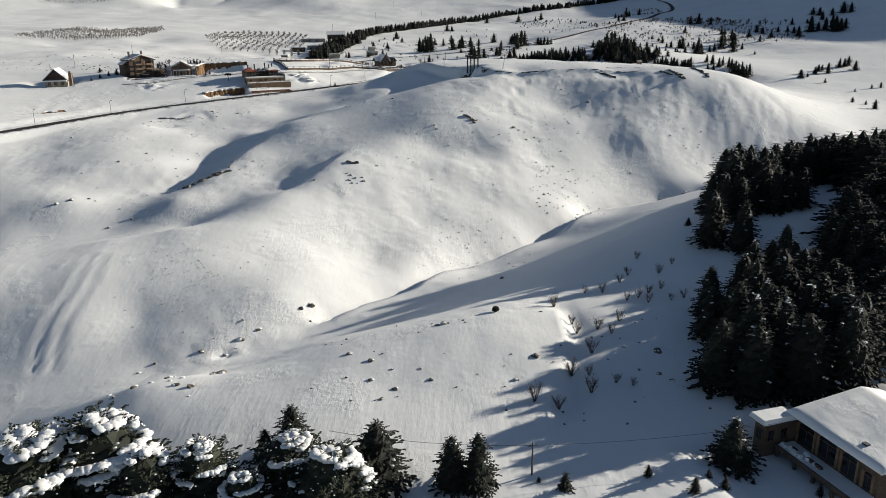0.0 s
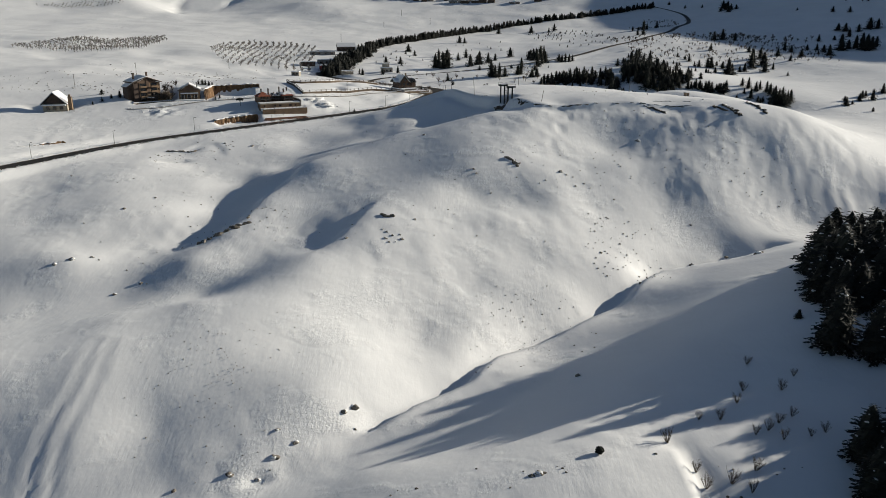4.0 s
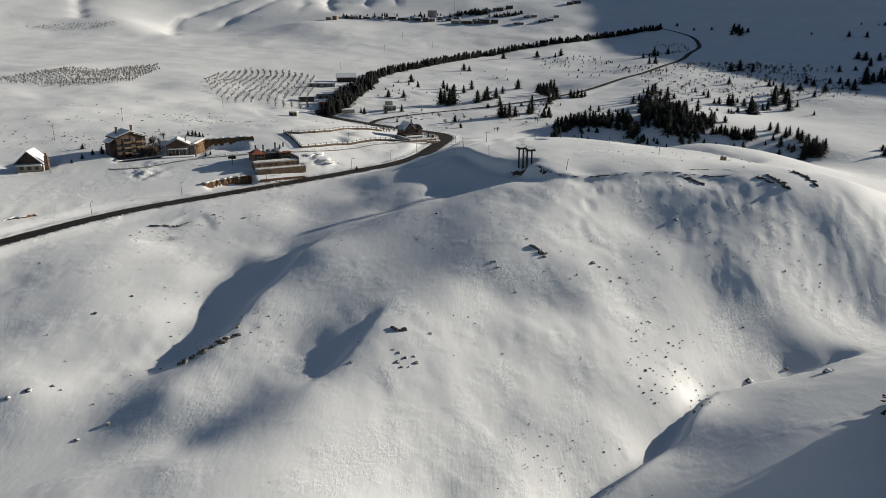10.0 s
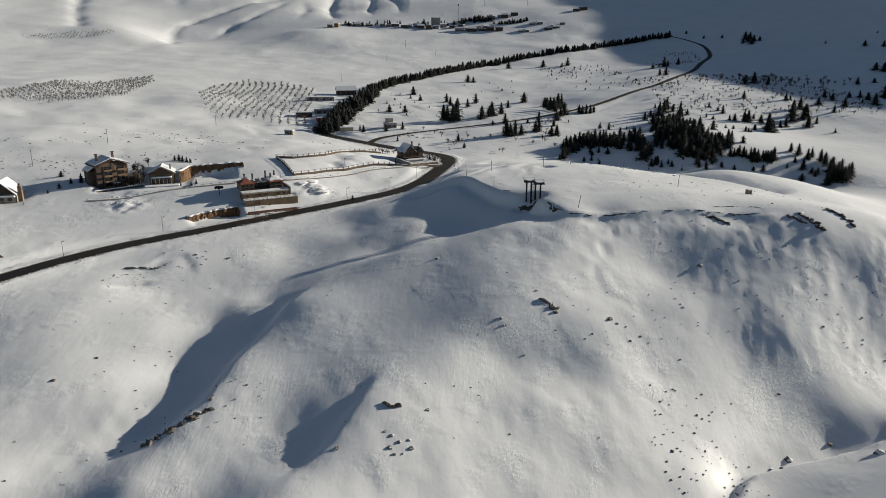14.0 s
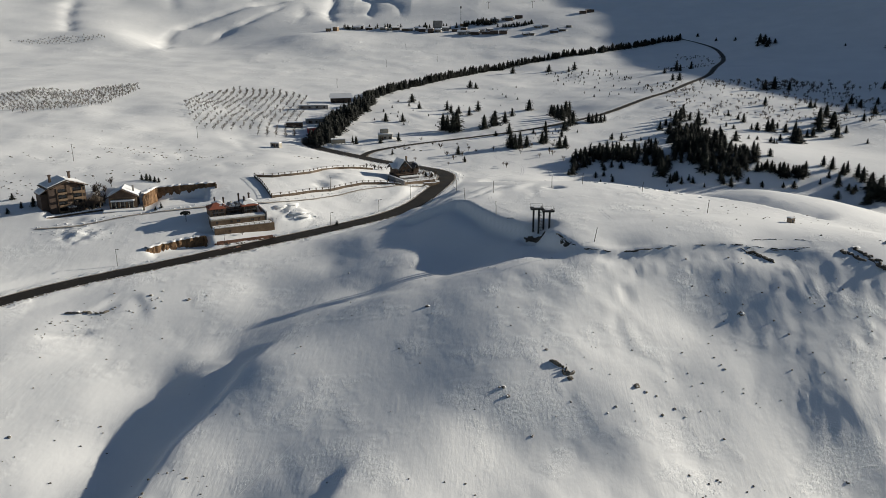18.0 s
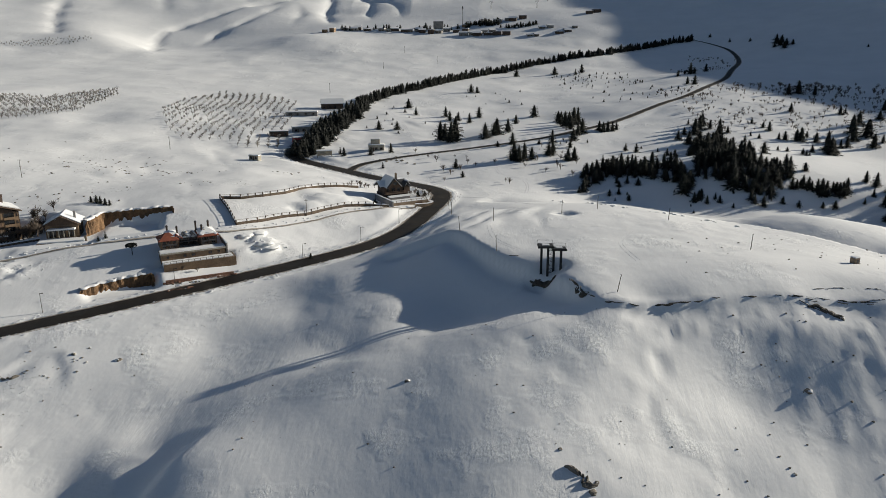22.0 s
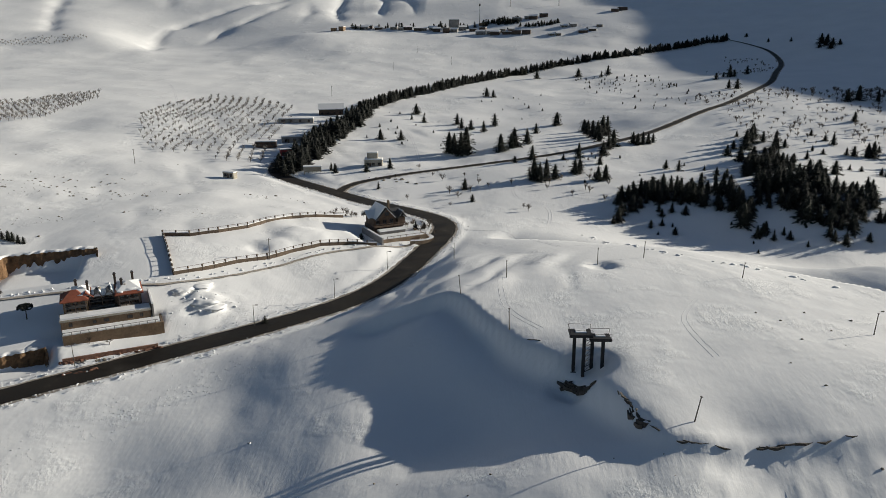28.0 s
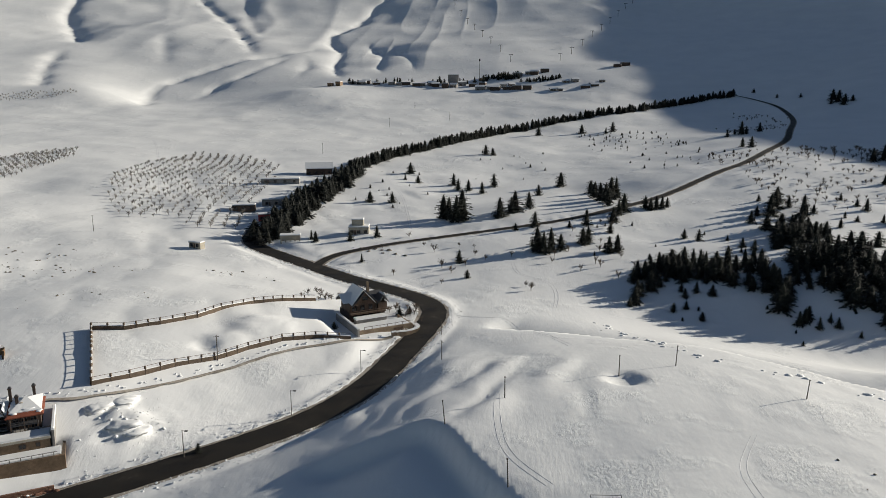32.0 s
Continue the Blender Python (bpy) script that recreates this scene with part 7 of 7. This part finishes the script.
DOME_ROCKS = [(-15.2, 121.5, 1.2), (-17, 119.5, 1.0), (-14.4, 116, 0.5), (-28.7, 113, 0.7), (-24.8, 110.6, 0.8), (-27.9, 106.7, 1.2), (-30, 101.7, 0.9), (-35, 102.3, 0.9), (-44, 99.4, 0.6), (-46.3, 96, 0.6), (48.5, 199, 0.6), (11.9, 233, 0.7),
              (26, 231, 0.4), (-15, 191.4, 0.5), (-11, 186, 0.4), (45.4, 230.5, 0.5), (41.2, 237, 1.0), (43, 235.8, 0.6), (95, 198.5, 1.9), (90, 210.5, 0.9), (82, 223, 0.6), (73.5, 265, 1.1), (63, 245, 0.5)]
BENCH_ROCKS = [(1, 70.5, 0.8), (4.8, 67.5, 0.7), (5.4, 62, 0.6), (9.3, 59.5, 0.7), (14.6, 61.7, 0.5), (13, 64.7, 0.4), (3, 56.4, 0.4), (7.5, 56.8, 0.5), (27.8, 61.8, 0.7), (31.3, 68, 0.8), (51.6, 70.2, 1.0), (50.2, 64, 0.6), (51.8, 62, 0.6),
               (46.4, 71.7, 0.5), (16.7, 79.8, 1.0), (15.4, 79.4, 0.7), (8.5, 64.8, 0.4), (30, 126, 0.8), (-22, 75, 1.2), (-24, 76.5, 0.9), (-34.6, 68.5, 1.0), (-37.2, 66.1, 0.8), (-39.2, 66, 0.8), (-41.3, 65.8, 0.7), (-31, 73.9, 0.9), (-26.5, 66.2, 0.8), (-23.8, 64.7, 0.9)]
CREST_ROCKS = [(-13.6, 190.4, 0.6), (-12, 188.8, 0.6), (-10, 189.6, 0.55), (-13.8, 187.2, 0.7), (-9.4, 187.6, 0.75), (-12.8, 185.6, 0.5), (-6.3, 199.2, 0.7), (-24.6, 186.4, 0.7), (26.6, 236.8, 0.9), (27.6, 238.6, 0.5), (22.2, 244.5, 0.5), (12.6, 231, 0.7), (17.1, 222.8, 0.5),
               (45.2, 235.2, 0.4), (48.5, 232.6, 0.45), (50.4, 231, 0.4), (35.5, 230.6, 0.5), (33.4, 228.8, 0.4), (74.9, 201, 1.0), (72.6, 202, 0.7), (78, 205.4, 1.3), (84.5, 204.8, 0.8), (58, 187.5, 0.9), (60.5, 190, 0.6)]
WEST_ROCKS = [(-98, 180, 1.2), (-101.6, 177.4, 1.0), (-94, 183, 0.7), (-88.5, 295.3, 0.9), (-77, 294, 1.0), (-76.7, 172, 0.9), (-82, 167.7, 0.8), (-97.6, 214.7, 0.8), (-92, 226, 0.7), (-56.8, 206.7, 0.8), (-5.4, 264.7, 0.8), (-31, 306, 0.5), (-130.3, 249.4, 0.6), (11, 233, 0.4)]
for places in (DOME_ROCKS, BENCH_ROCKS, CREST_ROCKS, WEST_ROCKS):
    for x, y, s in places:
        boulder(x, y, s)


def slab_geo(x, y, z, long, deep, tall, turn):
    """An angular block of bedrock: three uneven rings of broken corners under a tilted top."""
    g_ = Geo()
    c, s_ = math.cos(turn), math.sin(turn)
    ring, tip = [], rock_rng.uniform(-0.35, 0.35)
    shape = [rock_rng.uniform(0.65, 1.2) for k in range(8)]
    for level, draw in ((-0.9, 1.1), (0.35, 1.0), (1.0, 0.6)):
        for k in range(8):
            a = 2 * math.pi * k / 8 + rock_rng.uniform(-0.2, 0.2)
            r = shape[k] * draw * rock_rng.uniform(0.85, 1.12)
            u, v = math.cos(a) * long * r, math.sin(a) * deep * r
            ring.append((x + u * c - v * s_, y + u * s_ + v * c, z + tall * (level * rock_rng.uniform(0.8, 1.1) + (tip * u / max(long, 0.1) if level > 0 else 0))))
    faces = [tuple(range(16, 24))] + [(m * 8 + k, m * 8 + (k + 1) % 8, m * 8 + 8 + (k + 1) % 8, m * 8 + 8 + k) for m in range(2) for k in range(8)]
    return g_.add(ring, faces)


def outcrop(name, places, mat, label, category="rock outcrop"):
    """A broken ledge of plates, each one a part."""
    ob = root(name, places[0][0], places[0][1], ground_at(places[0][0], places[0][1]), 0, 1, label, category)
    ox, oy, oz = places[0][0], places[0][1], ob.location.z
    for i, (x, y, s, tall) in enumerate(places):
        q, p = places[min(i + 1, len(places) - 1)], places[max(i - 1, 0)]
        turn = math.atan2(q[1] - p[1], q[0] - p[0]) + rock_rng.uniform(-0.35, 0.35)
        z = ground_at(x, y) - oz
        part("slab", slab_geo(x - ox, y - oy, z, s * rock_rng.uniform(0.9, 1.6), s * rock_rng.uniform(0.35, 0.7), tall * 0.7, turn), mat, ob)
        if rock_rng.random() < 0.14:
            part("snow_patch", Geo().blob((x - ox + 0.1, y - oy + s * 0.4, z + tall * 0.45), (s * 0.9, s * 0.6, tall * 0.25), rock_rng, 0.25, 5, 8, -0.3), SNOW, ob, "", True)
    return ob


def ledge(points, step, size, tall, jitter):
    """Places for slabs strung along a line in plan."""
    out = []
    for p in rounded([(x, y, 0) for x, y in points], step):
        out.append((p[0] + rock_rng.uniform(-jitter, jitter), p[1] + rock_rng.uniform(-jitter, jitter) * 0.6, size * rock_rng.uniform(0.5, 1.3), tall * rock_rng.uniform(0.5, 1.2)))
    return out


def rock_band(name, points, low, high, mat, label):
    """A broken ledge of bedrock that follows the rim: short upright plates of uneven height, with snow on the shelf behind."""
    pts = [Vector((x, y, ground_at(x, y))) for x, y, z in rounded([(x, y, 0) for x, y in points], 1.1)]
    ob = root(name, pts[0].x, pts[0].y, pts[0].z, 0, 1, label, "rock ledge")
    org = pts[0].copy()
    for i, (p, q) in enumerate(zip(pts[:-1], pts[1:])):
        d = (q - p).normalized()
        n = Vector((d.y, -d.x, 0)).normalized()
        if rock_rng.random() < (0.34 if high < 0.6 else 0.12):
            continue
        tall = rock_rng.uniform(low * 0.6, high) * rock_rng.uniform(0.4, 1.0) * (0.7 if high < 0.6 else 1.15)
        g_ = Geo()
        for layer in range(1 if tall < 0.5 else 3):
            z0, z1 = 0.12 - tall * (layer + 1) / 2.4, rock_rng.uniform(-0.1, 0.16) - tall * layer / 2.4
            out = 0.15 + 0.35 * layer + rock_rng.uniform(0, 0.35)
            a, b = p - d * rock_rng.uniform(0.1, 0.7), q + d * rock_rng.uniform(0.1, 0.7)
            ring = [a - n * 0.8, b - n * 0.8, b + n * (out + rock_rng.uniform(-0.2, 0.2)), (a + b) / 2 + n * (out + rock_rng.uniform(0, 0.4)), a + n * (out + rock_rng.uniform(-0.2, 0.2))]
            g_.add([v - org + Vector((0, 0, z0 - 0.4)) for v in ring] + [v - org + Vector((0, 0, z1 + rock_rng.uniform(-0.12, 0.06) - (0.45 if m < 2 else 0))) for m, v in enumerate(ring)], [(5, 6, 7, 8, 9)] + [(k, (k + 1) % 5, 5 + (k + 1) % 5, 5 + k) for k in range(5)])
        part("slab", g_, mat, ob)
    return ob


rock_band("rim_ledge", [(23.5, 313.5), (26.6, 310.2), (28.6, 306.5)], 0.5, 1.2, DARK_ROCK, "dark broken rock ledge under the lift frame")
rock_band("rim_ledge", [(31.4, 300), (32.4, 296), (33.2, 292.5), (35, 289)], 0.5, 1.1, DARK_ROCK, "dark broken rock ledge along the plateau rim")
rock_band("rim_ledge", [(37.5, 286.6), (41, 286.2), (44, 285.8)], 0.2, 0.5, DARK_ROCK, "thin dark rock ledge under the snow cornice")
rock_band("rim_ledge", [(48, 286.2), (54, 286.8), (58, 287.4)], 0.15, 0.4, DARK_ROCK, "thin dark rock ledge under the snow cornice")
rock_band("rim_ledge", [(61.5, 288.2), (68.6, 289.4), (73, 289.8)], 0.2, 0.5, DARK_ROCK, "thin dark rock ledge under the snow cornice")
rock_band("rim_ledge", [(76, 290), (84, 290), (92, 289.4), (100, 289.6)], 0.3, 0.9, DARK_ROCK, "dark layered rock ledge breaking through the rim")
rock_band("rock_outcrop", [(81, 288.6), (83.5, 287), (86, 285.4)], 0.6, 1.4, DARK_ROCK, "dark layered rock outcrop below the rim")
rock_band("rock_outcrop", [(86, 293.6), (91, 294.6), (97, 294.4), (102, 293.6)], 0.8, 1.7, DARK_ROCK, "dark layered rock outcrop on the plateau")
rock_band("rock_outcrop", [(110, 288.4), (112, 285), (113, 281.5), (113.4, 278)], 0.5, 1.1, DARK_ROCK, "dark steep rock rib below the rim")
rock_band("rock_outcrop", [(107, 287), (109.4, 284), (110.6, 281)], 0.5, 1.0, DARK_ROCK, "dark steep rock rib below the rim")
rock_band("rock_outcrop", [(121.6, 294.6), (123.4, 290), (124.4, 286), (124.8, 283)], 0.4, 1.0, DARK_ROCK, "dark steep rock rib below the rim")
outcrop("rock_outcrop", ledge([(111, 287), (112.4, 284), (113.4, 281), (114, 277.5)], 0.7, 1.0, 0.7, 0.8), DARK_ROCK, "dark steep rock rib below the rim")
outcrop("rock_outcrop", ledge([(107.4, 286), (109, 283.6), (110, 281)], 0.7, 0.9, 0.6, 0.6), DARK_ROCK, "dark steep rock rib below the rim")
outcrop("rock_outcrop", ledge([(122.6, 292), (124.2, 288), (125, 284.5), (125.4, 281)], 0.7, 1.0, 0.7, 0.8), DARK_ROCK, "dark steep rock rib below the rim")
outcrop("rock_outcrop", ledge([(83, 287.6), (85.4, 286), (87.4, 283.6)], 0.7, 0.9, 0.6, 0.7), DARK_ROCK, "dark layered rock outcrop below the rim")
outcrop("rock_outcrop", ledge([(-67.5, 193.6), (-64.5, 195.6), (-61, 199), (-58.5, 200.6), (-55.5, 203)], 0.55, 0.8, 1.0, 1.0), ROCK, "brown rock outcrop half buried in snow")
outcrop("rock_outcrop", ledge([(-15.2, 199.6), (-14.2, 198.9), (-13.2, 199.4)], 0.4, 0.65, 0.9, 0.5), ROCK, "dark rocks on the crest of the dome")
outcrop("rock_outcrop", ledge([(23.4, 240.6), (24.6, 239.8), (26.4, 237.6)], 0.4, 0.65, 0.9, 0.6), ROCK, "dark rocks scattered on the upper dome")
outcrop("rock_outcrop", ledge([(-107, 284.5), (-103, 285.6), (-98, 286)], 0.9, 0.8, 0.6, 0.6), ROCK, "dark rocks in the snowy cutting below the road")
rock_band("rock_outcrop", [(16.5, 325.5), (19, 323.6), (22.4, 322.6)], 0.2, 0.5, DARK_ROCK, "thin rock ledge beside the lift frame")
for x, y, sz in [(-37, 523, 1.3), (-34, 521, 1.0), (-31, 520.5, 1.4), (-28, 518, 1.1), (-25, 517.6, 1.5), (-22, 513, 1.2), (-18, 510.5, 1.3), (-33, 517, 1.2), (-27, 514, 1.0)]:
    boulder(x, y, sz, "black rock sticking out of the valley snow", False, "black rocks by the loop road")


def cut_face(name, points, high, mat, label):
    """A raw cutting: a rough upright face that follows a line in plan."""
    pts = []
    for p, q in zip(points[:-1], points[1:]):
        n = max(2, round((Vector(q) - Vector(p)).length / 0.7))
        pts += [Vector(p).lerp(Vector(q), k / n) for k in range(n)]
    pts.append(Vector(points[-1]))
    g_, edge = Geo(), Geo()
    rows = 6
    for i, p in enumerate(pts):
        d = pts[min(i + 1, len(pts) - 1)] - pts[max(i - 1, 0)]
        n = Vector((d.y, -d.x, 0)).normalized()
        end = min(1, min(i, len(pts) - 1 - i) / 3 + 0.35)
        rib = rock_rng.uniform(-0.35, 0.35)
        for k in range(rows):
            u = k / (rows - 1)
            g_.v.append(tuple(p + n * (0.9 - 1.1 * u + rib * u + rock_rng.uniform(-0.25, 0.25)) + Vector((0, 0, -2.6 + (high * end + 2.6) * u + (rock_rng.uniform(-0.2, 0.2) if k == rows - 1 else 0)))))
        top = Vector(g_.v[-1])
        edge.v += [tuple(top + n * 0.12 - Vector((0, 0, 0.1))), tuple(top + Vector((0, 0, 0.32))), tuple(top - n * 1.4 + Vector((0, 0, 0.3))), tuple(top - n * 3.4 - Vector((0, 0, 0.9)))]
    g_.f = [(i * rows + k, (i + 1) * rows + k, (i + 1) * rows + k + 1, i * rows + k + 1) for i in range(len(pts) - 1) for k in range(rows - 1)]
    edge.f = [(i * 4 + k, (i + 1) * 4 + k, (i + 1) * 4 + k + 1, i * 4 + k + 1) for i in range(2, len(pts) - 7) for k in range(3)]
    ob = root(name, points[0][0], points[0][1], points[0][2], 0, 1, label, "earth cutting")
    ob.matrix_basis = Matrix.Identity(4)
    part("face", g_, mat, ob)
    part("snow_edge", edge, SNOW, ob, "thick snow along the brink", True)
    return ob


cut_face("earth_cutting", [(-117.5, 365, 55), (-115.5, 375, 56), (-106, 378.6, 56.3), (-95, 382.5, 56.5), (-93.6, 379, 56)], 4.2, OCHRE, "raw ochre earth cutting behind the building plot")
cut_face("earth_cutting", [(-102.5, 326.5, 46.5), (-98, 331.4, 47), (-91, 336, 47.6), (-86, 338.6, 48), (-84.2, 336.5, 48)], 2.6, OCHRE, "ochre earth cutting above the road")
cut_face("earth_cutting", [(-166, 274, 42.6), (-157, 281, 43.2), (-149.5, 287.6, 43.8)], 2.4, OCHRE, "ochre earth cutting above the road")
for n in range(26):
    x, y = rock_rng.uniform(-83, -72), 0
    y = 335.2 + (x + 83) * 0.42 + rock_rng.uniform(-0.6, 0.6)
    if n % 2:
        boulder(x, y, rock_rng.uniform(0.3, 0.6), "reddish rubble stone half buried in snow", False, "rubble below the terraces")

for k in range(46):
    x = rock_rng.uniform(-112, -84)
    boulder(x, 276 + 0.5 * (x + 112) + rock_rng.gauss(0, 4), rock_rng.uniform(0.2, 0.5), "small dark stone in the snowy cutting below the road", rock_rng.random() < 0.5, "stones below the road")

# dark stones strewn over the field behind the yard
field_rng = random.Random(53)
for cx, cy in [(-176, 489), (-165, 482), (-164, 494), (-149, 482), (-145, 487), (-148, 496)]:
    for k in range(4):
        boulder(cx + field_rng.gauss(0, 4), cy + field_rng.gauss(0, 2.5), field_rng.uniform(0.35, 0.8), "dark field stone half buried in snow", field_rng.random() < 0.6, "stones in the upper field")
# the loose stone wall on the lower garden terrace, with its young trees
outcrop("rubble_wall", ledge([(-81, 336), (-75, 339.4), (-69, 342.6), (-63.4, 345.2)], 0.55, 0.55, 0.75, 0.4), RUBBLE, "low reddish rubble wall half buried in snow", "rubble wall")
outcrop("rubble_wall", ledge([(-79, 331.6), (-75.5, 333.4), (-72.5, 334.6)], 0.6, 0.6, 0.6, 0.7), RUBBLE, "low reddish rubble wall half buried in snow", "rubble wall")
garden_rng = random.Random(31)
for x, y, h in [(-84, 344, 2.0), (-80, 346, 2.4), (-78, 342.5, 1.9), (-75.5, 347, 2.2), (-72, 350.7, 2.3), (-74, 343.6, 1.8), (-70, 347.6, 2.0), (-67.4, 349.4, 1.8)]:
    tree = root("garden_tree", x, y, ground_at(x, y), garden_rng.uniform(0, 360), h, "small leafless fruit tree on a snowy terrace", "fruit tree", "young trees on the garden terraces")
    part("branches", fruit_tree_geo(garden_rng), TWIG, tree)
for x, y, a, b, c in [(-65.6, 366, 2.6, 2.0, 1.3), (-62.4, 369.4, 2.8, 2.0, 1.3), (-59, 362, 3.0, 2.2, 1.5), (-55.5, 361, 2.2, 1.8, 1.2), (-61, 366, 1.6, 1.4, 0.8)]:
    lone("snow_drift", Geo().blob((0, 0, 0), (a * 1.25, b * 1.25, c * 0.4), garden_rng, 0.3, 8, 14), SNOW, "soft rounded snow drift on the open embankment", "snow drift", "drifts on the embankment", at=(x, y, ground_at(x, y) - 0.3), turn=garden_rng.uniform(0, 90), smooth_faces=True)

# loose stones, too small to tell apart
g = Geo()
for x0, x1, y0, y1, count, big in ((100, 125, 236, 262, 16, 0.3), (-75, -45, 195, 215, 40, 0.3), (20, 60, 225, 262, 30, 0.25), (-60, 40, 185, 290, 60, 0.22), (60, 110, 235, 285, 50, 0.3), (-110, -70, 160, 300, 50, 0.3), (-5, 55, 50, 85, 60, 0.25),
                                   (-60, -25, 100, 150, 70, 0.16), (-230, -110, 430, 540, 30, 0.5), (60, 130, 296, 350, 40, 0.3), (-330, -180, 150, 340, 60, 0.5), (44, 68, 188, 218, 90, 0.3), (8, 40, 140, 176, 60, 0.22), (108, 128, 232, 254, 8, 0.35), (62, 82, 262, 280, 7, 0.25)):
    for k in range(count):
        x, y, s = rock_rng.uniform(x0, x1), rock_rng.uniform(y0, y1), big * rock_rng.uniform(0.3, 1.1)
        if along(ROAD_CURVE, np.array([x]), np.array([y]))[0][0] > 6:
            g.blob((x, y, ground_at(x, y) + s * 0.1), (s, s * rock_rng.uniform(0.6, 1), s * 0.7), rock_rng, 0.35, 4, 5)
for cx, cy, spread, count in ((-180, 384, 12, 30), (-160, 392, 10, 24), (-150, 408, 12, 26), (-200, 400, 16, 34), (-225, 385, 14, 24), (-128, 420, 9, 16), (-100, 428, 8, 12), (-150, 466, 16, 30), (-170, 480, 14, 24), (-118, 470, 10, 14), (-205, 450, 18, 26), (-70, 470, 7, 14), (-240, 420, 14, 24)):
    for k in range(count):
        x, y, s = rock_rng.gauss(cx, spread), rock_rng.gauss(cy, spread * 0.35), 0.16 + 0.5 * rock_rng.random() ** 3
        g.blob((x, y, ground_at(x, y) + s * 0.1), (s, s * rock_rng.uniform(0.6, 1), s * 0.6), rock_rng, 0.35, 4, 5)
lone("loose_stones", g, ROCK, "loose dark stones showing through the snow", "stones", kind="stuff")
tufts = [(rock_rng.gauss(-42, 5), rock_rng.gauss(126, 6), rock_rng.uniform(0.2, 0.42)) for k in range(70)] + [(rock_rng.gauss(22, 6), rock_rng.gauss(165, 5), rock_rng.uniform(0.3, 0.6)) for k in range(20)]
joined_shrubs("dry_tufts", tufts, "dry brown plant stems poking through the snow", "dry plants")
bush = Geo()
for k in range(150):
    a, b = rock_rng.uniform(0, 6.28), rock_rng.uniform(-0.4, 1.5)
    r = 0.62 * rock_rng.uniform(0.8, 1.05)
    c = Vector((math.cos(a) * math.cos(b) * r, math.sin(a) * math.cos(b) * r, 0.42 + math.sin(b) * r * 0.85))
    bush.blob(tuple(c), (0.13, 0.13, 0.1), rock_rng, 0.5, 3, 5)
bush.blob((0, 0, 0.35), (0.55, 0.55, 0.5), rock_rng, 0.2, 5, 8)
lone("round_bush", bush, NEEDLES, "dark rounded evergreen bush on the bench crest", "bush", at=(25.9, 84.6, ground_at(25.9, 84.6)))
lumps = Geo()
for p in rounded([(45, 436, 0), (52, 420, 0), (55, 394, 0), (60, 384, 0), (67, 378, 0), (78, 371, 0), (92, 361, 0)], 1.2):
    if rock_rng.random() < 0.6:
        x, y, s = p[0] + rock_rng.gauss(0, 1.6), p[1] + rock_rng.gauss(0, 1.6), rock_rng.uniform(0.2, 0.7)
        lumps.blob((x, y, ground_at(x, y)), (s * 1.4, s, s * 0.6), rock_rng, 0.25, 5, 7)
for k in range(24):
    x, y, s = rock_rng.gauss(-57, 4), rock_rng.gauss(361, 4), rock_rng.uniform(0.12, 0.4)
    lumps.blob((x, y, ground_at(x, y)), (s * 1.2, s, s * 0.7), rock_rng, 0.3, 4, 6)
for k in range(160):
    x, y, s = rock_rng.gauss(-130, 5), rock_rng.gauss(337.5, 3), rock_rng.uniform(0.08, 0.26)
    lumps.blob((x, y, ground_at(x, y)), (s * 1.2, s, s * 0.7), rock_rng, 0.3, 4, 6)
for k in range(8):
    x, y, s = rock_rng.gauss(-27, 8), rock_rng.gauss(70, 2.6), rock_rng.uniform(0.12, 0.5)
    lumps.blob((x, y, ground_at(x, y)), (s * 1.3, s, s * 0.6), rock_rng, 0.3, 4, 6)
for line, wide, count in (([(-72, 306), (-60, 315), (-50, 327), (-38, 338)], 3.2, 300), ([(-104, 286), (-94, 284), (-86, 279)], 3.4, 160), ([(-62, 368), (-55, 362)], 4, 120)):
    for k in range(count):
        p = Vector(line[0]).lerp(Vector(line[-1]), rock_rng.random())
        q = min(line, key=lambda c: (c[0] - p[0]) ** 2 + (c[1] - p[1]) ** 2)
        x, y, s = 0.5 * (p[0] + q[0]) + rock_rng.gauss(0, wide), 0.5 * (p[1] + q[1]) + rock_rng.gauss(0, wide), rock_rng.uniform(0.05, 0.17)
        lumps.blob((x, y, ground_at(x, y)), (s * 1.3, s, s * 0.4), rock_rng, 0.3, 4, 6)
lone("snow_lumps", lumps, SNOW, "broken lumps of snow along the drifts", "snow lumps", kind="stuff", smooth_faces=True)
# the flat-topped tree below the building plot
pine = root("umbrella_tree", -95.5, 348.6, ground_at(-95.5, 348.6) - 0.1, 20, 0.68, "dark flat-topped tree above the snowy bank", "tree")
part("trunk", Geo().tube((0, 0, -0.3), (0.1, 0, 3.2), 0.22, 0.16, 7).tube((0.1, 0, 3.2), (1.2, 0.3, 4.8), 0.12, 0.06, 5).tube((0.1, 0, 3.0), (-1.3, 0.2, 4.7), 0.12, 0.06, 5).tube((0.1, 0, 3.2), (0, 1.0, 5.0), 0.1, 0.05, 5), BARK, pine)
crown = Geo()
for k in range(170):
    a, r = rock_rng.uniform(0, 6.28), 2.5 * math.sqrt(rock_rng.random())
    crown.blob((r * math.cos(a), r * math.sin(a), 5.1 + rock_rng.uniform(-0.5, 0.5) - 0.08 * r * r), (0.4, 0.4, 0.22), rock_rng, 0.5, 3, 5)
part("crown", crown, NEEDLES, pine)
